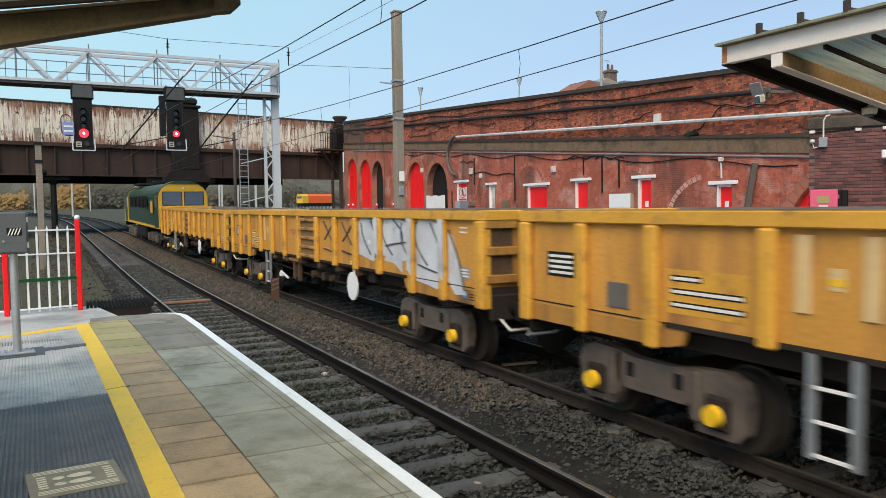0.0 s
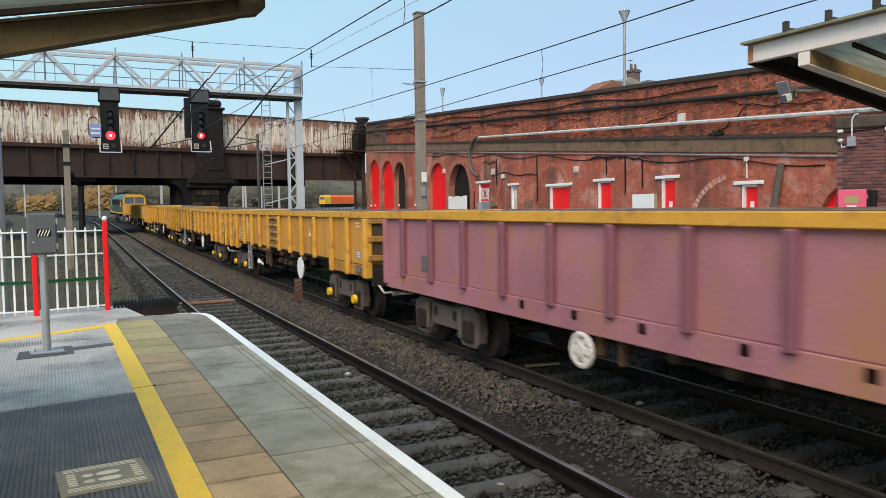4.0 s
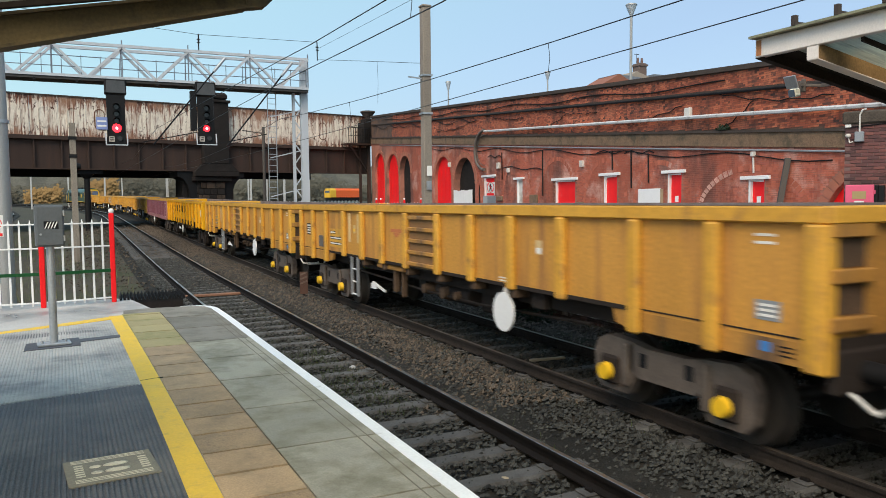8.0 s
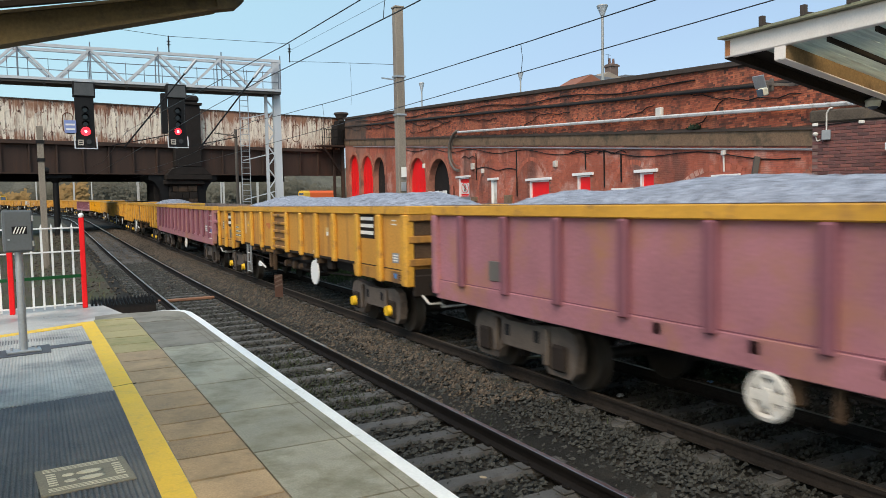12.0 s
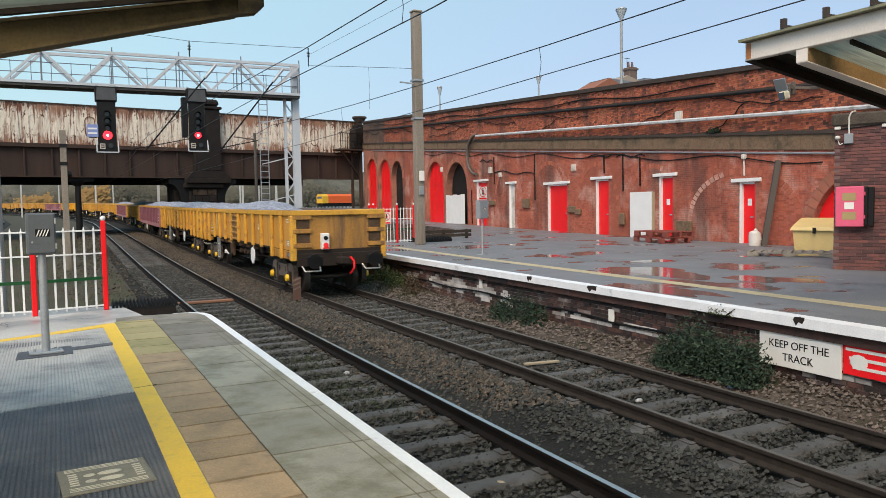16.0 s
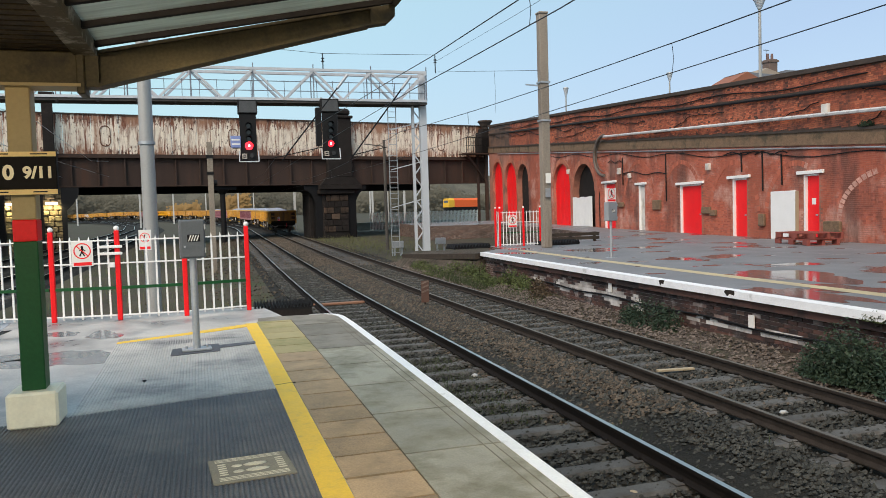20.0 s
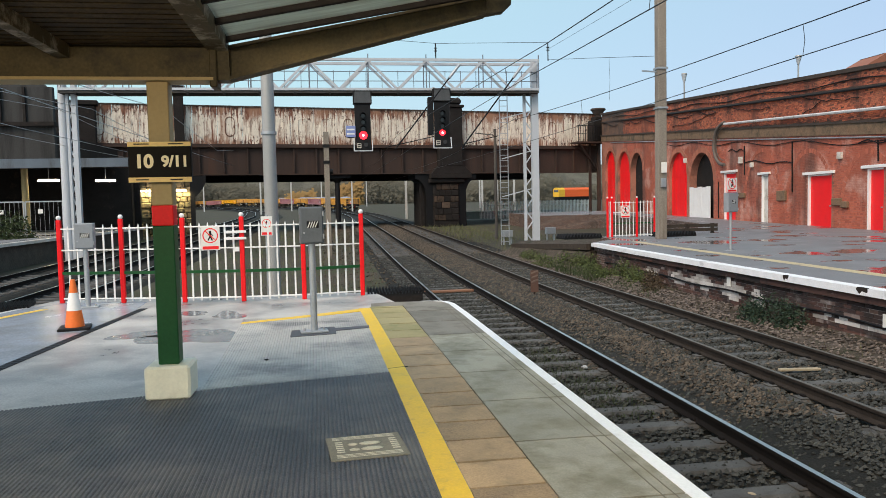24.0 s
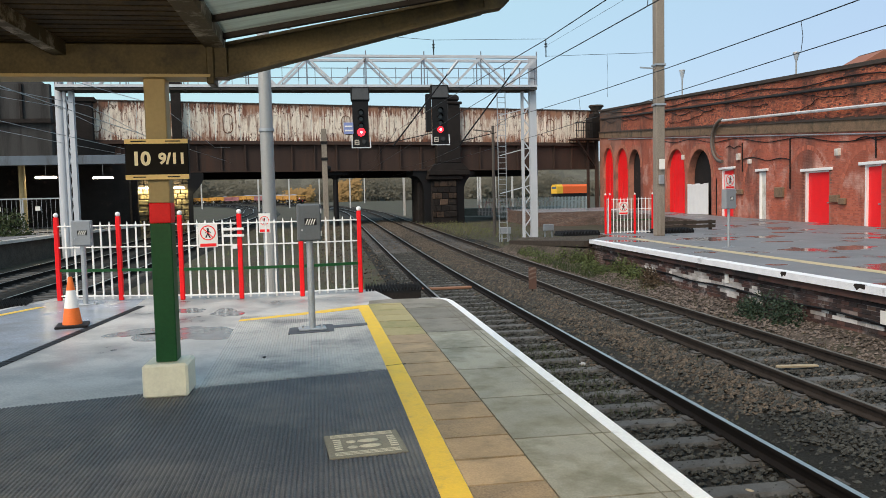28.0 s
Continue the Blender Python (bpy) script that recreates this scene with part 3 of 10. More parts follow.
RED_GLOW = glow("red_signal_lens", (1.0, 0.012, 0.02), 5.0)
LAMP_GLOW = glow("warm_lamp_tube", (1.0, 0.84, 0.58), 11.0)
TAIL_GLOW = mat("red_tail_lens", (0.6, 0.02, 0.02), 0.3, emit=0.4)
LENS_DARK = mat("dark_signal_lens", (0.02, 0.015, 0.015), 0.15)
EDGE_STEEL = mat("bluish_edge_beam_paint", (0.115, 0.145, 0.18), 0.7, spec=0.3, vary=0.3, scale=1.0, stain=(0.05, 0.05, 0.05), stain_at=0.58, streak=True)
WALK_STEEL = mat("dull_walkway_steel", (0.17, 0.19, 0.225), 0.6, 0.2, vary=0.2)
CONDUIT_GREY = mat("dull_grey_conduit", (0.54, 0.54, 0.54), 0.6, vary=0.25, scale=2, stain=(0.22, 0.18, 0.15), stain_at=0.6, stain_scale=3)
RUST = mat("flaking_rust", (0.13, 0.05, 0.028), 0.85, spec=0.2, vary=0.4, scale=5)
VERGE = mat("leaf_litter_and_rubble", (0.115, 0.095, 0.082), 0.9, spec=0.2, vary=0.8, scale=2, fine=30, random_amount=0.9, island=True)
GROOVE = mat("groove_line", (0.17, 0.155, 0.115), 0.9)
FAR_GLASS = glass_mat("green_stained_glass", (0.80, 0.84, 0.68), 0.4, 0.75)
GLASS = glass_mat("frosted_canopy_glass", (0.40, 0.48, 0.42), 0.5, 0.7)

# ---- plan: two running lines, straight past the platform, then curving left ----
RAIL_Z = -0.87
BEND_Y, BEND_R = 95.0, 440.0
LINE_1, LINE_2 = 3.45, 6.87


def on_line(s, x0):
    """Place and heading (radians to the left) at s metres along a line that is at x0 beside the platform."""
    if s <= BEND_Y:
        return Vector((x0, s, RAIL_Z + rise(s))), 0.0
    r = BEND_R + x0 - LINE_2
    a = (s - BEND_Y) / r
    y = BEND_Y + r * math.sin(a)
    return Vector((LINE_2 - BEND_R + r * math.cos(a), y, RAIL_Z + rise(y))), a


def place(s, x0, across=0.0, up=0.0):
    p, a = on_line(s, x0)
    return Vector((p.x + across * math.cos(a), p.y + across * math.sin(a), p.z + up))


def strip(fn, ss, profile):
    """Sweeps an outline of (across, up) along fn(s, across, up)."""
    sh = Shape()
    n = len(profile)
    vs = [fn(s, a, u) for s in ss for a, u in profile]
    fs = []
    for i in range(len(ss) - 1):
        fs += [(i * n + k, i * n + (k + 1) % n, (i + 1) * n + (k + 1) % n, (i + 1) * n + k) for k in range(n)]
    fs += [tuple(range(n))[::-1], tuple((len(ss) - 1) * n + k for k in range(n))]
    return sh.add(vs, fs)


# ---- ground ----
def build_ground():
    ys = [-400, -60, -20, 0, 10, 20, 24, 28, 32, 36, 42, 50, 70, 100, 160, 300, 700, 3000]
    xs = [-2500, -600, -200, -60, -20, 0, 20, 60, 200, 600, 2500]
    sh = Shape()
    sh.add([(x, y, -1.16 + rise(y)) for y in ys for x in xs],
           [(j * len(xs) + i, j * len(xs) + i + 1, (j + 1) * len(xs) + i + 1, (j + 1) * len(xs) + i) for j in range(len(ys) - 1) for i in range(len(xs) - 1)])
    solid("ground", sh, EARTH, "brown trackside earth with weeds", "ground", kind="structure")
    ss = [-14, 0, 8, 14, 20, 24, 28, 32, 38, 46, 60, 80, 95, 110, 130, 150, 180, 210, 250, 300, 360]
    bed = strip(lambda s, a, u: place(s, LINE_2, a, u), ss, [(-5.1, -0.30), (-4.8, -0.235), (-2.65, -0.235), (-2.1, -0.125), (-1.35, -0.125), (-0.9, -0.235), (1.25, -0.235), (1.5, -0.22), (2.4, -0.30), (2.4, -0.45), (-5.1, -0.45)])
    solid("ballast_bed", bed, BALLAST, "dark grey stone ballast under both tracks", "ballast", kind="structure")


def build_stones():
    rng = np.random.default_rng(4)
    oct_v = np.array([(1, 0, 0), (-1, 0, 0), (0, 1, 0), (0, -1, 0), (0, 0, 1), (0, 0, -1)], float)
    oct_f = [(0, 2, 4), (2, 1, 4), (1, 3, 4), (3, 0, 4), (2, 0, 5), (1, 2, 5), (3, 1, 5), (0, 3, 5)]
    for name, count, material, x0, x1, label in (("ballast_stones", 76000, STONE, 2.15, 8.3, "loose dark grey ballast stones between the rails"),
                                                 ("brown_ballast_stones", 20000, STONE_BROWN, 3.9, 8.6, "loose brown ballast stones between the tracks"),
                                                 ("far_ballast_stones", 15000, STONE_BROWN, -0.6, 9.4, "loose ballast stones along the tracks towards the bridge"),
                                                 ("verge_rubble", 9000, VERGE, 8.0, 8.95, "leaf litter and rubble at the platform foot")):
        y = -4.0 + 40.5 * rng.random(count) ** 1.35
        x = x0 + (x1 - x0) * rng.random(count)
        if material is STONE_BROWN:
            x = np.where(rng.random(count) < 0.65, 5.25 + 0.55 * rng.standard_normal(count), x)
            y = 8 + 30 * rng.random(count)
        if name.startswith("far"):
            y = 24 + 52 * rng.random(count)
        near = (np.abs(x - 2.70) < 0.07) | (np.abs(x - 4.20) < 0.07) | (np.abs(x - 6.12) < 0.07) | (np.abs(x - 7.62) < 0.07)
        x, y = x[~near], y[~near]
        n = len(x)
        dist = np.hypot(x, y)
        size = (0.014 + 0.017 * rng.random(n)) * (1 + dist / 30)
        z = RAIL_Z - 0.212 + 0.10 * np.exp(-((x - 5.17) / 0.50) ** 4) + 0.0126 * 4 * np.log1p(np.exp((y - 27) / 4)) + 0.035 * rng.random(n) + np.clip(x - 8.1, 0, 1) * (0.26 if name == "verge_rubble" else -0.1)
        v = oct_v[None] * size[:, None, None] * (0.6 + 0.7 * rng.random((n, 6, 1)))
        a = rng.random(n) * 6.283
        ca, sa = np.cos(a)[:, None], np.sin(a)[:, None]
        vx = v[:, :, 0] * ca - v[:, :, 1] * sa + v[:, :, 2] * 0.4
        vy = v[:, :, 0] * sa + v[:, :, 1] * ca
        pts = np.stack([vx + x[:, None], vy + y[:, None], v[:, :, 2] * 0.75 + z[:, None]], 2).reshape(-1, 3)
        faces = (np.array(oct_f)[None] + 6 * np.arange(n)[:, None, None]).reshape(-1, 3)
        me = bpy.data.meshes.new(name)
        me.from_pydata(pts.tolist(), [], faces.tolist())
        me.materials.append(material)
        tagged(new(name, me), label, "ballast", kind="stuff")


RAIL_PROFILE = [(-0.07, -0.155), (0.07, -0.155), (0.07, -0.14), (0.012, -0.115), (0.012, -0.045), (0.035, -0.035), (0.035, -0.004), (0.028, 0.0), (-0.028, 0.0), (-0.035, -0.004), (-0.035, -0.035), (-0.012, -0.045), (-0.012, -0.115), (-0.07, -0.14)]


def build_tracks():
    ss = [-14, 0, 10, 18, 22, 25, 28, 31, 34, 38, 46, 60, 78, 95] + [95 + 9 * k for k in range(1, 34)]
    for x0, label in ((LINE_1, "railway track beside the platform edge with worn shiny rails"), (LINE_2, "railway track that the freight train runs on")):
        tr = thing("railway_track", label, "railway track", kind="structure")
        for side in (-0.7525, 0.7525):
            r = part("rail", strip(lambda s, a, u: place(s, x0, a + side, u), ss, RAIL_PROFILE), RAIL_SIDE if x0 == LINE_1 else RAIL_BROWN, tr)
            part("rail_head", strip(lambda s, a, u: place(s, x0, a + side, u), ss, [(-0.026, 0.0005), (0.031, 0.0005), (0.028, 0.003), (-0.024, 0.003)]), RAIL_TOP if x0 == LINE_1 else RAIL_DULL, r, "polished running surface")
    # sleepers, each its own piece on one shared mesh
    sl = Shape().box(-1.25, 1.25, -0.13, 0.13, -0.2, 0.0, 0.03)
    sl.box(-0.92, -0.58, -0.09, 0.09, 0.0, 0.022, 0.008).box(0.58, 0.92, -0.09, 0.09, 0.0, 0.022, 0.008)
    me = sl.mesh("sleeper")
    me.materials.append(SLEEPER)
    clip_me = Shape().box(-0.10, -0.06, -0.05, 0.05, 0, 0.04, 0.01).box(0.06, 0.10, -0.05, 0.05, 0, 0.04, 0.01).mesh("rail_clip")
    clip_me.materials.append(RAIL_SIDE)
    rnd = random.Random(3)
    for tr, x0 in zip([o for o in scene.objects if o.name.startswith("railway_track")], (LINE_1, LINE_2)):
        for k in range(-12, 118):
            s = 1.2 + 0.70 * k
            p = place(s, x0, 0, -0.168 + rnd.uniform(-0.018, 0.004))
            o = part("sleeper", me, SLEEPER, tr, "", pose(p.x + rnd.uniform(-0.02, 0.02), p.y, p.z, 0, 0, rnd.uniform(-0.8, 0.8)))
            if s < 26:
                for side in (-0.7525, 0.7525):
                    part("rail_clip", clip_me, RAIL_SIDE, o, "", pose(side, 0, 0.012))


# ---- the near platform ----
EDGE = 2.0


def near_edge(y):
    return EDGE - 0.055 - 0.004 * max(0.0, min(7.0, y - 4.0))


def drift(y):
    """Shifts the paint and paving away from the track with distance, to fit the camera's view."""
    d = max(0.0, min(8.0, y - 4.0))
    return -0.0095 * d - 0.00144 * d * d


def build_platform():
    # concrete body with its brick face to the track
    pl = thing("platform", "grey concrete island platform with a paved edge", "platform", kind="structure")
    body = Shape()
    outline = [(-7.5, -14), (0.72, -14), (0.72, 12.15), (1.0, 12.2), (0.75, 13.75), (-4.9, 14.3), (-5.2, 13.3), (-6.4, 9.0), (-7.3, 4.0)]
    n = len(outline)
    body.add([(x, y, 0) for x, y in outline] + [(x, y, -1.3) for x, y in outline],
             [tuple(range(n)), tuple(range(n, 2 * n))[::-1]] + [(k, n + k, n + (k + 1) % n, (k + 1) % n) for k in range(n)])
    part("platform_surface", body, CONCRETE, pl)
    part("platform_wall", Shape().box(0.72, EDGE - 0.22, -14, 11.6, -1.3, -0.09), BRICK_EDGE, pl, "sooty brick platform face")
    part("slab_bedding", Shape().box(0.72, EDGE - 0.13, -14, 11.5, -0.09, -0.022), GAP, pl)
    rnd = random.Random(8)
    # buff slabs beside the yellow line
    y = 4.47 - 25 * 0.43
    while y < 11.7:
        d = 0.43 if y < 6.1 else 0.54
        ya, yb = y + 0.014, min(y + d, 11.75) - 0.014
        me = Shape().prism([(0.721 + drift(ya), ya), (1.160 + 0.55 * drift(ya), ya), (1.160 + 0.55 * drift(yb), yb), (0.721 + drift(yb), yb)], -0.05, rnd.uniform(0.003, 0.007), "z")
        part("paving_slab", me, SLAB_GREEN if y > 8.6 else SLAB_BROWN, pl)
        y += d
    # grey coping slabs at the edge
    y = 4.80 - 11 * 1.05
    while y < 11.0:
        d = 1.05
        ya, yb = y + 0.011, y + d - 0.011
        me = Shape().prism([(1.173 + 0.55 * drift(ya), ya), (near_edge(ya) - 0.03, ya), (near_edge(yb) - 0.03, yb), (1.173 + 0.55 * drift(yb), yb)], -0.09, rnd.uniform(0.0005, 0.0025), "z")
        part("edge_slab", me, SLAB if y < 8.0 else SLAB_DULL, pl)
        y += d
    end = Shape()
    end.prism([(1.096, 11.112), (1.86, 11.112), (1.84, 11.75), (1.77, 12.02), (1.66, 12.15), (0.9, 12.24), (0.60, 12.15), (0.58, 11.765), (1.082, 11.765)], -0.09, 0.004, "z")
    part("end_slab", end, SLAB_DULL, pl)
    groove = Shape()
    for gx in (1.715, 1.785):
        for ya, yb in zip((-6.5, 4.0, 6.0, 8.0, 10.0), (4.0, 6.0, 8.0, 10.0, 11.4)):
            xa, xb = gx + 0.25 * drift(ya), gx + 0.25 * drift(yb)
            groove.prism([(xa, ya), (xa + 0.007, ya), (xb + 0.007, yb), (xb, yb)], 0.003, 0.0052, "z")
    part("groove", groove, GROOVE, pl, "pair of thin dark strips drawn for the grooves in the edge slabs")
    # white edge strip, bending in at the end
    ws = Shape()
    pts = [(-7.0, near_edge(-7)), (4, near_edge(4)), (7.5, near_edge(7.5)), (10.8, near_edge(10.8)), (11.75, 1.90), (12.02, 1.84), (12.16, 1.70), (12.20, 1.5)]
    for (ya, xa), (yb, xb) in zip(pts, pts[1:]):
        ws.add([(xa - 0.09, ya, 0.0065), (xa + 0.005, ya, 0.0065), (xb + 0.005, yb, 0.0065), (xb - 0.09, yb, 0.0065),
                (xa - 0.09, ya, -0.10), (xa + 0.005, ya, -0.10), (xb + 0.005, yb, -0.10), (xb - 0.09, yb, -0.10)],
               [(0, 1, 2, 3), (1, 5, 6, 2), (4, 5, 1, 0), (3, 2, 6, 7), (0, 3, 7, 4)])
    part("white_edge_line", ws, WHITE_LINE, pl, "white painted platform edge line")
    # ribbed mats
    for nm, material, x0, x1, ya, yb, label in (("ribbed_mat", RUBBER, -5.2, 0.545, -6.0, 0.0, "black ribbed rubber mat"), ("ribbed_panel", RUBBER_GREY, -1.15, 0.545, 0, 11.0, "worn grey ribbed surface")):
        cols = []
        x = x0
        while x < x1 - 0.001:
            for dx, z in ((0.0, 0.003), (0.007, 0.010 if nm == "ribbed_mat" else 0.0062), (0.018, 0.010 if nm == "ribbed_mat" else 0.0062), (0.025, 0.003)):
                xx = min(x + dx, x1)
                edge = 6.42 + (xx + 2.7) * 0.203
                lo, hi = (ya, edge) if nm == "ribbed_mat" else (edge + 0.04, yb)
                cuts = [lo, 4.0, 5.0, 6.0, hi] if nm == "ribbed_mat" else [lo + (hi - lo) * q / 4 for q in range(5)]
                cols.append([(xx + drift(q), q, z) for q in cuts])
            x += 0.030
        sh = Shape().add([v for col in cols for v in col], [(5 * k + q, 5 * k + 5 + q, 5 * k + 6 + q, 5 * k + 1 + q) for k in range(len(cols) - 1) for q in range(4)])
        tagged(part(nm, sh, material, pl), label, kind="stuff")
    yl = Shape()
    for ya, yb in zip((-6, 4, 5.5, 7, 8.5, 10), (4, 5.5, 7, 8.5, 10, 11.62)):
        yl.prism([(0.545 + drift(ya), ya), (0.715 + drift(ya), ya), (0.715 + drift(yb), yb), (0.545 + drift(yb), yb)], 0.0, 0.008, "z")
    part("yellow_line", yl, YELLOW_LINE, pl, "broad yellow safety line")
    y2 = Shape()
    y2.prism([(0.42, 11.32), (0.42, 11.58), (-0.37, 11.13), (-1.27, 10.68), (-1.27, 10.52), (-0.37, 10.90)], 0.0, 0.0072, "z")
    part("yellow_cross_line", y2, YELLOW_LINE, pl)
    part("paint_crack", Shape().prism([(0.50, 7.215), (0.70, 7.275), (0.70, 7.29), (0.50, 7.23)], 0.0, 0.0086, "z"), GAP, pl, "dark crack across the yellow line")
    y3 = Shape()
    y3.prism([(-4.75, 13.05), (-4.62, 13.05), (-6.55, 8.0), (-6.7, 8.0)], 0.0, 0.0072, "z")
    part("yellow_side_line", y3, YELLOW_LINE, pl)
    # floor plate with two footprints
    fp = Shape().box(-0.25, 0.25, -0.235, 0.235, 0, 0.014, 0.004)
    plate = solid("floor_sign", fp, GREY_SIGN, "worn grey floor sign with two pale footprints", "floor sign", pose(0.185, 4.88, 0.004, 0, 0, 5))
    for fy in (-0.055, 0.055):
        part("footprint", Shape().ball((0.03, fy, 0.014), 0.075, 0.038, 0.003, 12, 4).ball((-0.085, fy, 0.014), 0.035, 0.03, 0.003, 12, 4), SIGN_BEIGE, plate)
    bars = Shape()
    for k in range(3):
        bars.box(-0.21, 0.21, 0.16 + 0.024 * k, 0.170 + 0.024 * k, 0.013, 0.0155)
        bars.box(-0.21, 0.21, -0.20 + 0.024 * k, -0.19 + 0.024 * k, 0.013, 0.0155)
    for sx in (-0.2, 0.16):
        for k in range(6):
            bars.box(sx, sx + 0.05, -0.1 + 0.04 * k, -0.08 + 0.04 * k, 0.013, 0.0155)
    part("lettering", bars, SIGN_BEIGE, plate)
    # black toothed boards that keep people off the track
    for m, w in ((pose(1.10, 13.45, -0.02, 0, 0, -2), 1.0), (pose(-5.75, 13.2, -0.02, 0, 0, 14), 1.4)):
        g = thing("trespass_guard", "black toothed rubber trespass guard beside the fence", "trespass guard", m, "trespass guards")
        for r in range(6):
            sh = Shape()
            k = -w / 2
            while k < w / 2:
                sh.prism([(k, 0), (k + 0.055, 0), (k + 0.0275, 0.075)], r * 0.16, r * 0.16 + 0.13, "y")
                k += 0.058
            sh.box(-w / 2, w / 2, r * 0.16, r * 0.16 + 0.15, -0.03, 0.01)
            part("tooth_strip", sh, BLACK, g)
        part("bearer", Shape().box(-w / 2, w / 2, 0, 0.95, -1.1, -0.03), SOOT, g)
    drain = Shape()
    for k in range(40):
        drain.box(k * 0.115, k * 0.115 + 0.1, -0.06, 0.06, 0.001, 0.006)
    part("drain_channel", drain, BLACK, pl, "dark drainage channel", pose(-3.42, 8.1, 0.0, 0, 0, 85.2))
    part("wet_apron", Shape().prism([(-3.52, 7.0), (-3.12, 12.5), (-3.2, 13.6), (-4.7, 13.9), (-5.1, 13.2), (-6.3, 9.0), (-6.7, 7.0)], 0.0005, 0.003, "z"), WET_CONCRETE, pl, "wet concrete apron tinted with the sky's blue")


# ---- picket fence at the platform end ----
def build_fence(posts, height, label, group, z=0.0, gate_at=()):
    f = thing("picket_fence", label, "fence", group=group)
    post_me = Shape().box(-0.038, 0.038, -0.038, 0.038, 0, height, 0.01).mesh("post")
    post_me.materials.append(RED_POST)
    ball_me = Shape().ball((0, 0, 0), 0.043, n=10, rings=6).mesh("ball_cap")
    ball_me.materials.append(WHITE)
    pick = Shape().box(-0.0145, 0.0145, -0.008, 0.008, 0.03, height * 0.90).prism([(-0.0145, height * 0.90), (0.0145, height * 0.90), (0.0, height * 0.94)], -0.008, 0.008, "y").mesh("picket")
    pick.materials.append(WHITE)
    for i, (x, y) in enumerate(posts):
        p = part("post", post_me, RED_POST, f, "", pose(x, y, z))
        part("ball_cap", ball_me, WHITE, p, "white ball finial", pose(0, 0, height + 0.035))
    for (xa, ya), (xb, yb) in zip(posts, posts[1:]):
        d = Vector((xb - xa, yb - ya, 0))
        a = math.degrees(math.atan2(d.y, d.x))
        n = max(3, round(d.length / 0.152))
        for k in range(1, n):
            q = Vector((xa, ya, z)) + d * (k / n)
            part("picket", pick, WHITE, f, "", pose(q.x, q.y, q.z, 0, 0, a))
        for h, w, material in ((height * 0.885, 0.022, WHITE), (height * 0.63, 0.022, WHITE), (height * 0.345, 0.05, GREEN), (0.07, 0.022, WHITE)):
            part("rail", Shape().box(0.045, d.length - 0.045, 0.006, 0.03, h, h + w), material, f, "", pose(xa, ya, z, 0, 0, a))
    return f


def stroke(sh, x0, z0, x1, z1, w, y):
    """A flat bar in an upright plane."""
    d = Vector((x1 - x0, 0, z1 - z0)).normalized() * (w / 2)
    p = [(x0 - d.z, z0 + d.x), (x0 + d.z, z0 - d.x), (x1 + d.z, z1 - d.x), (x1 - d.z, z1 + d.x)]
    return sh.add([(a, y, b) for a, b in p] + [(a, y - 0.002, b) for a, b in p], [(0, 1, 2, 3), (4, 7, 6, 5), (0, 4, 5, 1), (1, 5, 6, 2), (2, 6, 7, 3), (3, 7, 4, 0)])


def prohibition_sign(x, y, z, w, h, heading, parent=None):
    s = thing("warning_sign", "white no pedestrians sign with a red ring and striding figure symbol", "sign", pose(x, y, z, 0, 0, heading), "warning signs")
    part("panel", Shape().box(-w / 2, w / 2, -0.004, 0.004, 0, h, 0.002), SIGN_WHITE, s)
    ring = Shape()
    cz, r, w0 = h * 0.62, w * 0.41, w
    for k in range(24):
        a, b = 2 * math.pi * k / 24, 2 * math.pi * (k + 1) / 24
        ring.add([(rr * math.cos(t), -0.006, cz + rr * math.sin(t)) for t in (a, b) for rr in (r, r * 0.86)], [(0, 1, 3, 2)])
    stroke(ring, -r * 0.62, cz + r * 0.62, r * 0.62, cz - r * 0.62, r * 0.12, -0.0085)
    part("red_ring", ring, RED, s)
    fig = Shape()
    fig.ball((0.0, -0.005, cz + r * 0.5), r * 0.16, 0.002, r * 0.16, 10, 5)
    for xa, za, xb, zb, w in ((0.03, 0.36, -0.03, -0.12, 0.26), (-0.03, -0.08, 0.26, -0.66, 0.16), (-0.03, -0.08, -0.30, -0.64, 0.16), (0.02, 0.28, 0.34, 0.0, 0.12), (0.02, 0.28, -0.32, 0.04, 0.12)):
        stroke(fig, xa * r, cz + za * r, xb * r, cz + zb * r, w * r, -0.0045)
    part("symbol", fig, BLACK, s)
    part("red_bar", Shape().box(-w0 * 0.42, w0 * 0.42, -0.007, -0.004, h * 0.04, h * 0.17), RED, s)
    return s


GREY_SIGN = mat("worn_grey_floor_sign", (0.21, 0.19, 0.145), 0.7, vary=0.3, scale=8, fine=80)
SIGN_BEIGE = mat("worn_beige_marking", (0.58, 0.53, 0.41), 0.7, vary=0.3, scale=12, fine=80)


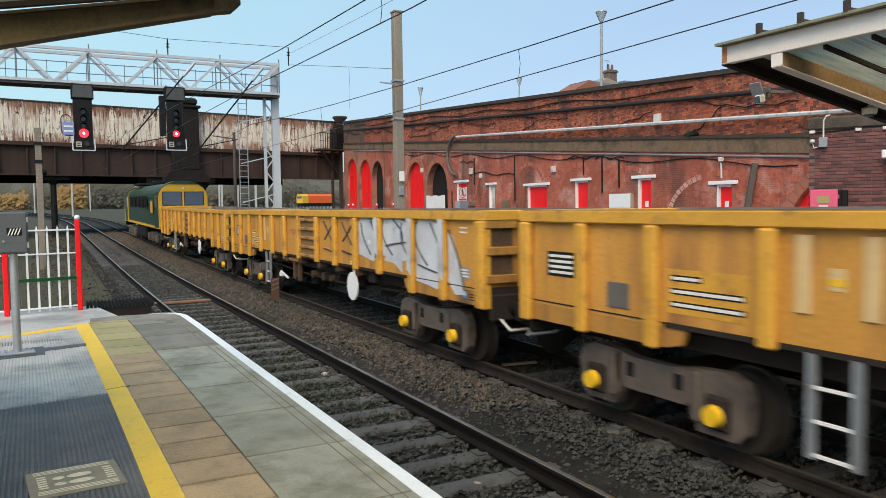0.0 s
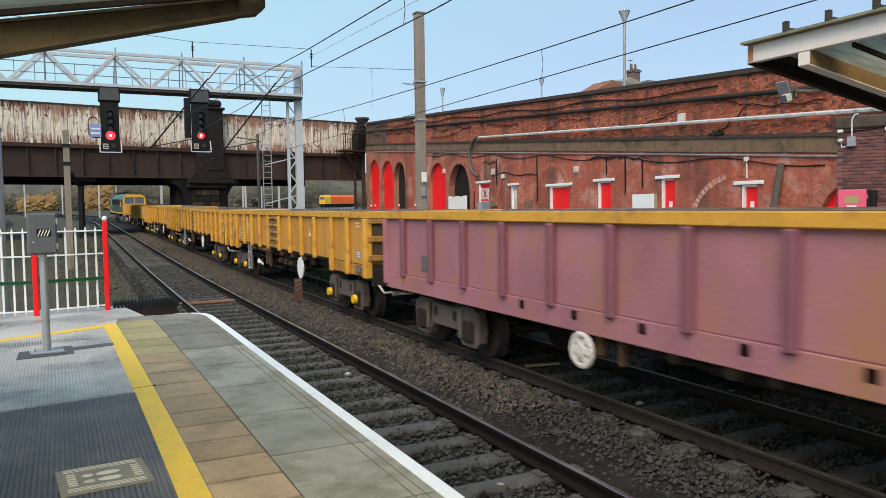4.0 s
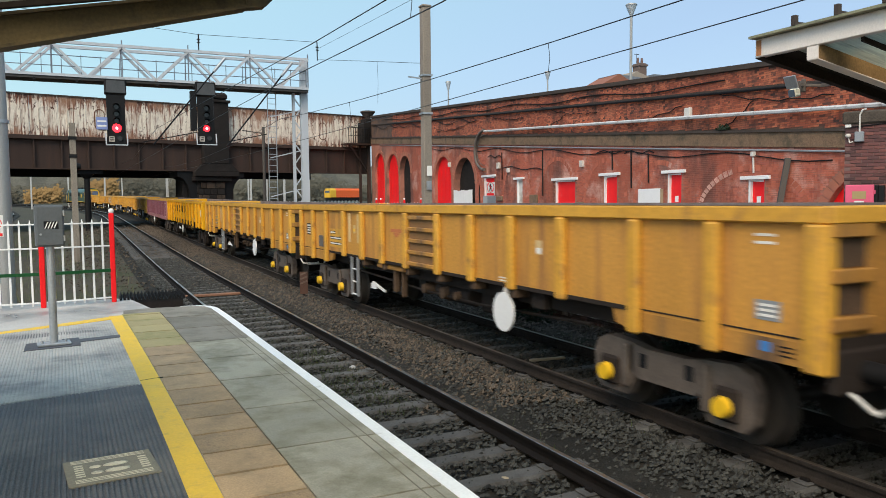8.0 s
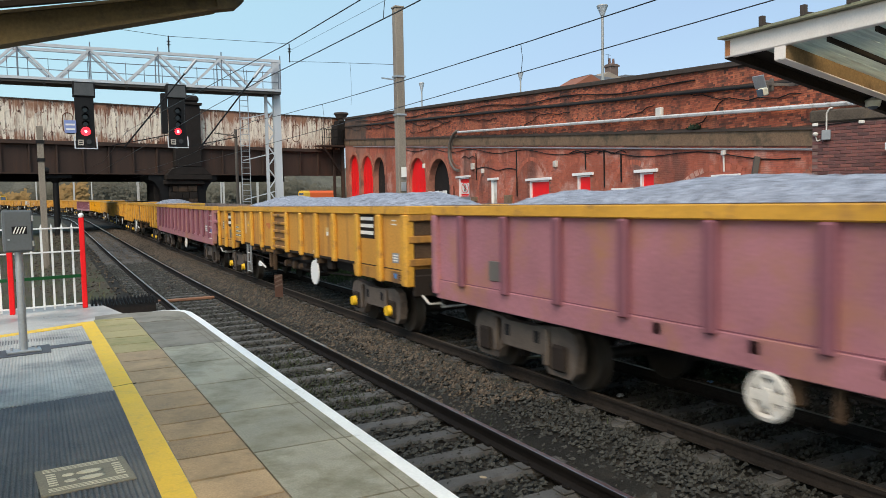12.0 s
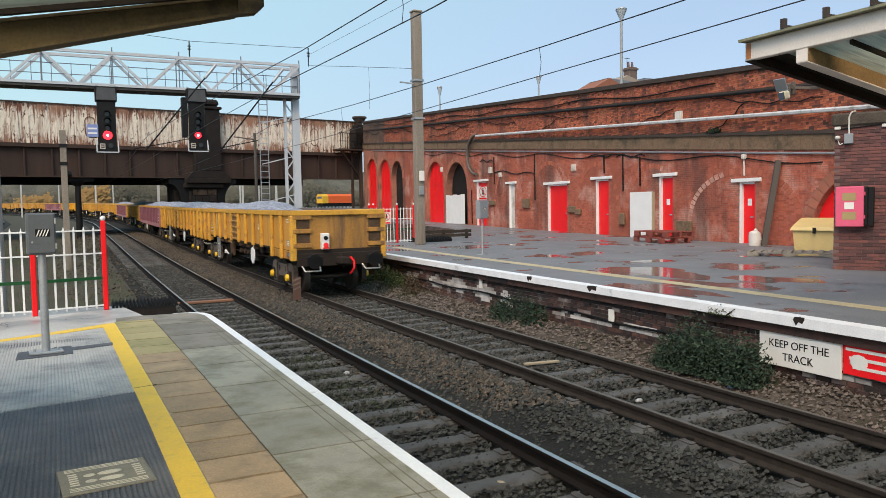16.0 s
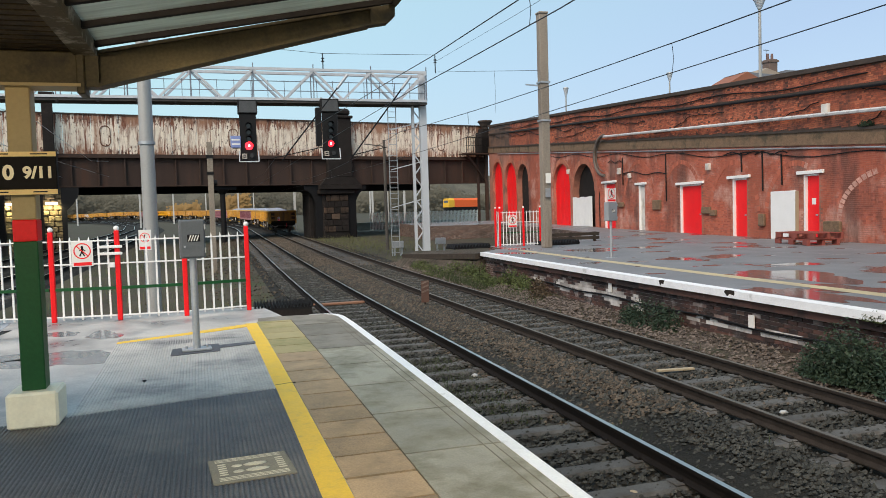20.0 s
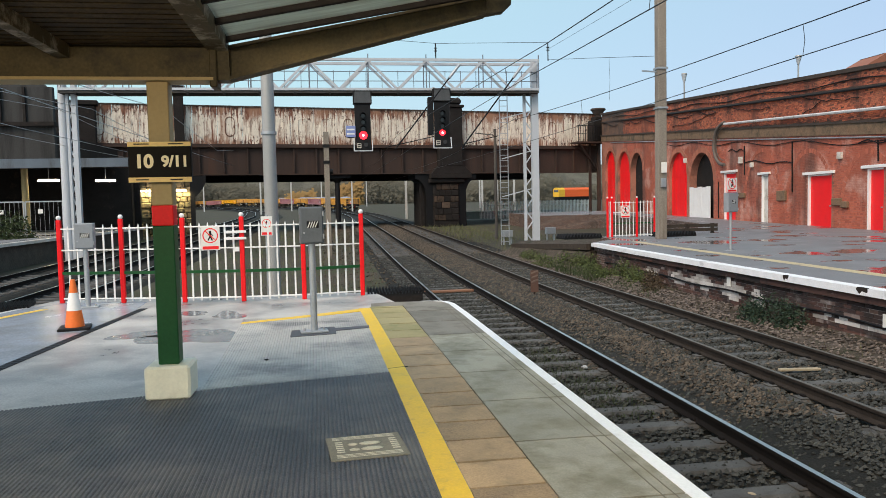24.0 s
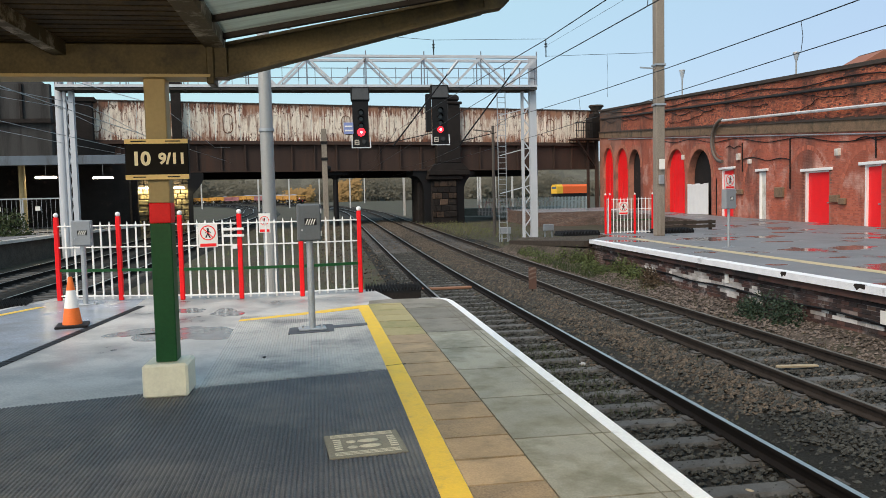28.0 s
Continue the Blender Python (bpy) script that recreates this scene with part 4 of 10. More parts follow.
# ---- help box on a post ----
def build_box_stand(x, y, z, heading, post_h, w, h, label, group, paint):
    b = thing("post_box", label, "equipment box", pose(x, y, z, 0, 0, heading), group)
    part("foot_plate", Shape().box(-0.17, 0.17, -0.1, 0.1, 0, 0.025, 0.006), STEEL, b)
    for sx in (-0.12, 0.12):
        part("bolt", Shape().tube((sx, 0, 0.025), (sx, 0, 0.055), 0.014, n=6), STEEL, b)
    part("pole", Shape().tube((0, 0, 0.025), (0, 0, post_h + 0.05), 0.042, n=14), STEEL, b)
    part("cabinet", Shape().box(-w / 2, w / 2, -0.09, 0.09, post_h, post_h + h, 0.012), paint, b)
    door = part("cabinet_door", Shape().box(-w / 2 + 0.015, w / 2 - 0.015, -0.104, -0.0905, post_h + 0.015, post_h + h - 0.015, 0.005), paint, b)
    lv, za, zb = Shape(), post_h + h * 0.44, post_h + h * 0.60
    for k in range(4):
        xa = -0.055 + 0.030 * k
        lv.prism([(xa, za), (xa + 0.012, za), (xa + 0.042, zb), (xa + 0.030, zb)], -0.1085, -0.1045, "y")
    part("louvre_plate", Shape().box(-0.062, 0.085, -0.1055, -0.104, za - 0.006, zb + 0.006), BLACK, door)
    part("louvre", lv, SIGN_WHITE, door)
    for hz in (post_h + 0.06, post_h + h - 0.12):
        part("hinge", Shape().tube((w / 2 - 0.004, -0.1, hz), (w / 2 - 0.004, -0.1, hz + 0.06), 0.01, n=6), STEEL, b)
    part("lock", Shape().tube((-w / 2 + 0.05, -0.115, post_h + h * 0.3), (-w / 2 + 0.05, -0.103, post_h + h * 0.3), 0.012, n=8), STEEL, b)
    return b


def text_mesh(body, size, name, bold=0.0):
    cu = bpy.data.curves.new(name, "FONT")
    cu.body, cu.size, cu.extrude, cu.offset = body, size, 0.002, bold
    cu.align_x, cu.align_y = "CENTER", "CENTER"
    tmp = bpy.data.objects.new(name, cu)
    scene.collection.objects.link(tmp)
    me = bpy.data.meshes.new_from_object(tmp.evaluated_get(bpy.context.evaluated_depsgraph_get()))
    bpy.data.objects.remove(tmp)
    return me


def lettering(body, size, material, parent, m, label="", bold=0.0):
    me = text_mesh(body, size, "lettering", bold)
    me.materials.clear()
    me.materials.append(material)
    return part("lettering", me, material, parent, label, m)


# ---- canopy over the near platform, on a painted column ----
def build_column():
    c = thing("canopy_column", "canopy column painted buff, red and dark green on a cream plinth", "column", pose(-1.395, 6.66, 0))
    part("plinth", Shape().box(-0.185, 0.185, -0.185, 0.185, 0, 0.285, 0.02), CREAM, c, "cream painted concrete plinth")
    part("lower_shaft", Shape().box(-0.086, 0.086, -0.086, 0.086, 0.285, 1.46, 0.008), GREEN, c, "dark green lower shaft")
    part("red_band", Shape().box(-0.087, 0.087, -0.087, 0.087, 1.46, 1.63, 0.008), RED_POST, c, "red painted band")
    part("upper_shaft", Shape().box(-0.086, 0.086, -0.086, 0.086, 1.63, 2.66, 0.008), BUFF, c, "buff upper shaft")
    s = thing("platform_number_sign", "black hanging platform number sign with pale gold borders", "sign", pose(-1.383, 6.52, 1.822, 0, 0, 0))
    part("panel", Shape().box(-0.25, 0.25, -0.02, 0.05, 0.0, 0.33, 0.006), BLACK_GLOSS, s)
    part("top_border", Shape().box(-0.25, 0.25, -0.026, -0.021, 0.293, 0.33), GOLD_TRIM, s)
    part("bottom_border", Shape().box(-0.25, 0.25, -0.026, -0.021, 0.0, 0.04), GOLD_TRIM, s)
    lettering("10", 0.150, GOLD, s, pose(-0.125, -0.024, 0.166, 90, 0, 0), "", 0.006)
    lettering("9/11", 0.122, GOLD, s, pose(0.122, -0.024, 0.166, 90, 0, 0), "", 0.005)
    for x in (-0.14, 0.13):
        part("print_bar", Shape().box(x - 0.06, x + 0.06, -0.028, -0.0262, 0.308, 0.317), BLACK, s)
        part("print_bar", Shape().box(x - 0.05, x + 0.05, -0.028, -0.0262, 0.016, 0.025), BLACK, s)


def build_canopy():
    # the roof stops short out of view, to let light onto the platform
    y0, y1 = 1.6, 6.62
    c = thing("platform_canopy", "dull olive steel platform canopy with a glazed upswept edge", "canopy", kind="structure")
    part("end_beam", Shape().box(-6.0, -0.93, y1 - 0.09, y1 + 0.09, 2.66, 2.93, 0.01), CANOPY, c)
    # the flange's lit edge is put into its buff colour
    part("end_flange", Shape().box(-6.0, -0.93, y1 - 0.13, y1 + 0.13, 2.655, 2.68), BUFF, c)
    arm = [(-0.93, 2.66), (-0.85, 2.66), (1.45, 3.255), (1.60, 3.31), (1.60, 3.40), (1.2, 3.36), (-0.85, 2.93), (-0.93, 2.93)]
    for y in (y1, y1 - 4.6):
        a = Shape()
        a.prism([(-0.93, 2.66), (-0.80, 2.66), (-0.80, 2.95), (-0.93, 2.93)], y - 0.09, y + 0.09, "y")
        a.prism([(-0.80, 2.68), (1.40, 3.25), (1.40, 3.39), (-0.80, 2.94)], y - 0.045, y + 0.045, "y")
        a.prism([(-0.80, 2.665), (1.40, 3.24), (1.40, 3.262), (-0.80, 2.69)], y - 0.09, y + 0.09, "y")
        a.prism([(-0.80, 2.925), (1.40, 3.378), (1.40, 3.40), (-0.80, 2.95)], y - 0.085, y + 0.085, "y")
        a.prism([(1.40, 3.245), (1.56, 3.275), (1.62, 3.33), (1.62, 3.43), (1.40, 3.40)], y - 0.07, y + 0.07, "y")
        part("arm", a, CANOPY, c)
        part("bracket_plate", Shape().box(-0.96, -0.90, y - 0.12, y + 0.12, 2.6, 2.98, 0.008), CANOPY, c)
        if y < y1:
            part("cross_beam", Shape().box(-6.0, -0.93, y - 0.08, y + 0.08, 2.70, 2.93), CANOPY, c)
    # soffit of dark boards left of the gutter
    y = y0
    bd = Shape()
    while y < y1 - 0.1:
        bd.box(-6.0, -0.95, y, y + 0.10, 2.94, 2.975)
        bd.box(-6.0, -0.95, y + 0.10, y + 0.14, 2.955, 2.975)
        y += 0.14
    part("soffit_boards", bd, CANOPY_BOARD, c, "brown boarded soffit")
    part("roof_sheet", Shape().box(-6.1, -0.85, y0, y1 + 0.1, 2.98, 3.03), CANOPY, c)
    for x in (-2.1, -3.4):
        part("purlin", Shape().box(x - 0.05, x + 0.05, y0, y1 - 0.1, 2.83, 2.94), CANOPY_PEEL, c)
    part("gutter_beam", Shape().box(-0.97, -0.81, y0, y1, 2.90, 3.05), CANOPY_PEEL, c)
    # glazed strips on the upswept edge, with bars running out to the edge
    y = y1 - 0.16
    while y > y0:
        yb = max(y - 0.6, y0)
        g = Shape().prism([(-0.80, 3.00), (1.56, 3.455), (1.56, 3.463), (-0.80, 3.008)], yb + 0.02, y - 0.02, "y")
        o = part("glass_strip", g, GLASS, c, "dirty translucent roof panel")
        o.visible_shadow = False
        part("glazing_bar", Shape().prism([(-0.82, 2.955), (1.58, 3.415), (1.58, 3.475), (-0.82, 3.015)], y - 0.028, y + 0.028, "y"), SOOT, c)
        y = yb
    # lamp out of view, added to give plinth, column and floor warm light
    t = thing("tube_lamp", "unseen warm tube lamp added under the platform canopy", "lamp", pose(-1.9, 2.2, 2.80))
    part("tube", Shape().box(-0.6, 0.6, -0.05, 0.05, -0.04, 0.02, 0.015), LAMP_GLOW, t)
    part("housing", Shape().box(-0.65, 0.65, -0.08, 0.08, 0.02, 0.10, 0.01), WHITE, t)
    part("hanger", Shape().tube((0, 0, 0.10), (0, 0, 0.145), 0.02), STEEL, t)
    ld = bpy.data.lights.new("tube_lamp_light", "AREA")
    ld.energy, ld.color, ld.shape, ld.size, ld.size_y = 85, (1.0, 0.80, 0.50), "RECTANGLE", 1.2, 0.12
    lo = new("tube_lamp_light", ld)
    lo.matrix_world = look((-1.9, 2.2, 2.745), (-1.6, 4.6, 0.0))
    part("edge_channel", Shape().box(1.56, 1.64, y0, y1 + 0.12, 3.42, 3.52), CANOPY, c)


def build_cone():
    c = thing("traffic_cone", "orange and white traffic cone on a black base", "traffic cone", pose(-3.48, 10.75, 0.0, 0, 0, 12))
    part("base", Shape().box(-0.2, 0.2, -0.2, 0.2, 0, 0.04, 0.01), BLACK, c)
    part("lower_cone", Shape().tube((0, 0, 0.04), (0, 0, 0.26), 0.125, 0.092, 18), CONE, c)
    part("white_sleeve", Shape().tube((0, 0, 0.26), (0, 0, 0.5), 0.094, 0.056, 18), WHITE, c, "white reflective sleeve")
    part("tip", Shape().tube((0, 0, 0.5), (0, 0, 0.68), 0.056, 0.027, 18), CONE, c)


build_ground()
build_tracks()
build_platform()
build_fence([(0.52, 13.35), (-0.49, 13.13), (-1.51, 13.15), (-2.51, 13.32), (-3.58, 13.6), (-4.67, 13.87)], 1.45, "white picket fence with red posts and white ball finials", "fences")
prohibition_sign(-2.03, 13.16, 0.89, 0.31, 0.40, 8)
build_box_stand(-0.25, 9.55, 0.0112, 6, 1.12, 0.29, 0.46, "dark grey louvred equipment box on a galvanised pole", "equipment boxes", BOX_DARK)
solid("floor_patch", Shape().prism([(-0.54, 9.27), (0.02, 9.37), (0.02, 9.60), (0.45, 9.72), (0.45, 9.90), (0.01, 9.80), (0.0, 9.92), (-0.18, 9.90), (-0.18, 9.84), (-0.54, 9.75)], 0.0, 0.0115, "z"), RUBBER, "dark floor patch with a strip under the box stand", "floor patch")
build_box_stand(-4.02, 13.12, 0, 8, 0.98, 0.30, 0.42, "grey louvred equipment box on a pole beside the fence", "equipment boxes", GREY_BOX)
build_column()
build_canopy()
build_cone()


# ---- the far platform ----
def far_edge(y):
    return 8.76 + 0.033 * (y - 6)


WALL_O, WALL_A = Vector((22.3, 19.5, 0)), radians(5.1)
WALL_M = Matrix.Translation(WALL_O) @ Matrix.Rotation(math.pi / 2 - WALL_A, 4, "Z") @ Matrix.Diagonal((1, -1, 1, 1))
# in the wall's own space x runs away along the wall, y back into it, z up


def build_far_platform():
    p = thing("far_platform", "wet tarmac platform with a white edge opposite", "platform", kind="structure")
    ys = [-12, -4, 2, 6, 10, 14, 18, 22, 26.5]
    top, face, edge, yl = Shape(), Shape(), Shape(), Shape()
    n = len(ys)
    x1 = [(22.3 + (y - 19.5) * math.tan(WALL_A)) + 0.1 for y in ys]
    top.add([(far_edge(y) + 0.25, y, rise(y)) for y in ys] + [(x, y, rise(y)) for x, y in zip(x1, ys)], [(k, n + k, n + k + 1, k + 1) for k in range(n - 1)])
    # the tapering end beyond the mast, back to the wall
    tail = [(26.5, 9.40), (28.4, 11.0), (30.2, 11.15), (31.6, 13.4), (33.5, 17.2), (40, 20.6), (50, 22.2), (60, 22.9), (60.01, 17.0), (71, 17.0)]
    for (ya, xa), (yb, xb) in zip(tail, tail[1:]):
        wa, wb = 22.4 + (ya - 19.5) * math.tan(WALL_A), 22.4 + (yb - 19.5) * math.tan(WALL_A)
        top.add([(xa, ya, rise(ya)), (wa, ya, rise(ya)), (wb, yb, rise(yb)), (xb, yb, rise(yb))], [(0, 1, 2, 3)])
        face.add([(xa, ya, rise(ya)), (xb, yb, rise(yb)), (xb, yb, rise(yb) - 1.2), (xa, ya, rise(ya) - 1.2)], [(0, 1, 2, 3)])
    part("platform_surface", top, TARMAC, p)
    for a, b in zip(ys, ys[1:]):
        xa, xb = far_edge(a), far_edge(b)
        face.add([(xa + 0.2, a, rise(a) - 0.14), (xb + 0.2, b, rise(b) - 0.14), (xb + 0.2, b, rise(b) - 1.3), (xa + 0.2, a, rise(a) - 1.3)], [(0, 1, 2, 3)])
        vs = []
        for x, y in ((xa, a), (xb, b)):
            vs += [(x, y, rise(y) - 0.13), (x, y, rise(y) + 0.004), (x + 0.26, y, rise(y) + 0.004), (x + 0.26, y, rise(y) - 0.13)]
        edge.add(vs, [(0, 1, 5, 4), (1, 2, 6, 5), (0, 4, 7, 3), (0, 3, 2, 1), (4, 5, 6, 7)])
        yl.add([(xa + 1.50, a, rise(a) + 0.004), (xb + 1.50, b, rise(b) + 0.004), (xb + 1.86, b, rise(b) + 0.004), (xa + 1.86, a, rise(a) + 0.004)], [(0, 1, 2, 3)])
    part("brick_face", face, BRICK_EDGE, p, "sooty brick platform face with white efflorescence")
    part("white_edge", edge, FAR_EDGE, p, "white painted coping edge")
    part("yellow_line", yl, FADED_YELLOW, p, "faded yellow safety line")
    for y, r in ((11.58, 0.17), (13.9, 0.10), (6.9, 0.09)):
        x = far_edge(y)
        chip = Shape().prism([(y - r, -0.012), (y - 0.6 * r, -0.075), (y + 0.1 * r, -0.055), (y + 0.5 * r, -0.105), (y + r, -0.03), (y + 0.8 * r, 0.0065), (y - 0.9 * r, 0.0065)], x - 0.004, x + 0.02, "x")
        chip.prism([(x - 0.003, y - 0.9 * r), (x + 0.05, y - 0.5 * r), (x + 0.035, y + 0.1 * r), (x + 0.085, y + 0.4 * r), (x - 0.003, y + 0.8 * r)], 0.0, 0.0075, "z")
        part("broken_edge", chip, GRIME, p, "dark chip broken out of the coping")


FAR_EDGE = mat("chipped_white_coping", (0.80, 0.81, 0.83), 0.5, vary=0.12, scale=4, fine=50, stain=(0.05, 0.045, 0.04), stain_at=0.665, stain_scale=1.1)
DAMP = mat("damp_concrete", (0.20, 0.20, 0.21), 0.2, vary=0.3, scale=3, fine=40, bump=0.03)
FADED_YELLOW = mat("faded_yellow_line", (0.50, 0.41, 0.24), 0.5, vary=0.2, stain=(0.27, 0.24, 0.18), stain_at=0.6)
HATCH_IRON = mat("dark_iron_cover", (0.04, 0.04, 0.042), 0.7, vary=0.3)
PUDDLE = mat("shallow_puddle_water", (0.085, 0.085, 0.09), 0.05, vary=0.05, scale=1, bump=0.0)


# ---- the retaining wall with its bricked arches ----
def top_line(u):
    return 6.45 + 0.071 * u


def band_line(u):
    return 3.42 + 0.0755 * u


OPENINGS = [  # start, end, foot, head, arched, filling
    (-0.06, 0.72, -0.05, 2.26, False, "door"), (4.55, 5.45, 0.0, 2.66, False, "door"), (9.28, 10.40, 0.0, 2.72, False, "door"),
    (13.12, 15.2, 0.05, 2.62, False, "door"), (19.25, 20.0, 0.1, 2.82, False, "slit"), (23.27, 24.88, 0.2, 3.12, False, "door"),
    (26.5, 30.4, 0.25, 4.65, True, "dark"), (31.0, 34.5, 0.3, 4.96, True, "red"), (40.7, 43.9, 0.4, 5.6, True, "dark"), (44.2, 47.8, 0.4, 5.95, True, "red"), (48.7, 52.0, 0.45, 6.3, True, "red"),
    (-7.6, -2.55, -0.1, 2.6, True, "red")]


def build_wall():
    w = thing("wall_east", "long weathered red brick retaining wall with arches and red doors", "wall", WALL_M, kind="structure")
    lo = Shape()
    T = 0.5
    spans = sorted(OPENINGS)
    u = -16.0

    def block(u0, u1, za, zb, zc, zd):
        """za, zb: foot at u0 and u1; zc, zd: top at u0 and u1."""
        lo.add([(u0, 0, za), (u1, 0, zb), (u1, 0, zd), (u0, 0, zc), (u0, T, za), (u1, T, zb), (u1, T, zd), (u0, T, zc)],
               [(0, 1, 2, 3), (4, 7, 6, 5), (0, 4, 5, 1), (3, 2, 6, 7), (0, 3, 7, 4), (1, 5, 6, 2)])

    for a, b, foot, head, arched, fill in spans:
        block(u, a, -1.2, -1.2, band_line(u), band_line(a))
        block(a, b, -1.2, -1.2, foot, foot)
        if arched:
            r = (b - a) / 2
            n = 14
            for k in range(n):
                t0, t1 = math.pi * (1 - k / n), math.pi * (1 - (k + 1) / n)
                ua, ub = (a + b) / 2 + r * math.cos(t0), (a + b) / 2 + r * math.cos(t1)
                hr = min(r, head - foot - 0.5)
                block(ua, ub, head - hr + hr * math.sin(t0), head - hr + hr * math.sin(t1), max(band_line(ua), head + 0.2), max(band_line(ub), head + 0.2))
        else:
            block(a, b, head, head, band_line(a), band_line(b))
        u = b
    block(u, 53.3, -1.2, -1.2, band_line(u), band_line(53.3))
    part("lower_brickwork", lo, BRICK_WALL, w)
    segs = [-16 + 1.386 * k for k in range(51)]
    band, upper, cop, ledge = Shape(), Shape(), Shape(), Shape()

    def sloped(sh, ua, ub, f0, f1, y0, y1):
        sh.add([(ua, y0, f0(ua)), (ub, y0, f0(ub)), (ub, y0, f1(ub)), (ua, y0, f1(ua)), (ua, y1, f0(ua)), (ub, y1, f0(ub)), (ub, y1, f1(ub)), (ua, y1, f1(ua))],
               [(0, 1, 2, 3), (4, 7, 6, 5), (0, 4, 5, 1), (3, 2, 6, 7), (0, 3, 7, 4), (1, 5, 6, 2)])

    up0 = lambda q: band_line(q) + 0.52
    for ua, ub in zip(segs, segs[1:]):
        sloped(band, ua, ub - 0.01, lambda q: band_line(q), up0, -0.07, T)
    sloped(ledge, -16, 53.3, lambda q: up0(q), lambda q: up0(q) + 0.09, -0.13, T)
    sloped(upper, -16, 53.3, lambda q: up0(q) + 0.09, lambda q: top_line(q) - 0.18, 0.02, T)
    part("stone_band", band, BAND, w, "stained sandstone band")
    part("ledge", ledge, COPING, w)
    part("parapet_brickwork", upper, BRICK_UPPER, w, "orange patched parapet brickwork")
    for ua, ub in zip(segs, segs[1:]):
        c = Shape()
        sloped(c, ua + 0.005, ub - 0.005, lambda q: top_line(q) - 0.18, lambda q: top_line(q), -0.12, T + 0.1)
        part("coping_stone", c, COPING, w)
    corb = Shape()
    sloped(corb, -16, 53.3, lambda q: top_line(q) - 0.95, lambda q: top_line(q) - 0.85, -0.06, 0.05)
    part("string_course", corb, COPING, w)
    # arch rings of brick on edge
    for a, b, foot, head, arched, fill in spans:
        if not arched:
            continue
        r = (b - a) / 2
        hr = min(r, head - foot - 0.5)
        n = 24
        for k in range(n):
            t0, t1 = math.pi * k / n + 0.01, math.pi * (k + 1) / n - 0.01
            vs = []
            for yy in (-0.025, 0.1):
                for t in (t0, t1):
                    for g in (0.0, 0.34):
                        vs.append(((a + b) / 2 + (r + g) * math.cos(t), yy, head - hr + (hr + g) * math.sin(t)))
            part("voussoir", Shape().add(vs, [(0, 1, 3, 2), (4, 6, 7, 5), (0, 4, 5, 1), (2, 3, 7, 6), (1, 5, 7, 3), (0, 2, 6, 4)]), ARCH_BRICK, w)
    # blind relieving arches, their crowns just under the stone band
    for a, b in ((-2.2, 3.55), (3.95, 8.0), (8.3, 12.4), (12.8, 17.4), (17.8, 22.2)):
        r, foot = (b - a) / 2, 0.9
        hr = band_line(a) - 0.45 - foot
        n = 30
        for k in range(n):
            t0, t1 = math.pi * k / n + 0.012, math.pi * (k + 1) / n - 0.012
            vs = []
            for yy in (-0.024, 0.05):
                for t in (t0, t1):
                    for g in (-0.22, 0.0):
                        vs.append(((a + b) / 2 + (r + g) * math.cos(t), yy, foot + (hr + g) * math.sin(t)))
            if any(o[0] - 0.4 < vs[0][0] < o[1] + 0.4 and vs[0][2] < o[3] + 0.2 for o in OPENINGS):
                continue
            pale = (a > 3 and a < 5 and k > 17) or (a < 0 and k < 12)
            part("voussoir", Shape().add(vs, [(0, 1, 3, 2), (4, 6, 7, 5), (0, 4, 5, 1), (2, 3, 7, 6), (1, 5, 7, 3), (0, 2, 6, 4)]), PALE_ARCH if pale else BLIND_ARCH, w)
    # fillings
    for a, b, foot, head, arched, fill in spans:
        d = thing("door_1" if fill == "door" else "arch_filling", {"door": "closed red door in a white timber frame", "slit": "narrow white door frame bricked up beside", "red": "arched opening boarded in bright red", "dark": "brick arch backed by a dark sheet for the shade inside"}[fill],
                  "door" if fill in ("door", "slit") else "arch panel", WALL_M, kind="structure")
        sh = Shape()
        y0, y1 = (0.10, 0.16) if fill in ("door", "slit") else (0.22, 0.30)
        # a dark sheet at the back stands for the shade inside open arches
        if fill == "dark":
            y0, y1 = 0.46, 0.5
        if arched:
            r = (b - a) / 2
            hr = min(r, head - foot - 0.5)
            pts = [(a, foot), (b, foot)] + [((a + b) / 2 + r * math.cos(math.pi * k / 16), head - hr + hr * math.sin(math.pi * k / 16)) for k in range(17)]
            sh.prism([(p, q) for p, q in pts], y0, y1, "y")
            part("boarding", sh, RED if fill == "red" else SOOT, d)
            if fill == "red":
                bd = Shape()
                for k in range(1, 4):
                    uu = a + (b - a) * k / 4
                    bd.box(uu - 0.03, uu + 0.03, y0 - 0.02, y0, foot, head - 0.5)
                bd.box(a + 0.02, b - 0.02, y0 - 0.025, y0, head - hr - 0.05, head - hr + 0.05)
                part("batten", bd, RED, d)
        else:
            part("frame_far_post", Shape().box(b - 0.10, b, 0.0, 0.16, foot, head), WHITE, d)
            part("frame_near_post", Shape().box(a, a + 0.06, 0.02, 0.16, foot, head), WHITE if fill == "slit" else RED, d)
            part("frame_head", Shape().box(a + 0.06, b - 0.10, 0.02, 0.16, head - 0.07, head), WHITE, d)
            part("door_leaf", Shape().box(a + 0.07, b - 0.11, 0.105, 0.15, foot + 0.02, head - 0.08), RED if fill == "door" else WHITE_OLD, d)
            part("lintel", Shape().box(a - 0.3, b + 0.35, -0.10, 0.04, head + 0.005, head + 0.14, 0.01), WHITE, d, "white painted lintel")
            if fill == "door":
                part("door_handle", Shape().box(a + 0.18, a + 0.30, 0.06, 0.105, foot + 1.0, foot + 1.06, 0.01), STEEL, d)
                if a in (4.55, -0.06):
                    part("notice", Shape().box(a + (b - a) * 0.35, a + (b - a) * 0.6, 0.097, 0.104, foot + 1.45, foot + 1.7), WHITE, d)
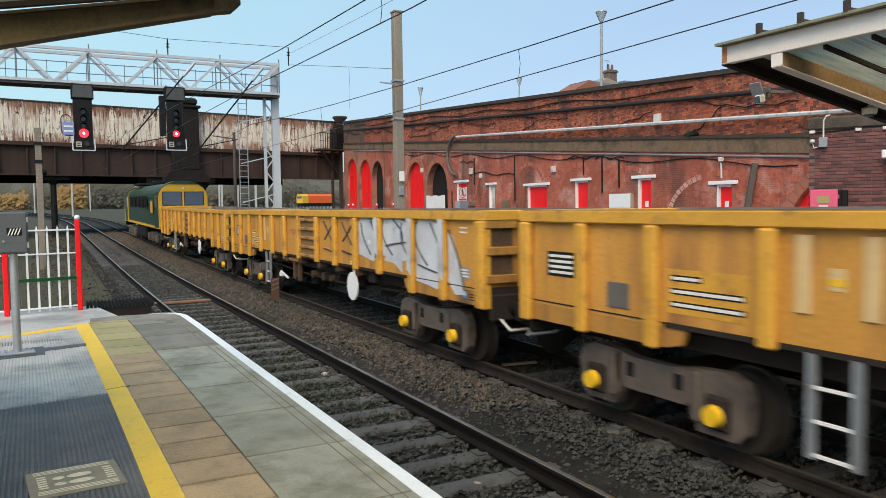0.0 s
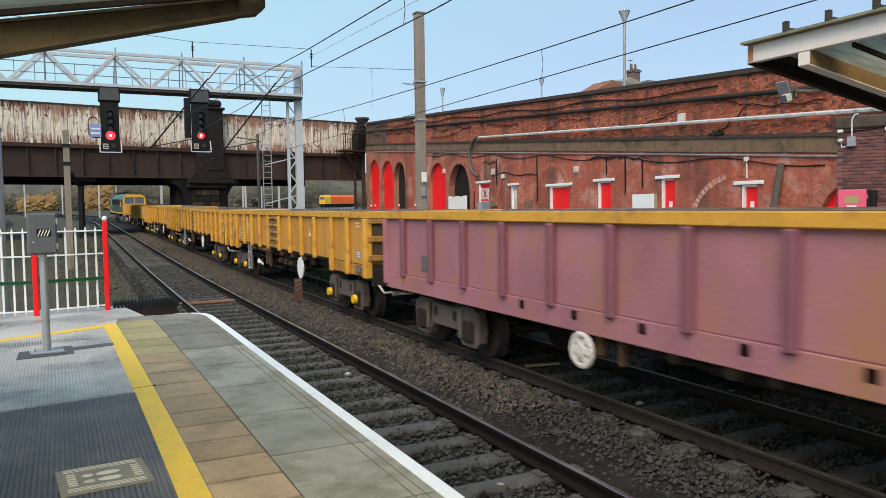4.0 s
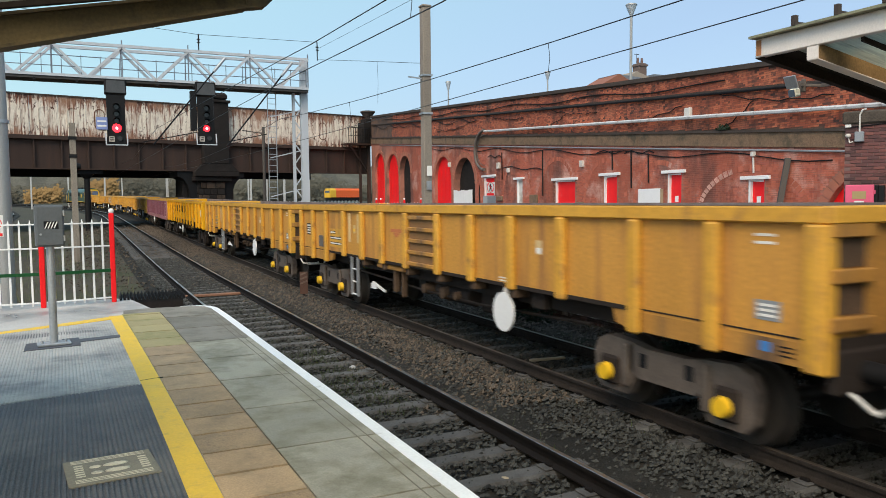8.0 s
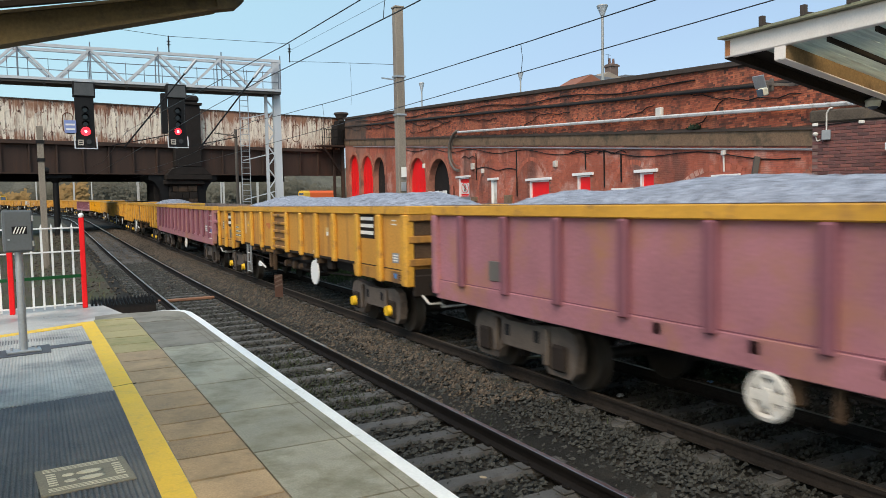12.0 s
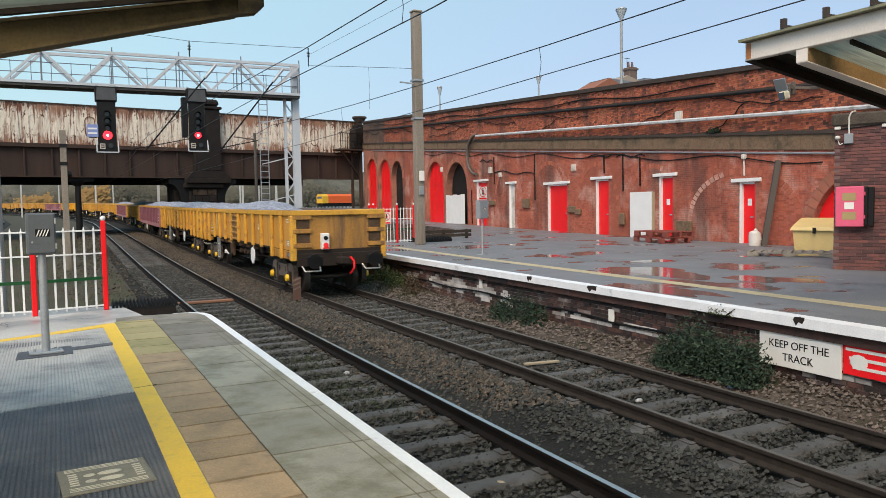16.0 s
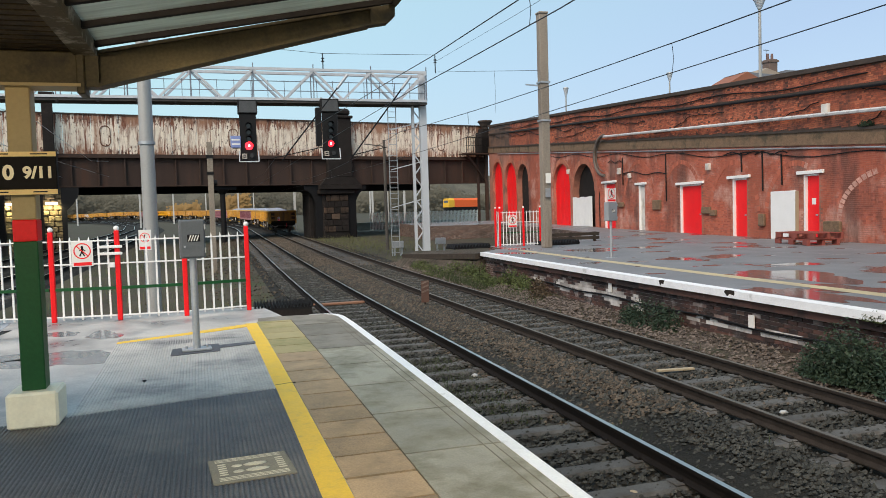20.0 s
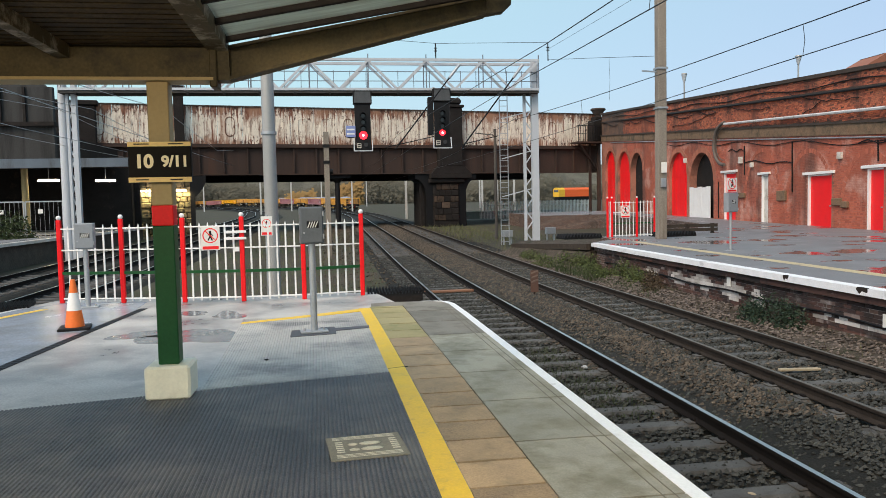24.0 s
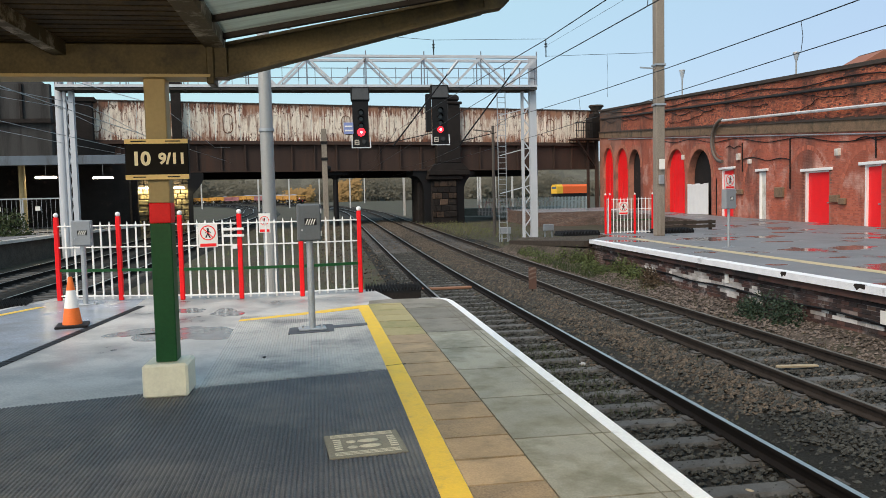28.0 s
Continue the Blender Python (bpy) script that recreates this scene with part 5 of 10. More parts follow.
    # cables and pipes along the wall
    for name, fa, fb, f, r, material, out, label in (
            ("conduit", -8.0, 24.4, lambda q: 4.63 + 0.0615 * q, 0.075, CONDUIT_GREY, -0.2, "pale grey conduit sagging along the wall"),
            ("cable", -10.0, 46.0, lambda q: top_line(q) - 0.98, 0.05, BLACK, -0.12, "thick black cable along the parapet"),
            ("cable", -14.0, 50.0, lambda q: band_line(q) - 0.12, 0.035, STEEL, -0.06, "thin grey cable under the stone band"),
            ("cable", -3.0, 36.0, lambda q: band_line(q) - 0.35 + 0.12 * math.sin(q * 0.9), 0.022, BLACK, -0.04, "loose black cable on the brickwork"),
            ("cable", 2.0, 49.0, lambda q: top_line(q) - 0.6 + 0.10 * math.sin(q * 0.7), 0.03, BLACK, -0.05, "black cable along the parapet")):
        n = 40
        pts = [(fa + (fb - fa) * k / n, out + 0.02 * math.sin(k * 1.7), f(fa + (fb - fa) * k / n)) for k in range(n + 1)]
        solid(name, Shape().line(pts, r), material, label, "cable", WALL_M, "cables on the wall")
    hoop = []
    for k in range(15):
        a = math.pi * (0.5 + k / 14)
        hoop.append((24.4 - 1.55 * math.cos(a), -0.22, 4.92 + 1.30 * math.sin(a)))
    solid("cable_hoop", Shape().line(hoop, 0.105, 8).line([(24.4 + (p - 24.4) * 0.78, q, 4.92 + (r - 4.92) * 0.78) for p, q, r in hoop], 0.03, 6), RUSTY, "curved steel cable hoop at the conduit end", "cable hoop", WALL_M)


RUSTY = mat("dull_rusty_steel", (0.13, 0.11, 0.095), 0.7, 0.2, vary=0.3)
PALE_ARCH = mat("limewashed_arch_brick", (0.52, 0.30, 0.24), 0.9, vary=0.4, random_amount=0.8, bump=0.4, stain=(0.36, 0.12, 0.08), stain_at=0.55, stain_scale=4)
BLIND_ARCH = mat("blind_arch_brick", (0.40, 0.115, 0.068), 0.9, vary=0.4, random_amount=0.8, bump=0.4)
ARCH_BRICK = mat("arch_ring_brick", (0.36, 0.13, 0.08), 0.85, vary=0.3, random_amount=0.8, bump=0.3)


def brick_boxes(rows, out, deep):
    """Front and sides of many bricks; rows: (u0, u1, z0, z1)."""
    a = np.array(rows)
    n = len(a)
    rng = np.random.default_rng(n)
    o = out + 0.006 * rng.random(n)
    v = np.empty((n, 8, 3))
    for k, (uu, zz) in enumerate(((0, 2), (1, 2), (1, 3), (0, 3))):
        v[:, k] = np.stack([a[:, uu], -o, a[:, zz]], 1)
        v[:, 4 + k] = np.stack([a[:, uu], np.full(n, deep), a[:, zz]], 1)
    f = np.array([(0, 1, 2, 3), (0, 4, 5, 1), (1, 5, 6, 2), (2, 6, 7, 3), (3, 7, 4, 0)])
    return v.reshape(-1, 3), (f[None] + 8 * np.arange(n)[:, None, None]).reshape(-1, 4)


def build_wall_bricks():
    def blocked(u, z):
        for a, b, foot, head, arched, fill in OPENINGS:
            g = 0.36 if arched else 0.02
            if a - g < u < b + g and foot - 0.1 < z < head + g:
                if not arched:
                    return True
                r = (b - a) / 2
                hr = min(r, head - foot - 0.5)
                if z < head - hr and a - 0.02 < u < b + 0.02:
                    return True
                if z >= head - hr and ((u - (a + b) / 2) / (r + g)) ** 2 + ((z - head + hr) / (hr + g)) ** 2 < 1:
                    return True
        return False

    lower, upper = [], []
    rnd = random.Random(2)
    k, z = 0, -0.2
    while z < 11:
        u = -16 + (0.1125 if k % 2 else 0)
        while u < 46:
            w = 0.215 if (k % 3) else 0.1025
            mid = u + w / 2
            if z + 0.065 < band_line(u) and z + 0.065 < band_line(u + w):
                if not blocked(mid, z + 0.03) and not blocked(u + 0.02, z + 0.03) and not blocked(u + w - 0.02, z + 0.03):
                    lower.append((u, u + w, z, z + 0.065))
            elif z > band_line(u + w) + 0.62 and z + 0.065 < top_line(u) - 0.19:
                upper.append((u, u + w, z, z + 0.065))
            u += w + 0.01
        z += 0.075
        k += 1
    for name, rows, material, deep, out, label in (("wall_bricks", lower, PIECE_LOWER, 0.02, 0.008, "weathered red bricks of the retaining wall"), ("parapet_bricks", upper, PIECE_UPPER, 0.04, -0.010, "orange and sooty bricks of the parapet")):
        v, f = brick_boxes(rows, out, deep)
        me = bpy.data.meshes.new(name)
        me.from_pydata(v.tolist(), [], f.tolist())
        me.materials.append(material)
        ob = new(name, me)
        ob.matrix_basis = WALL_M
        tagged(ob, label, "bricks", kind="stuff")


def build_face_bricks():
    """Bricks of the far platform's face, singly where the camera sees them best."""
    pl = next(o for o in scene.objects if o.name == "far_platform")
    me = Shape().box(-0.016, 0.02, -0.107, 0.107, 0.0, 0.066, 0.005).mesh("brick")
    me.materials.append(PIECE_FACE)
    rnd = random.Random(9)
    far, pale = [], []
    lime_me = me.copy()
    lime_me.materials[0] = PIECE_LIME
    # crusts of lime where water runs out of the joints: (along the face, height, half length, half height)
    crusts = ((19.4, -0.62, 0.5, 0.20), (17.9, -0.60, 0.75, 0.17), (16.5, -0.64, 0.55, 0.20), (15.2, -0.68, 0.35, 0.17), (12.2, -0.74, 1.0, 0.07), (10.4, -0.72, 0.9, 0.09), (8.6, -0.70, 0.6, 0.10), (6.4, -0.70, 0.8, 0.10), (21.2, -0.58, 0.4, 0.12))
    for r in range(11):
        z = -0.98 + 0.0765 * r
        for k in range(92):
            y = 4.6 + 0.228 * k + (0.114 if r % 2 else 0)
            x = far_edge(y) + 0.2 + rnd.uniform(-0.006, 0.006)
            if rnd.random() < 0.03:
                continue
            lime = any(((y - c) / l) ** 2 + ((z - h) / d) ** 2 < rnd.uniform(0.5, 1.4) for c, h, l, d in crusts)
            if lime and k >= 27:
                pale.append((x, y, z + rise(y)))
            elif k < 27:
                part("brick", lime_me if lime else me, PIECE_FACE, pl, "", pose(x, y, z + rise(y), 0, 0, -1.9))
            else:
                far.append((x, y, z + rise(y)))
    sh = Shape()
    for x, y, z in far:
        sh.box(x - 0.014, x + 0.02, y - 0.107, y + 0.107, z, z + 0.066)
    tagged(part("face_bricks", sh, PIECE_FACE, pl), kind="stuff")
    sh = Shape()
    for x, y, z in pale:
        sh.box(x - 0.018, x + 0.02, y - 0.110, y + 0.110, z, z + 0.070)
    tagged(part("limed_bricks", sh, PIECE_LIME, pl, "bricks crusted white with lime"), kind="stuff")


def build_platform_foot():
    """Earth bank, corbel course and pipe along the foot of the far platform's face."""
    ys = [3, 6, 9, 12, 15, 18, 21, 24, 26.4]
    pl = next(o for o in scene.objects if o.name == "far_platform")
    bank, corbel, pipe = Shape(), Shape(), []
    rnd = random.Random(14)
    hs = [0.18 + rnd.uniform(-0.05, 0.08) for y in ys]
    for (a, ha), (b, hb) in zip(zip(ys, hs), zip(ys[1:], hs[1:])):
        xa, xb = far_edge(a) + 0.2, far_edge(b) + 0.2
        bank.add([(7.95, a, -1.17 + rise(a)), (xa + 0.1, a, -1.12 + ha + rise(a)), (xb + 0.1, b, -1.12 + hb + rise(b)), (7.95, b, -1.17 + rise(b)), (8.4, a, -1.10 + ha * 0.5 + rise(a)), (8.4, b, -1.10 + hb * 0.5 + rise(b))], [(0, 4, 5, 3), (4, 1, 2, 5)])
        corbel.add([(x, y, z + rise(y)) for x, y in ((xa - 0.12, a), (xb - 0.12, b)) for z in (-0.27, -0.14)] + [(x, y, z + rise(y)) for x, y in ((xa + 0.02, a), (xb + 0.02, b)) for z in (-0.27, -0.14)], [(0, 1, 3, 2), (0, 2, 6, 4), (1, 5, 7, 3)])
    for k in range(40):
        y = 4 + 0.55 * k
        pipe.append((far_edge(y) + 0.15, y, -0.62 + rise(y) + 0.025 * math.sin(k * 0.9)))
    solid("earth_bank", bank, BANK, "low bank of earth and litter at the platform foot", "ground", kind="structure")
    part("corbel_course", corbel, PIECE_FACE, pl, "sooty projecting brick course")
    solid("cable", Shape().line(pipe, 0.022), BLACK, "black cable along the far platform face", "cable", group="cables on the wall")


BANK = mat("dark_litter_bank", (0.075, 0.062, 0.05), 0.95, spec=0.15, vary=0.8, scale=3, fine=35, bump=1.0, stain=(0.035, 0.035, 0.022), stain_at=0.55, stain_scale=2)


def puddle(x, y, rx, ry, z, material, label, seed):
    """A thin sheet of water with an uneven rim."""
    rnd = random.Random(seed)
    ph = [rnd.uniform(0, 6.28) for _ in range(4)]
    rim = []
    for k in range(40):
        a = 2 * math.pi * k / 40
        g = 1 + 0.22 * math.sin(2 * a + ph[0]) + 0.16 * math.sin(3 * a + ph[1]) + 0.09 * math.sin(5 * a + ph[2]) + 0.05 * math.sin(9 * a + ph[3])
        rim.append((x + rx * g * math.cos(a), y + ry * g * math.sin(a)))
    tagged(solid("puddle", Shape().prism(rim, z, z + 0.002, "z"), material, label, "puddle", group="puddles"), label, "puddle", "puddles")


build_far_platform()
for k, (x, y, rx, ry) in enumerate(((9.62, 10.4, 0.34, 1.5), (13.5, 17.3, 1.0, 2.0), (12.0, 13.2, 0.8, 1.5), (16.6, 18.4, 0.7, 1.2), (12.6, 10.6, 0.6, 0.9))):
    puddle(x, y, rx, ry, 0.0015, PUDDLE, "shallow puddle on the far platform tarmac", 60 + k)
for k, (x, y, rx, ry) in enumerate(((-1.75, 9.7, 0.52, 0.62), (-1.55, 11.5, 0.22, 0.42), (-2.45, 10.0, 0.30, 0.34), (-2.2, 11.9, 0.30, 0.25))):
    puddle(x, y, rx, ry, 0.0006, DAMP, "damp patch on the worn platform concrete", 80 + k)
puddle(-0.33, 10.36, 0.46, 0.14, 0.0028, RUBBER, "dark damp lying in the grooves of the ribbed surface", 91)
solid("litter", Shape().ball((0, 0, 0.008), 0.024, 0.02, 0.008, 8, 4), BLACK, "small dark scrap on the worn platform concrete", "litter", pose(-0.71, 7.93, 0.006), "litter")
solid("drain_cover", Shape().box(-0.55, 0.55, -0.55, 0.55, 0.0, 0.008, 0.003), HATCH_IRON, "dark iron cover set in the far platform", "drain cover", pose(17.3, 21.6, 0.001, 0, 0, -8))
build_platform_foot()
build_wall()
build_wall_bricks()
build_face_bricks()


# ---- overhead line masts, gantry, signals ----
def build_masts():
    m = thing("line_mast", "weathered grey overhead line mast on the far platform", "mast", pose(12.66, 27.6, rise(27.6)), "overhead line masts")
    part("shaft", Shape().box(-0.17, 0.17, -0.17, 0.17, 0, 9.2, 0.02), MAST, m)
    part("cap", Shape().box(-0.2, 0.2, -0.2, 0.2, 9.2, 9.28, 0.02), MAST, m)
    for z in (6.5, 5.0):
        part("clamp", Shape().box(-0.21, 0.21, -0.21, 0.21, z, z + 0.07), STEEL, m)
    part("junction_box", Shape().box(-0.1, 0.1, -0.26, -0.17, 2.0, 2.35, 0.01), STEEL, m)
    part("notice", Shape().box(-0.11, 0.11, -0.30, -0.262, 2.55, 2.95, 0.01), SIGN_WHITE, m)
    part("bracket", Shape().beam((0, 0, 6.4), (-0.75, 0, 6.45), 0.05), STEEL, m)
    m = thing("line_mast", "grey tubular overhead line mast behind the fence", "mast", pose(-1.55, 20.4, -1.1), "overhead line masts")
    part("shaft", Shape().tube((0, 0, 0), (0, 0, 9.0), 0.19, 0.15, 16), MAST_GREY, m)
    part("collar", Shape().tube((0, 0, 4.6), (0, 0, 4.68), 0.20, 0.20, 16), STEEL, m)
    m = thing("line_mast", "weathered concrete post beside the curving track", "mast", pose(-0.12, 38.0, -1.1), "overhead line masts")
    part("shaft", Shape().box(-0.13, 0.13, -0.13, 0.13, 0, 6.35, 0.01), MAST, m)
    part("insulator", Shape().tube((0.13, 0, 4.4), (0.3, 0, 4.4), 0.16, 0.12, 10), BLACK, m)
    for z in (5.6, 4.8):
        part("bracket", Shape().box(-0.17, 0.17, -0.17, 0.17, z, z + 0.14), BLACK, m)


GY = 41.0


def build_gantry():
    g = thing("signal_gantry", "pale grey lattice steel signal gantry across the tracks", "gantry", kind="structure")
    x0, x1, zb, zt = -13.3, 11.48, 7.62, 9.35
    for y in (GY - 0.6, GY + 0.6):
        part("top_chord", Shape().box(x0, x1, y - 0.07, y + 0.07, zt - 0.14, zt), STEEL_WHITE, g)
        part("bottom_chord", Shape().box(x0, x1, y - 0.07, y + 0.07, zb + 0.04, zb + 0.17), STEEL_WHITE, g)
        n = 16
        for k in range(n):
            xa, xb = x0 + (x1 - x0) * k / n, x0 + (x1 - x0) * (k + 1) / n
            a, b = ((xa, y, zb + 0.1), (xb, y, zt - 0.1)) if k % 2 else ((xa, y, zt - 0.1), (xb, y, zb + 0.1))
            part("diagonal", Shape().beam(a, b, 0.11), STEEL_WHITE, g)
        for k in range(0, n + 1, 2):
            xa = x0 + (x1 - x0) * k / n
            part("upright", Shape().beam((xa, y, zb + 0.1), (xa, y, zt + 0.22), 0.05), WALK_STEEL, g)
    rail = Shape()
    for z in (zb + 0.6, zb + 1.1):
        rail.beam((x0, GY - 0.2, z), (x1, GY - 0.2, z), 0.035)
    for k in range(30):
        x = x0 + (x1 - x0) * k / 29
        rail.beam((x, GY - 0.2, zb + 0.1), (x, GY - 0.2, zb + 1.15), 0.03)
    part("walkway_rail", rail, WALK_STEEL, g)
    # dark plate set below the chord stands for the walkway's shadow
    part("walkway", Shape().box(x0, x1, GY - 0.62, GY + 0.62, zb - 0.09, zb + 0.03), DARK_PLATE, g)
    for k in range(14):
        x = x0 + 0.8 + 1.8 * k
        part("clamp", Shape().box(x, x + 0.12, GY - 0.78, GY - 0.55, zb - 0.2, zb - 0.092), BLACK, g)
    for k in range(9):
        x = x0 + (x1 - x0) * k / 8
        part("cross_member", Shape().beam((x, GY - 0.6, zt - 0.07), (x, GY + 0.6, zt - 0.07), 0.09), STEEL_WHITE, g)
    # legs: a solid column with a lattice beside it
    for x, z0 in ((x1 - 0.15, -0.9), (-12.72, -0.9)):
        w = 0.24 if x > 0 else 0.10
        leg = part("leg", Shape().box(x - 0.14, x + w, GY - 0.15, GY + 0.15, z0, zt), STEEL_WHITE, g)
        lat = Shape()
        xi = x - (0.55 if x > 0 else 0.36)
        lat.box(xi - 0.05, xi + 0.08, GY - 0.1, GY + 0.1, z0, zb)
        z, k = z0 + 0.2, 0
        while z < zb - 0.6:
            a, b = (xi, x - 0.1) if k % 2 else (x - 0.1, xi)
            lat.beam((a, GY, z), (b, GY, z + 0.62), 0.06)
            z += 0.62
            k += 1
        part("lattice", lat, STEEL_WHITE, leg)
    lad = Shape()
    for x in (x1 - 2.1, x1 - 1.65):
        lad.beam((x, GY, -0.8), (x, GY, zb), 0.04)
    z = -0.6
    while z < zb:
        lad.beam((x1 - 2.1, GY, z), (x1 - 1.65, GY, z), 0.03)
        z += 0.3
    part("ladder", lad, STEEL, g)
    for z in (1.9, 4.0, 6.2):
        part("arm_bracket", Shape().beam((x1 - 2.0, GY, z), (x1, GY, z + 0.5), 0.05), STEEL_WHITE, g)


def build_signals():
    for x, z, other in ((1.83, 5.27, False), (6.05, 5.38, False)):
        s = thing("colour_light_signal", "black four-aspect colour light signal showing red under the gantry", "railway signal", pose(x, GY - 0.95, z), "signals")
        part("backboard", Shape().box(-0.44, 0.40, 0.06, 0.10, -0.78, 1.62, 0.02), BLACK, s)
        for k in range(4):
            zz = 0.0 + 0.34 * k
            h = Shape()
            for q in range(10):
                a, b = math.pi * q / 10, math.pi * (q + 1) / 10
                h.add([(0.15 * math.cos(a), 0.06, zz + 0.15 * math.sin(a)), (0.15 * math.cos(b), 0.06, zz + 0.15 * math.sin(b)), (0.15 * math.cos(b), -0.22, zz + 0.15 * math.sin(b)), (0.15 * math.cos(a), -0.22, zz + 0.15 * math.sin(a))], [(0, 1, 2, 3)])
            hood = part("hood", h, BLACK, s)
            # the lit lens is drawn larger, its bloom put into the shape
            part("lens", Shape().tube((0, 0.05, zz), (0, 0.02, zz), (0.21 if x < 3 else 0.16) if k == 0 else 0.11, n=16), RED_GLOW if k == 0 else LENS_DARK, hood, "glowing red lens enlarged for its bloom" if k == 0 else "")
        part("lamp_core", Shape().ball((0, 0.018, 0), 0.055, 0.012, 0.065, 12, 6), CORE_GLOW, s, "white-hot lamp core")
        part("sub_lens", Shape().tube((0.12, 0.055, -0.5), (0.12, 0.0, -0.5), 0.13, 0.12, 14), LENS_DARK, s)
        part("route_box", Shape().box(-0.5, 0.48, 0.0, 0.5, 1.64, 2.35, 0.03), BLACK, s)
        part("route_hood", Shape().prism([(-0.45, 1.70), (0.45, 1.70), (0.40, 2.28), (-0.40, 2.28)], -0.02, 0.0, "y"), ROUTE_FACE, s)
        part("cage_frame", Shape().beam((-0.5, -0.1, -0.82), (0.46, -0.1, -0.82), 0.05).beam((-0.5, -0.1, -0.82), (-0.5, 0.1, -0.25), 0.05).beam((0.46, -0.1, -0.82), (0.46, 0.1, -0.25), 0.05), STEEL_WHITE, s)
        part("plate", Shape().box(-0.36, -0.12, 0.02, 0.055, -0.66, -0.40), WHITE_OLD, s)
        part("plate_bar", Shape().box(-0.32, -0.16, 0.014, 0.018, -0.60, -0.55), BLACK, s)
        part("plate_bar", Shape().box(-0.32, -0.16, 0.014, 0.018, -0.50, -0.45), BLACK, s)
        part("side_box", Shape().box(-0.80 if x < 3 else -0.74, -0.45, 0.1, 0.5, -0.1, 1.9 if x > 3 else 0.1, 0.02), BLACK, s)
        for hx in (-0.4, 0.4):
            part("hanger", Shape().beam((hx, 0.3, 2.3), (hx, 0.3, 2.45), 0.1), STEEL, s)
    p = solid("signal_plate", Shape().box(-0.25, 0.25, -0.02, 0.02, 0.12, 0.72, 0.01), BLUE_PLATE, "pale blue plate beside the signal", "sign", pose(1.17, GY - 0.98, 5.05))
    part("bar", Shape().box(-0.2, 0.2, -0.03, -0.021, 0.26, 0.34).box(-0.2, 0.2, -0.03, -0.021, 0.48, 0.56), SIGN_WHITE, p)
    # a third signal further left, partly hidden
    s = thing("colour_light_signal", "black colour light signal showing red seen past the column", "railway signal", pose(-8.6, GY - 0.95, 5.2), "signals")
    part("backboard", Shape().box(-0.3, 0.55, 0.05, 0.3, -0.3, 2.4, 0.02), BLACK, s)
    part("lens", Shape().tube((-0.1, 0.05, 0.0), (-0.1, 0.0, 0.0), 0.13, n=14), RED_GLOW, s)


ROUTE_FACE = mat("dull_grey_route_panel", (0.07, 0.075, 0.08), 0.6, spec=0.3, vary=0.3)
CORE_GLOW = glow("hot_lamp_core", (1.0, 0.45, 0.40), 6.0)
BLUE_PLATE = mat("pale_blue_plate", (0.20, 0.26, 0.52), 0.5, vary=0.1)


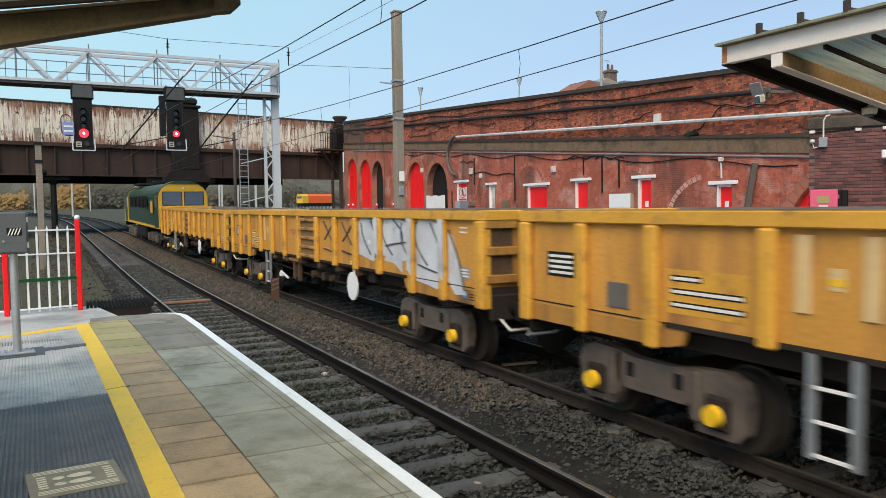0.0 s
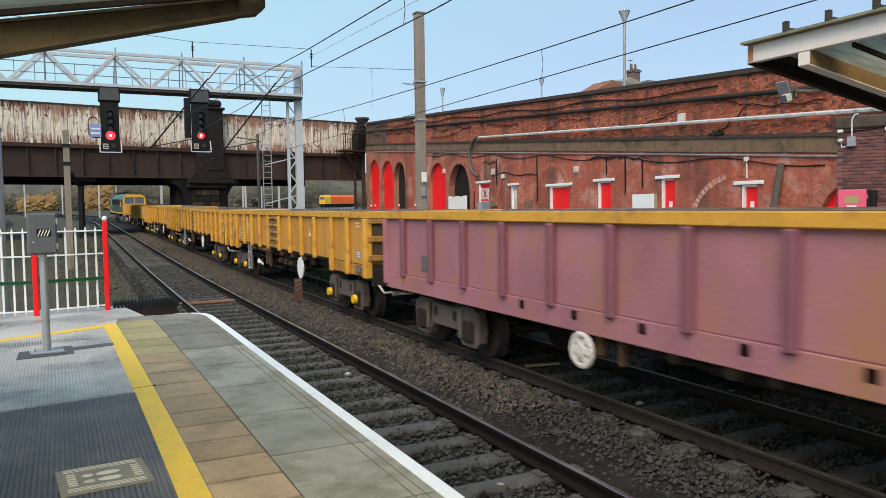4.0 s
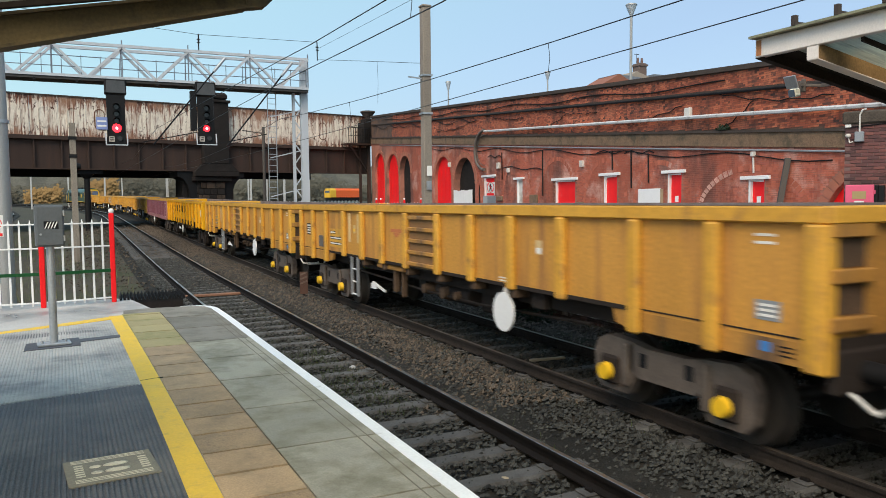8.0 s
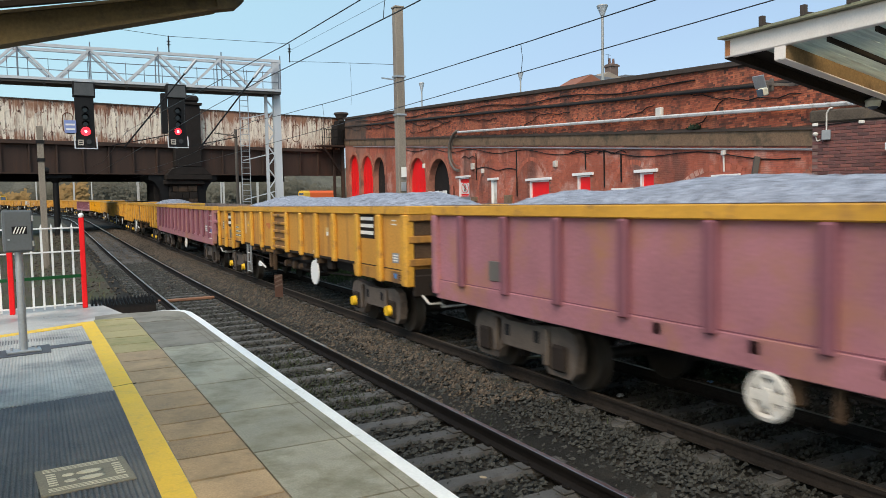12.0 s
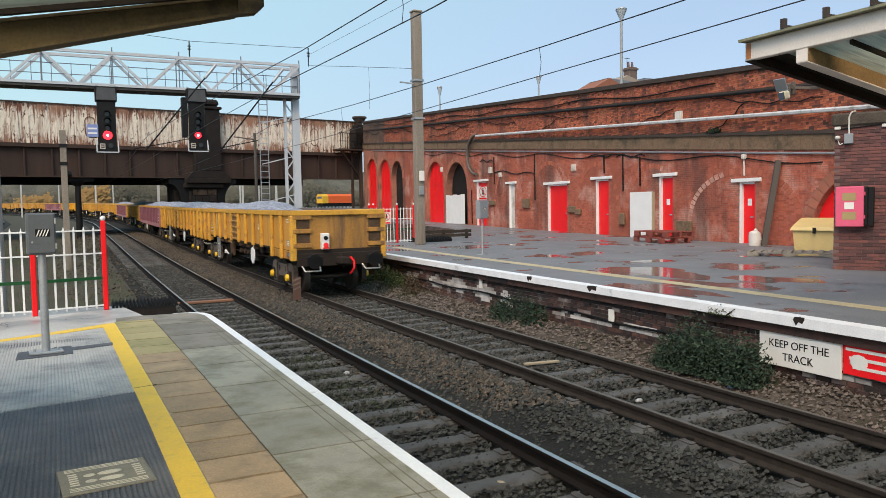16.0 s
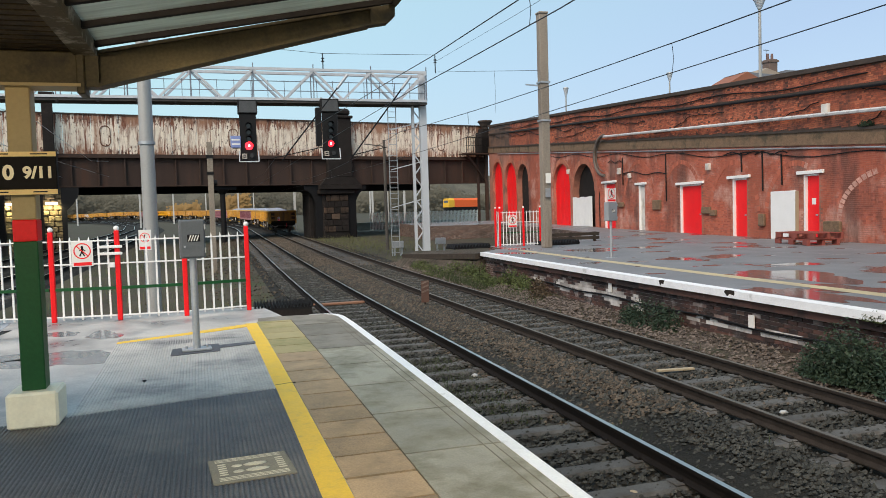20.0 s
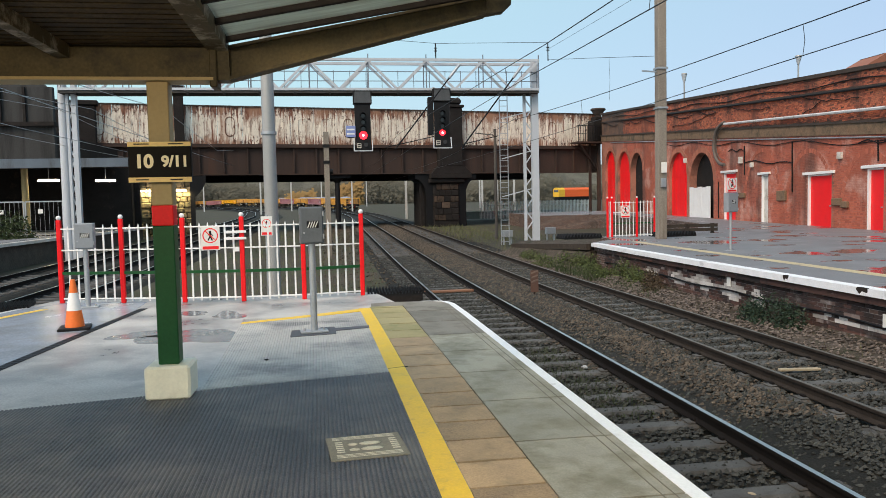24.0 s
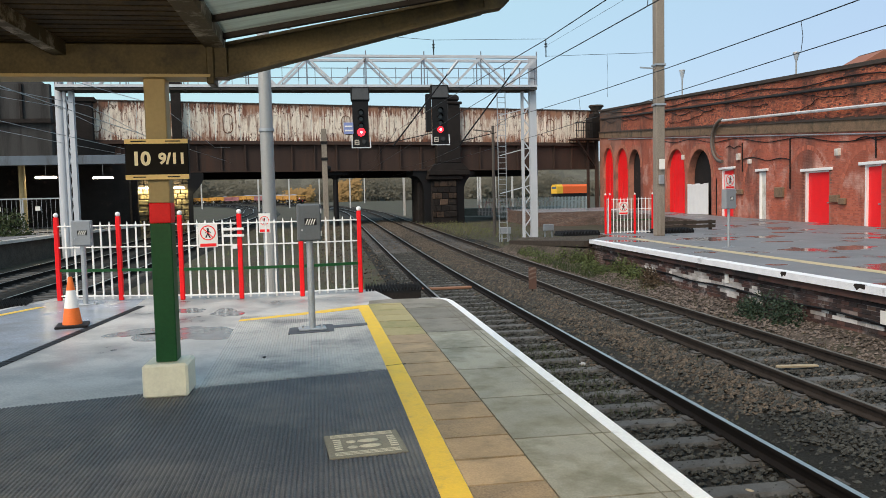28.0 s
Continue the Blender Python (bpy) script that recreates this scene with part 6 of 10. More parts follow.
def build_wires():
    def wire(name, pts, r, label):
        solid(name, Shape().line(pts, r, 5), WIRE, label, "overhead wire", group="overhead wires")

    def span(x, z, ya, yb, sag, n=12, x2=None):
        x2 = x if x2 is None else x2
        return [(x + (x2 - x) * k / n, ya + (yb - ya) * k / n, z - sag * 4 * (k / n) * (1 - k / n) + rise(ya + (yb - ya) * k / n)) for k in range(n + 1)]

    for x0, zc, zm in ((LINE_2, 3.66, 4.63),):
        ct, ms = [], []
        for ya, yb in ((-26, 28), (28, 82)):
            ct += span(x0, zc, ya, yb, 0.03)
            ms += span(x0, zm, ya, yb, 0.62)
        wire("contact_wire", ct, 0.0075, "contact wire over the track")
        wire("catenary_wire", ms, 0.009, "sagging catenary wire over the track")
        for y in (2, 10.2, 20, 36, 46, 55, 64, 72):
            t = (y + 26) / 54 if y < 28 else (y - 28) / 54
            za = zm - 0.62 * 4 * t * (1 - t) + rise(y)
            zb = zc - 0.03 * 4 * t * (1 - t) + rise(y)
            wire("dropper", [(x0, y, za), (x0 + 0.03, y, (za + zb) / 2), (x0, y, zb)], 0.005, "thin dark wire dropper under the catenary")
    # over the platform line
    low = [(-26, 3.45), (7, 3.61), (10, 3.68), (13, 3.76), (20, 3.86), (38, 4.0), (82, 4.4)]
    high = [(-26, 4.5), (-8, 4.1), (4, 3.98), (8, 3.985), (11.8, 4.085), (13.9, 4.18), (20, 4.42), (28, 4.75), (38, 5.1), (56, 4.65), (82, 5.4)]
    wire("contact_wire", [(LINE_1, y, z) for y, z in low], 0.0075, "contact wire over the platform line")
    wire("catenary_wire", [(LINE_1, y, z) for y, z in high], 0.008, "sagging catenary wire over the platform line")
    for y in (7.8, 14.5, 21.5, 29.0):
        za = np.interp(y, [q[0] for q in high], [q[1] for q in high])
        zb = np.interp(y, [q[0] for q in low], [q[1] for q in low])
        wire("dropper", [(LINE_1, y, za), (LINE_1 + 0.02, y, (za + zb) / 2), (LINE_1, y, zb)], 0.0045, "thin dark wire dropper under the catenary")
    wire("feeder_wire", [(12.2, GY, 10.02), (10.8, 27.2, 8.72), (9.0, 9, 7.1), (6.0, -20, 4.6)], 0.007, "thin dark feeder wire from the gantry")
    wire("cross_span", [(12.2, GY, 10.40), (5.9, GY, 10.28), (-4, GY, 10.95)], 0.012, "cross wire above the gantry")
    wire("dropper", [(12.33, 32.1, 7.86), (12.36, 32.1, 6.9), (12.33, 32.1, 6.0)], 0.006, "thin wire hanging from the cross wire")
    wire("cross_span", [(12.50, 27.6, 7.05), (12.25, 34, 8.2), (12.2, 41, 9.45)], 0.01, "cross wire from the mast")
    for x, z in ((12.2, 9.85), (5.9, 9.75)):
        solid("insulator", Shape().tube((x, GY, z - 0.45), (x, GY, z + 0.55), 0.03, 0.03, 8).tube((x, GY, z + 0.1), (x, GY, z + 0.14), 0.09, 0.09, 8).tube((x, GY, z + 0.25), (x, GY, z + 0.29), 0.09, 0.09, 8), BLACK, "brown insulator above the gantry", "insulator", group="insulators")
    for x0 in (LINE_1, LINE_2):
        for y in (38.5,):
            a = thing("cantilever_arm", "dark registration arm holding the wire", "cantilever", group="cantilever arms")
            part("tube", Shape().beam((x0 + 3.5, y + 1, 8.9), (x0 - 0.1, y, 4.4), 0.06), BLACK, a)
            part("stay_insulator", Shape().tube((x0 + 3.5, y + 1, 8.9), (x0 + 2.9, y + 0.83, 8.15), 0.075, n=8), STEEL, a)
            part("stay", Shape().beam((x0 + 2.0, y + 0.6, 5.1), (x0 - 0.6, y, 4.5), 0.045), BLACK, a)


# ---- the road bridge ----
BR_O = Vector((27.2, 74.2, 0))
BR_M = Matrix.Translation(BR_O) @ Matrix.Rotation(math.pi + radians(11.0), 4, "Z")
# in the bridge's own space x runs left along it, y towards the camera, z up


def build_bridge():
    b = thing("road_bridge", "old riveted road bridge with a rust-streaked pale parapet", "bridge", BR_M, kind="structure")
    Lb = 62.0
    part("girder_web", Shape().box(0, Lb, -0.15, 0.0, 4.5, 6.8), GIRDER, b)
    part("bottom_flange", Shape().box(0, Lb, -0.3, 0.3, 4.42, 4.52), GIRDER, b)
    part("top_flange", Shape().box(0, Lb, -0.3, 0.35, 6.8, 6.95), GIRDER, b)
    part("deck", Shape().box(0, Lb, -13, -0.3, 4.9, 6.6), SOOT, b)
    x = 0.8
    while x < Lb:
        part("web_stiffener", Shape().box(x, x + 0.1, 0.0, 0.22, 4.52, 6.8), GIRDER, b)
        x += 2.0
    # black girder added behind, sized in the view to stand for the shaded soffit
    part("far_girder", Shape().box(0, Lb, -13.4, -13.0, 4.22, 6.6), BLACK, b)
    x = 0.0
    k = 0
    while x < 46.5:
        pan = part("parapet_panel", Shape().box(x + 0.01, x + 2.06, -0.10, -0.02, 6.96, 10.30), PARAPET, b)
        ov = Shape()
        n = 20
        for ra, rb, za, zb in ((0.42, 0.36, 0.86, 0.79),):
            a0 = [(x + 1.03 + ra * math.cos(a), 8.6 + (za - ra) * math.copysign(1, math.sin(a + 1e-6)) + ra * math.sin(a)) for a in [2 * math.pi * q / n for q in range(n)]]
            a1 = [(x + 1.03 + rb * math.cos(a), 8.6 + (zb - rb) * math.copysign(1, math.sin(a + 1e-6)) + rb * math.sin(a)) for a in [2 * math.pi * q / n for q in range(n)]]
            vs = [(p, 0.015, q) for p, q in a0] + [(p, 0.015, q) for p, q in a1] + [(p, -0.02, q) for p, q in a0] + [(p, -0.02, q) for p, q in a1]
            ov.add(vs, [(i, (i + 1) % n, n + (i + 1) % n, n + i) for i in range(n)] + [(i, 2 * n + i, 2 * n + (i + 1) % n, (i + 1) % n) for i in range(n)])
        part("oval_moulding", ov, RUST if k % 5 == 2 else PARAPET, pan, "rusty raised oval moulding")
        x += 2.07
        k += 1
    part("end_tower", Shape().box(46.7, 50.2, -1.2, 0.7, -1.0, 10.1, 0.08).box(46.5, 50.4, -1.3, 0.8, 10.1, 10.5, 0.06), SOOT, b)
    part("side_pilaster", Shape().box(39.96, 40.76, 0.02, 0.7, 4.42, 11.6, 0.05).box(39.8, 40.92, 0.0, 0.8, 11.6, 11.9, 0.05), SOOT, b)
    part("parapet_foot", Shape().box(0, Lb, -0.03, 0.10, 6.96, 7.12), GIRDER, b)
    part("dark_parapet", Shape().box(50.2, Lb, -0.1, -0.02, 6.96, 10.0), DARK_PLATE, b)
    part("parapet_rail", Shape().box(0, 46.6, -0.18, 0.06, 10.30, 10.40), COPING, b)
    # main pier with corbelled cap, and iron columns
    p = thing("bridge_pier", "massive sooty stone bridge pier with corbelled cap", "bridge pier", BR_M, kind="structure")
    for z0, z1 in ((-1.5, 0.2), (0.22, 1.3), (1.32, 2.4), (2.42, 3.55)):
        part("stone_course", Shape().box(15.36, 17.94, -2.4, 0.3, z0, z1, 0.06), SOOT, p)
    # dark block added behind the shaft for the shade at its sides
    part("rear_shaft", Shape().box(14.3, 19.0, -2.6, -0.55, -1.5, 4.4, 0.05), SOOT, p)
    rnd = random.Random(17)
    for r in range(6):
        u = 15.42
        while u < 17.7:
            wd = min(rnd.uniform(0.5, 0.9), 17.88 - u)
            part("face_stone", Shape().box(u + 0.02, u + wd - 0.02, 0.28, 0.35 + rnd.uniform(0, 0.07), 0.0 + 0.58 * r, 0.54 + 0.58 * r, 0.04), PIER_STONE if rnd.random() < 0.45 else SOOT, p)
            u += wd
    # scrolled brackets at either side, under the girders
    for ua, ub in ((15.36, 13.5), (17.94, 19.65)):
        q = [(ua, 4.4), (ub, 4.4), (ub, 3.95)]
        q += [(ub + (ua - ub) * 0.62 * math.sin(a) , 3.95 - 1.75 * (1 - math.cos(a))) for a in [math.pi / 2 * k / 8 for k in range(1, 9)]]
        q += [(ua + (ub - ua) * 0.38, -1.4), (ua, -1.4)]
        part("scroll_bracket", Shape().prism(q if ua > ub else q[::-1], -2.2, 0.15, "y"), BLACK, p)
    part("corbel", Shape().box(14.85, 18.4, -2.6, 0.62, 3.55, 3.95, 0.05).box(14.2, 18.3, -2.6, 0.85, 3.96, 4.45, 0.05), SOOT, p)
    part("shoulder", Shape().prism([(14.3, 4.45), (18.2, 4.45), (17.6, 5.1), (14.95, 5.1)], 0.3, 0.85, "y"), SOOT, p)
    part("pilaster", Shape().box(15.05, 17.45, 0.02, 0.75, 5.1, 10.6, 0.06), SOOT, p)
    part("pilaster_cap", Shape().box(14.9, 17.6, 0.0, 0.9, 10.6, 10.85, 0.05).box(15.1, 17.4, 0.02, 0.8, 10.85, 11.5, 0.2), SOOT, p)
    for x in (26.95,):
        q = thing("bridge_column", "slender dark iron bridge column", "bridge column", BR_M, "bridge columns", "structure")
        part("shaft", Shape().tube((x, -0.3, -1.0), (x, -0.3, 3.7), 0.27, 0.22, 14), BLACK, q)
        part("capital", Shape().tube((x, -0.3, 3.7), (x, -0.3, 4.1), 0.25, 0.6, 14).box(x - 1.2, x + 1.2, -0.5, 0.0, 4.1, 4.42), BLACK, q)
    a = thing("bridge_abutment", "sooty stone abutment under the bridge's left end", "abutment", BR_M, kind="structure")
    rnd = random.Random(41)
    for z in range(12):
        u = 39.6 - rnd.random() * 0.2
        while u < 46.6:
            w = rnd.uniform(0.35, 0.95)
            hz = -0.9 + z * 0.44
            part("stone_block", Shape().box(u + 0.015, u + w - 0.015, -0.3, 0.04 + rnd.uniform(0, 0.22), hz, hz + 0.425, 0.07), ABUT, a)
            u += w
    # soot-dark blocks stand for the unlit bays between the lamps
    for u0, u1 in ((43.6, 45.0), (40.95, 42.75), (46.55, 48.0)):
        part("buttress", Shape().box(u0, u1, -1, 0.75, -0.9, 4.4, 0.06), SOOT, a)
    end = [(39.7, 4.4), (38.4, 4.4), (38.4, 3.9), (38.55, 3.5), (38.9, 3.0), (39.3, 2.6), (39.35, -0.9), (39.7, -0.9)]
    part("end_corbel", Shape().prism(end, -3, 0.4, "y"), BLACK, a)
    part("core", Shape().box(39.4, 48.0, -4, -0.2, -1, 4.4), SOOT, a)
    for x in (45.8, 43.15, 40.4):
        l = solid("wall_lamp", Shape().box(x - 0.42, x + 0.42, 0.30, 0.52, 3.08, 3.24, 0.03), LAMP_GLOW, "lit warm wall lamp under the bridge", "lamp", BR_M, "wall lamps")
        ld = bpy.data.lights.new("wall_lamp_light", "AREA")
        ld.energy, ld.color, ld.shape, ld.size, ld.size_y = 75, (1.0, 0.84, 0.42), "RECTANGLE", 0.9, 0.2
        lo = new("wall_lamp_light", ld)
        lo.matrix_world = BR_M @ look((x, 0.62, 3.05), (x, 0.12, 2.0))
    # platform building with bridge over at the far right end of the girders
    t = thing("stair_landing", "dark iron landing with railings beside the bridge end", "landing", BR_M, kind="structure")
    part("floor", Shape().box(-0.4, 3.2, 0.1, 1.6, 7.30, 7.45), GIRDER, t)
    rl = Shape()
    for k in range(14):
        rl.beam((-0.3 + 0.26 * k, 1.55, 7.45), (-0.3 + 0.26 * k, 1.55, 9.0), 0.05)
    rl.beam((-0.4, 1.55, 9.0), (3.2, 1.55, 9.0), 0.07).beam((-0.4, 1.55, 8.2), (3.2, 1.55, 8.2), 0.05)
    part("railing", rl, BLACK, t)
    part("strut", Shape().beam((3.0, 1.5, 7.3), (0.2, 0.3, 4.6), 0.16).beam((0.2, 0.5, -0.5), (0.2, 0.5, 7.3), 0.3).beam((1.2, 0.5, -0.5), (1.2, 0.5, 7.3), 0.22), GIRDER, t)
    u = thing("pier_urn", "dark stone finial at the end of the wall", "finial", BR_M)
    part("base", Shape().box(-0.55, 1.25, 0.2, 1.4, 7.5, 9.6, 0.05).box(-0.3, 1.0, 0.3, 1.3, 9.6, 9.95, 0.05), SOOT, u)
    part("bowl", Shape().tube((0.4, 0.8, 9.95), (0.4, 0.8, 10.2), 0.30, 0.34, 12).tube((0.4, 0.8, 10.2), (0.4, 0.8, 10.65), 0.42, 0.72, 12).tube((0.4, 0.8, 10.65), (0.4, 0.8, 10.8), 0.78, 0.74, 12), COPING, u)


PIER_STONE = mat("brown_pier_stone", (0.085, 0.060, 0.045), 0.9, spec=0.15, vary=0.6, random_amount=1.0, bump=0.6, stain=(0.02, 0.017, 0.015), stain_at=0.54, stain_scale=1.5)
DARK_PLATE = mat("soot_and_shade_plate", (0.06, 0.058, 0.056), 0.85, spec=0.2, vary=0.4, streak=True)
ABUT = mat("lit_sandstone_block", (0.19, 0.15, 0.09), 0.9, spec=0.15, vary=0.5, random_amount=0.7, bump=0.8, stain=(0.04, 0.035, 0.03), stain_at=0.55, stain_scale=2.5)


# ---- canopy and brick building on the far platform ----
def build_far_canopy():
    c = thing("far_canopy", "pale steel canopy over the opposite platform", "canopy", kind="structure")
    x0, y1, z = 8.35, 7.39, 3.47
    fall = lambda x: -0.175 * (x - x0)
    part("fascia", Shape().box(x0 - 0.05, x0 + 0.05, -12, y1, z, z + 0.24, 0.01), CREAM_WHITE, c, "pale cream painted fascia")
    part("rust_patch", Shape().box(x0 - 0.055, x0 - 0.0515, y1 - 0.10, y1 - 0.02, z + 0.02, z + 0.22), RUST_RUN, c, "rust run at the corner")
    part("roof_edge", Shape().box(x0 - 0.16, x0 + 0.30, -12, y1 + 0.02, z + 0.242, z + 0.275), MOSS_GLASS, c, "mossy glazed roof edge")
    part("end_beam", Shape().prism([(x0 - 0.04, z - 0.01), (x0 - 0.04, z + 0.23), (12.6, z + 0.23 + fall(12.6)), (12.6, z - 0.01 + fall(12.6))], y1 - 0.10, y1 + 0.002, "y"), END_BEAM, c, "dark end beam")
    part("end_soffit", Shape().prism([(x0 + 0.06, z + 0.10), (x0 + 0.06, z + 0.125), (12.6, z + 0.125 + fall(12.6)), (12.6, z + 0.10 + fall(12.6))], 6.6, y1 - 0.1, "y"), END_BEAM, c, "dark boarded soffit at the end")
    part("valley_beam", Shape().box(12.6, 12.9, -12, y1, z - 0.2 + fall(12.6), z + 0.1 + fall(12.6)), END_BEAM, c)
    part("flat_roof", Shape().box(12.9, 17.0, -12, y1, z - 0.1 + fall(12.6), z + 0.1 + fall(12.6)), ROOF_SHEET, c)
    y = 6.515
    k = 0
    while y > -8:
        if k % 4 == 0:
            r = part("rafter", Shape().prism([(x0 - 0.03, z - 0.16), (x0 - 0.03, z - 0.012), (x0 + 0.06, z + 0.004), (12.6, z + 0.004 + fall(12.6)), (12.6, z - 0.16 + fall(12.6))], y - 0.075, y + 0.075, "y"), RAFTER, c, "brown timber rafter")
            part("rafter_end", Shape().box(x0 - 0.045, x0 - 0.031, y - 0.08, y + 0.08, z - 0.165, z - 0.005), CREAM_WHITE, r)
            part("rafter_soffit", Shape().prism([(x0 - 0.03, z - 0.175), (x0 - 0.03, z - 0.162), (12.6, z - 0.162 + fall(12.6)), (12.6, z - 0.175 + fall(12.6))], y - 0.078, y + 0.078, "y"), CREAM_WHITE, r)
        else:
            part("glazing_bar", Shape().prism([(x0 + 0.05, z - 0.05), (x0 + 0.05, z + 0.004), (12.6, z + 0.004 + fall(12.6)), (12.6, z - 0.05 + fall(12.6))], y - 0.02, y + 0.02, "y"), END_BEAM, c)
        g = part("glass_panel", Shape().prism([(x0 + 0.051, z + 0.006), (x0 + 0.051, z + 0.016), (12.6, z + 0.016 + fall(12.6)), (12.6, z + 0.006 + fall(12.6))], y - 0.29, y + 0.29, "y"), FAR_GLASS, c)
        g.visible_shadow = False
        part("roof_bracket", Shape().box(x0 - 0.17, x0 - 0.11, y + 0.16, y + 0.22, z + 0.276, z + 0.40).box(x0 - 0.11, x0 + 0.3, y + 0.16, y + 0.22, z + 0.276, z + 0.32), COPING, c)
        y -= 0.595
        k += 1
    l = thing("canopy_lamp", "cream dome lamp under the canopy end", "lamp", pose(11.30, 7.22, 2.92))
    part("dome", Shape().tube((0, 0, 0), (0, 0, 0.09), 0.10, 0.12, 14).tube((0, 0, 0.09), (0, 0, 0.12), 0.12, 0.07, 14), CREAM, l)
    part("lens", Shape().ball((0, 0, 0), 0.075, 0.075, 0.05, 10, 5), DARK_GLASS, l)
    part("stem", Shape().tube((0, 0, 0.11), (0, 0, 0.34), 0.03), STEEL, l)
    b = thing("platform_building", "dark brick platform building with stone quoin cap", "building", kind="structure")
    part("brick_wall", Shape().box(0, 9, 0, 4, -0.1, 3.2), BRICK_BLUE, b, "", pose(15.51, 11.33, 0, 0, 0, -62))
    part("cap_stone", Shape().box(-0.06, 9.06, -0.06, 4, 3.2, 3.49, 0.04), QUOIN, b, "", pose(15.51, 11.33, 0, 0, 0, -62))
    M = pose(15.51, 11.33, 0, 0, 0, -62)
    me = Shape().box(0, 0.215, -0.014, 0.02, 0, 0.066, 0.005).mesh("building_brick")
    me.materials.append(PIECE_DARK)
    for r in range(42):
        for q in range(7):
            part("brick", me, PIECE_DARK, b, "", M @ pose(0.0 + 0.228 * q + (0.114 if r % 2 else 0), 0, 0.0 + 0.0755 * r))
    k = thing("emergency_cabinet", "faded pink wall cabinet with a pale window", "cabinet", M)
    part("case", Shape().box(0.08, 0.70, -0.20, -0.005, 1.0, 1.85, 0.02), BLACK, k)
    dr = part("door", Shape().box(0.06, 0.62, -0.24, -0.205, 0.97, 1.86, 0.02), PINK_BOX, k)
    part("upper_window", Shape().box(0.20, 0.47, -0.246, -0.241, 1.55, 1.72), BUFF, dr)
    part("notice", Shape().box(0.24, 0.43, -0.246, -0.241, 1.36, 1.51), SIGN_WHITE, dr)
    part("lower_window", Shape().box(0.20, 0.47, -0.246, -0.241, 1.13, 1.30), BUFF, dr)
    for hz in (1.15, 1.66):
        part("hinge", Shape().tube((0.63, -0.225, hz), (0.63, -0.225, hz + 0.08), 0.02, n=8), PINK_BOX, k)
    part("side", Shape().box(0.705, 0.80, -0.2, -0.005, 1.0, 1.84), BLACK, k)
    e = thing("electrical_box", "small grey electrical box with conduit on brickwork", "electrical box", M, "wall fittings")
    part("case", Shape().box(0.20, 0.38, -0.12, -0.005, 2.81, 3.03, 0.01), GREY_BOX, e)
    part("conduit", Shape().line([(0.29, -0.05, 3.03), (0.29, -0.06, 3.40), (0.34, -0.07, 3.50), (0.42, -0.07, 3.52)], 0.018), WHITE_OLD, e)
    part("sounder", Shape().ball((0.07, -0.08, 2.95), 0.06, 0.06, 0.05, 9, 5), WHITE_OLD, e)
    part("loop_wire", Shape().line([(0.07, -0.05, 2.92), (0.10, -0.05, 2.80), (0.17, -0.05, 2.82)], 0.012), WHITE_OLD, e)
    e = thing("wall_cable", "thin dark cable with white clips along the brickwork", "cable", M, "wall fittings")
    part("wire", Shape().line([(0.0, -0.03, 3.14), (0.5, -0.03, 3.16), (1.1, -0.03, 3.22), (2.4, -0.03, 3.24)], 0.014), BLACK, e)
    for u in (0.06, 0.98, 1.5):
        part("clip", Shape().box(u - 0.06, u + 0.06, -0.06, -0.005, 3.13, 3.20, 0.01), WHITE_OLD, e)
    e = thing("security_camera", "white security camera on a bracket", "camera", M, "security cameras")
    part("housing", Shape().box(1.45, 1.85, -0.35, -0.2, 2.5, 2.68, 0.02), WHITE, e)
    part("lens", Shape().tube((1.7, -0.35, 2.6), (1.7, -0.37, 2.6), 0.07, n=12), BLACK, e)
    part("bracket", Shape().beam((1.6, -0.25, 2.68), (1.6, -0.01, 2.75), 0.04), WHITE, e)
    f = thing("floodlight", "cream floodlight with a thin grey panel under the canopy end", "floodlight", pose(9.58, 7.85, 3.22))
    part("visor", Shape().box(-0.012, 0.012, -0.10, 0.10, -0.02, 0.17, 0.004, Matrix.Rotation(radians(-24), 4, "Y")), STEEL, f, "thin grey panel")
    part("head", Shape().box(-0.03, 0.09, -0.06, 0.06, -0.15, -0.025, 0.02, Matrix.Rotation(radians(-14), 4, "Y")), CREAM, f, "cream lamp head")
    part("lens", Shape().box(-0.045, -0.031, -0.05, 0.05, -0.14, -0.035, 0.0, Matrix.Rotation(radians(-14), 4, "Y")), DARK_GLASS, f)
    part("yoke", Shape().box(0.10, 0.16, -0.03, 0.03, -0.12, 0.10, 0.01).box(0.20, 0.25, -0.04, 0.02, -0.06, 0.13, 0.01), RUSTY, f)
    part("bracket", Shape().beam((0.0, 0.0, 0.04), (0.24, -0.03, 0.04), 0.03).beam((0.24, -0.03, 0.04), (0.38, -0.2, 0.02), 0.04).beam((0.38, -0.2, 0.02), (0.40, -0.47, 0.02), 0.05), RUSTY, f)


RAFTER = mat("brown_timber_rafter", (0.23, 0.145, 0.065), 0.75, spec=0.2, vary=0.35, scale=2, stain=(0.06, 0.045, 0.03), stain_at=0.62)
END_BEAM = mat("dark_stained_beam", (0.028, 0.021, 0.015), 0.8, spec=0.15, vary=0.4, scale=2)
MOSS_GLASS = mat("mossy_glazed_edge", (0.22, 0.215, 0.13), 0.6, vary=0.4, scale=3)
RUST_RUN = mat("rust_run", (0.42, 0.17, 0.06), 0.7, vary=0.3, scale=6)
QUOIN = mat("lichened_quoin_stone", (0.075, 0.062, 0.05), 0.9, spec=0.2, vary=0.5, scale=4, stain=(0.15, 0.11, 0.05), stain_at=0.62)
CREAM_WHITE = mat("pale_cream_steel", (0.80, 0.72, 0.64), 0.55, vary=0.1, stain=(0.32, 0.16, 0.08), stain_at=0.72)
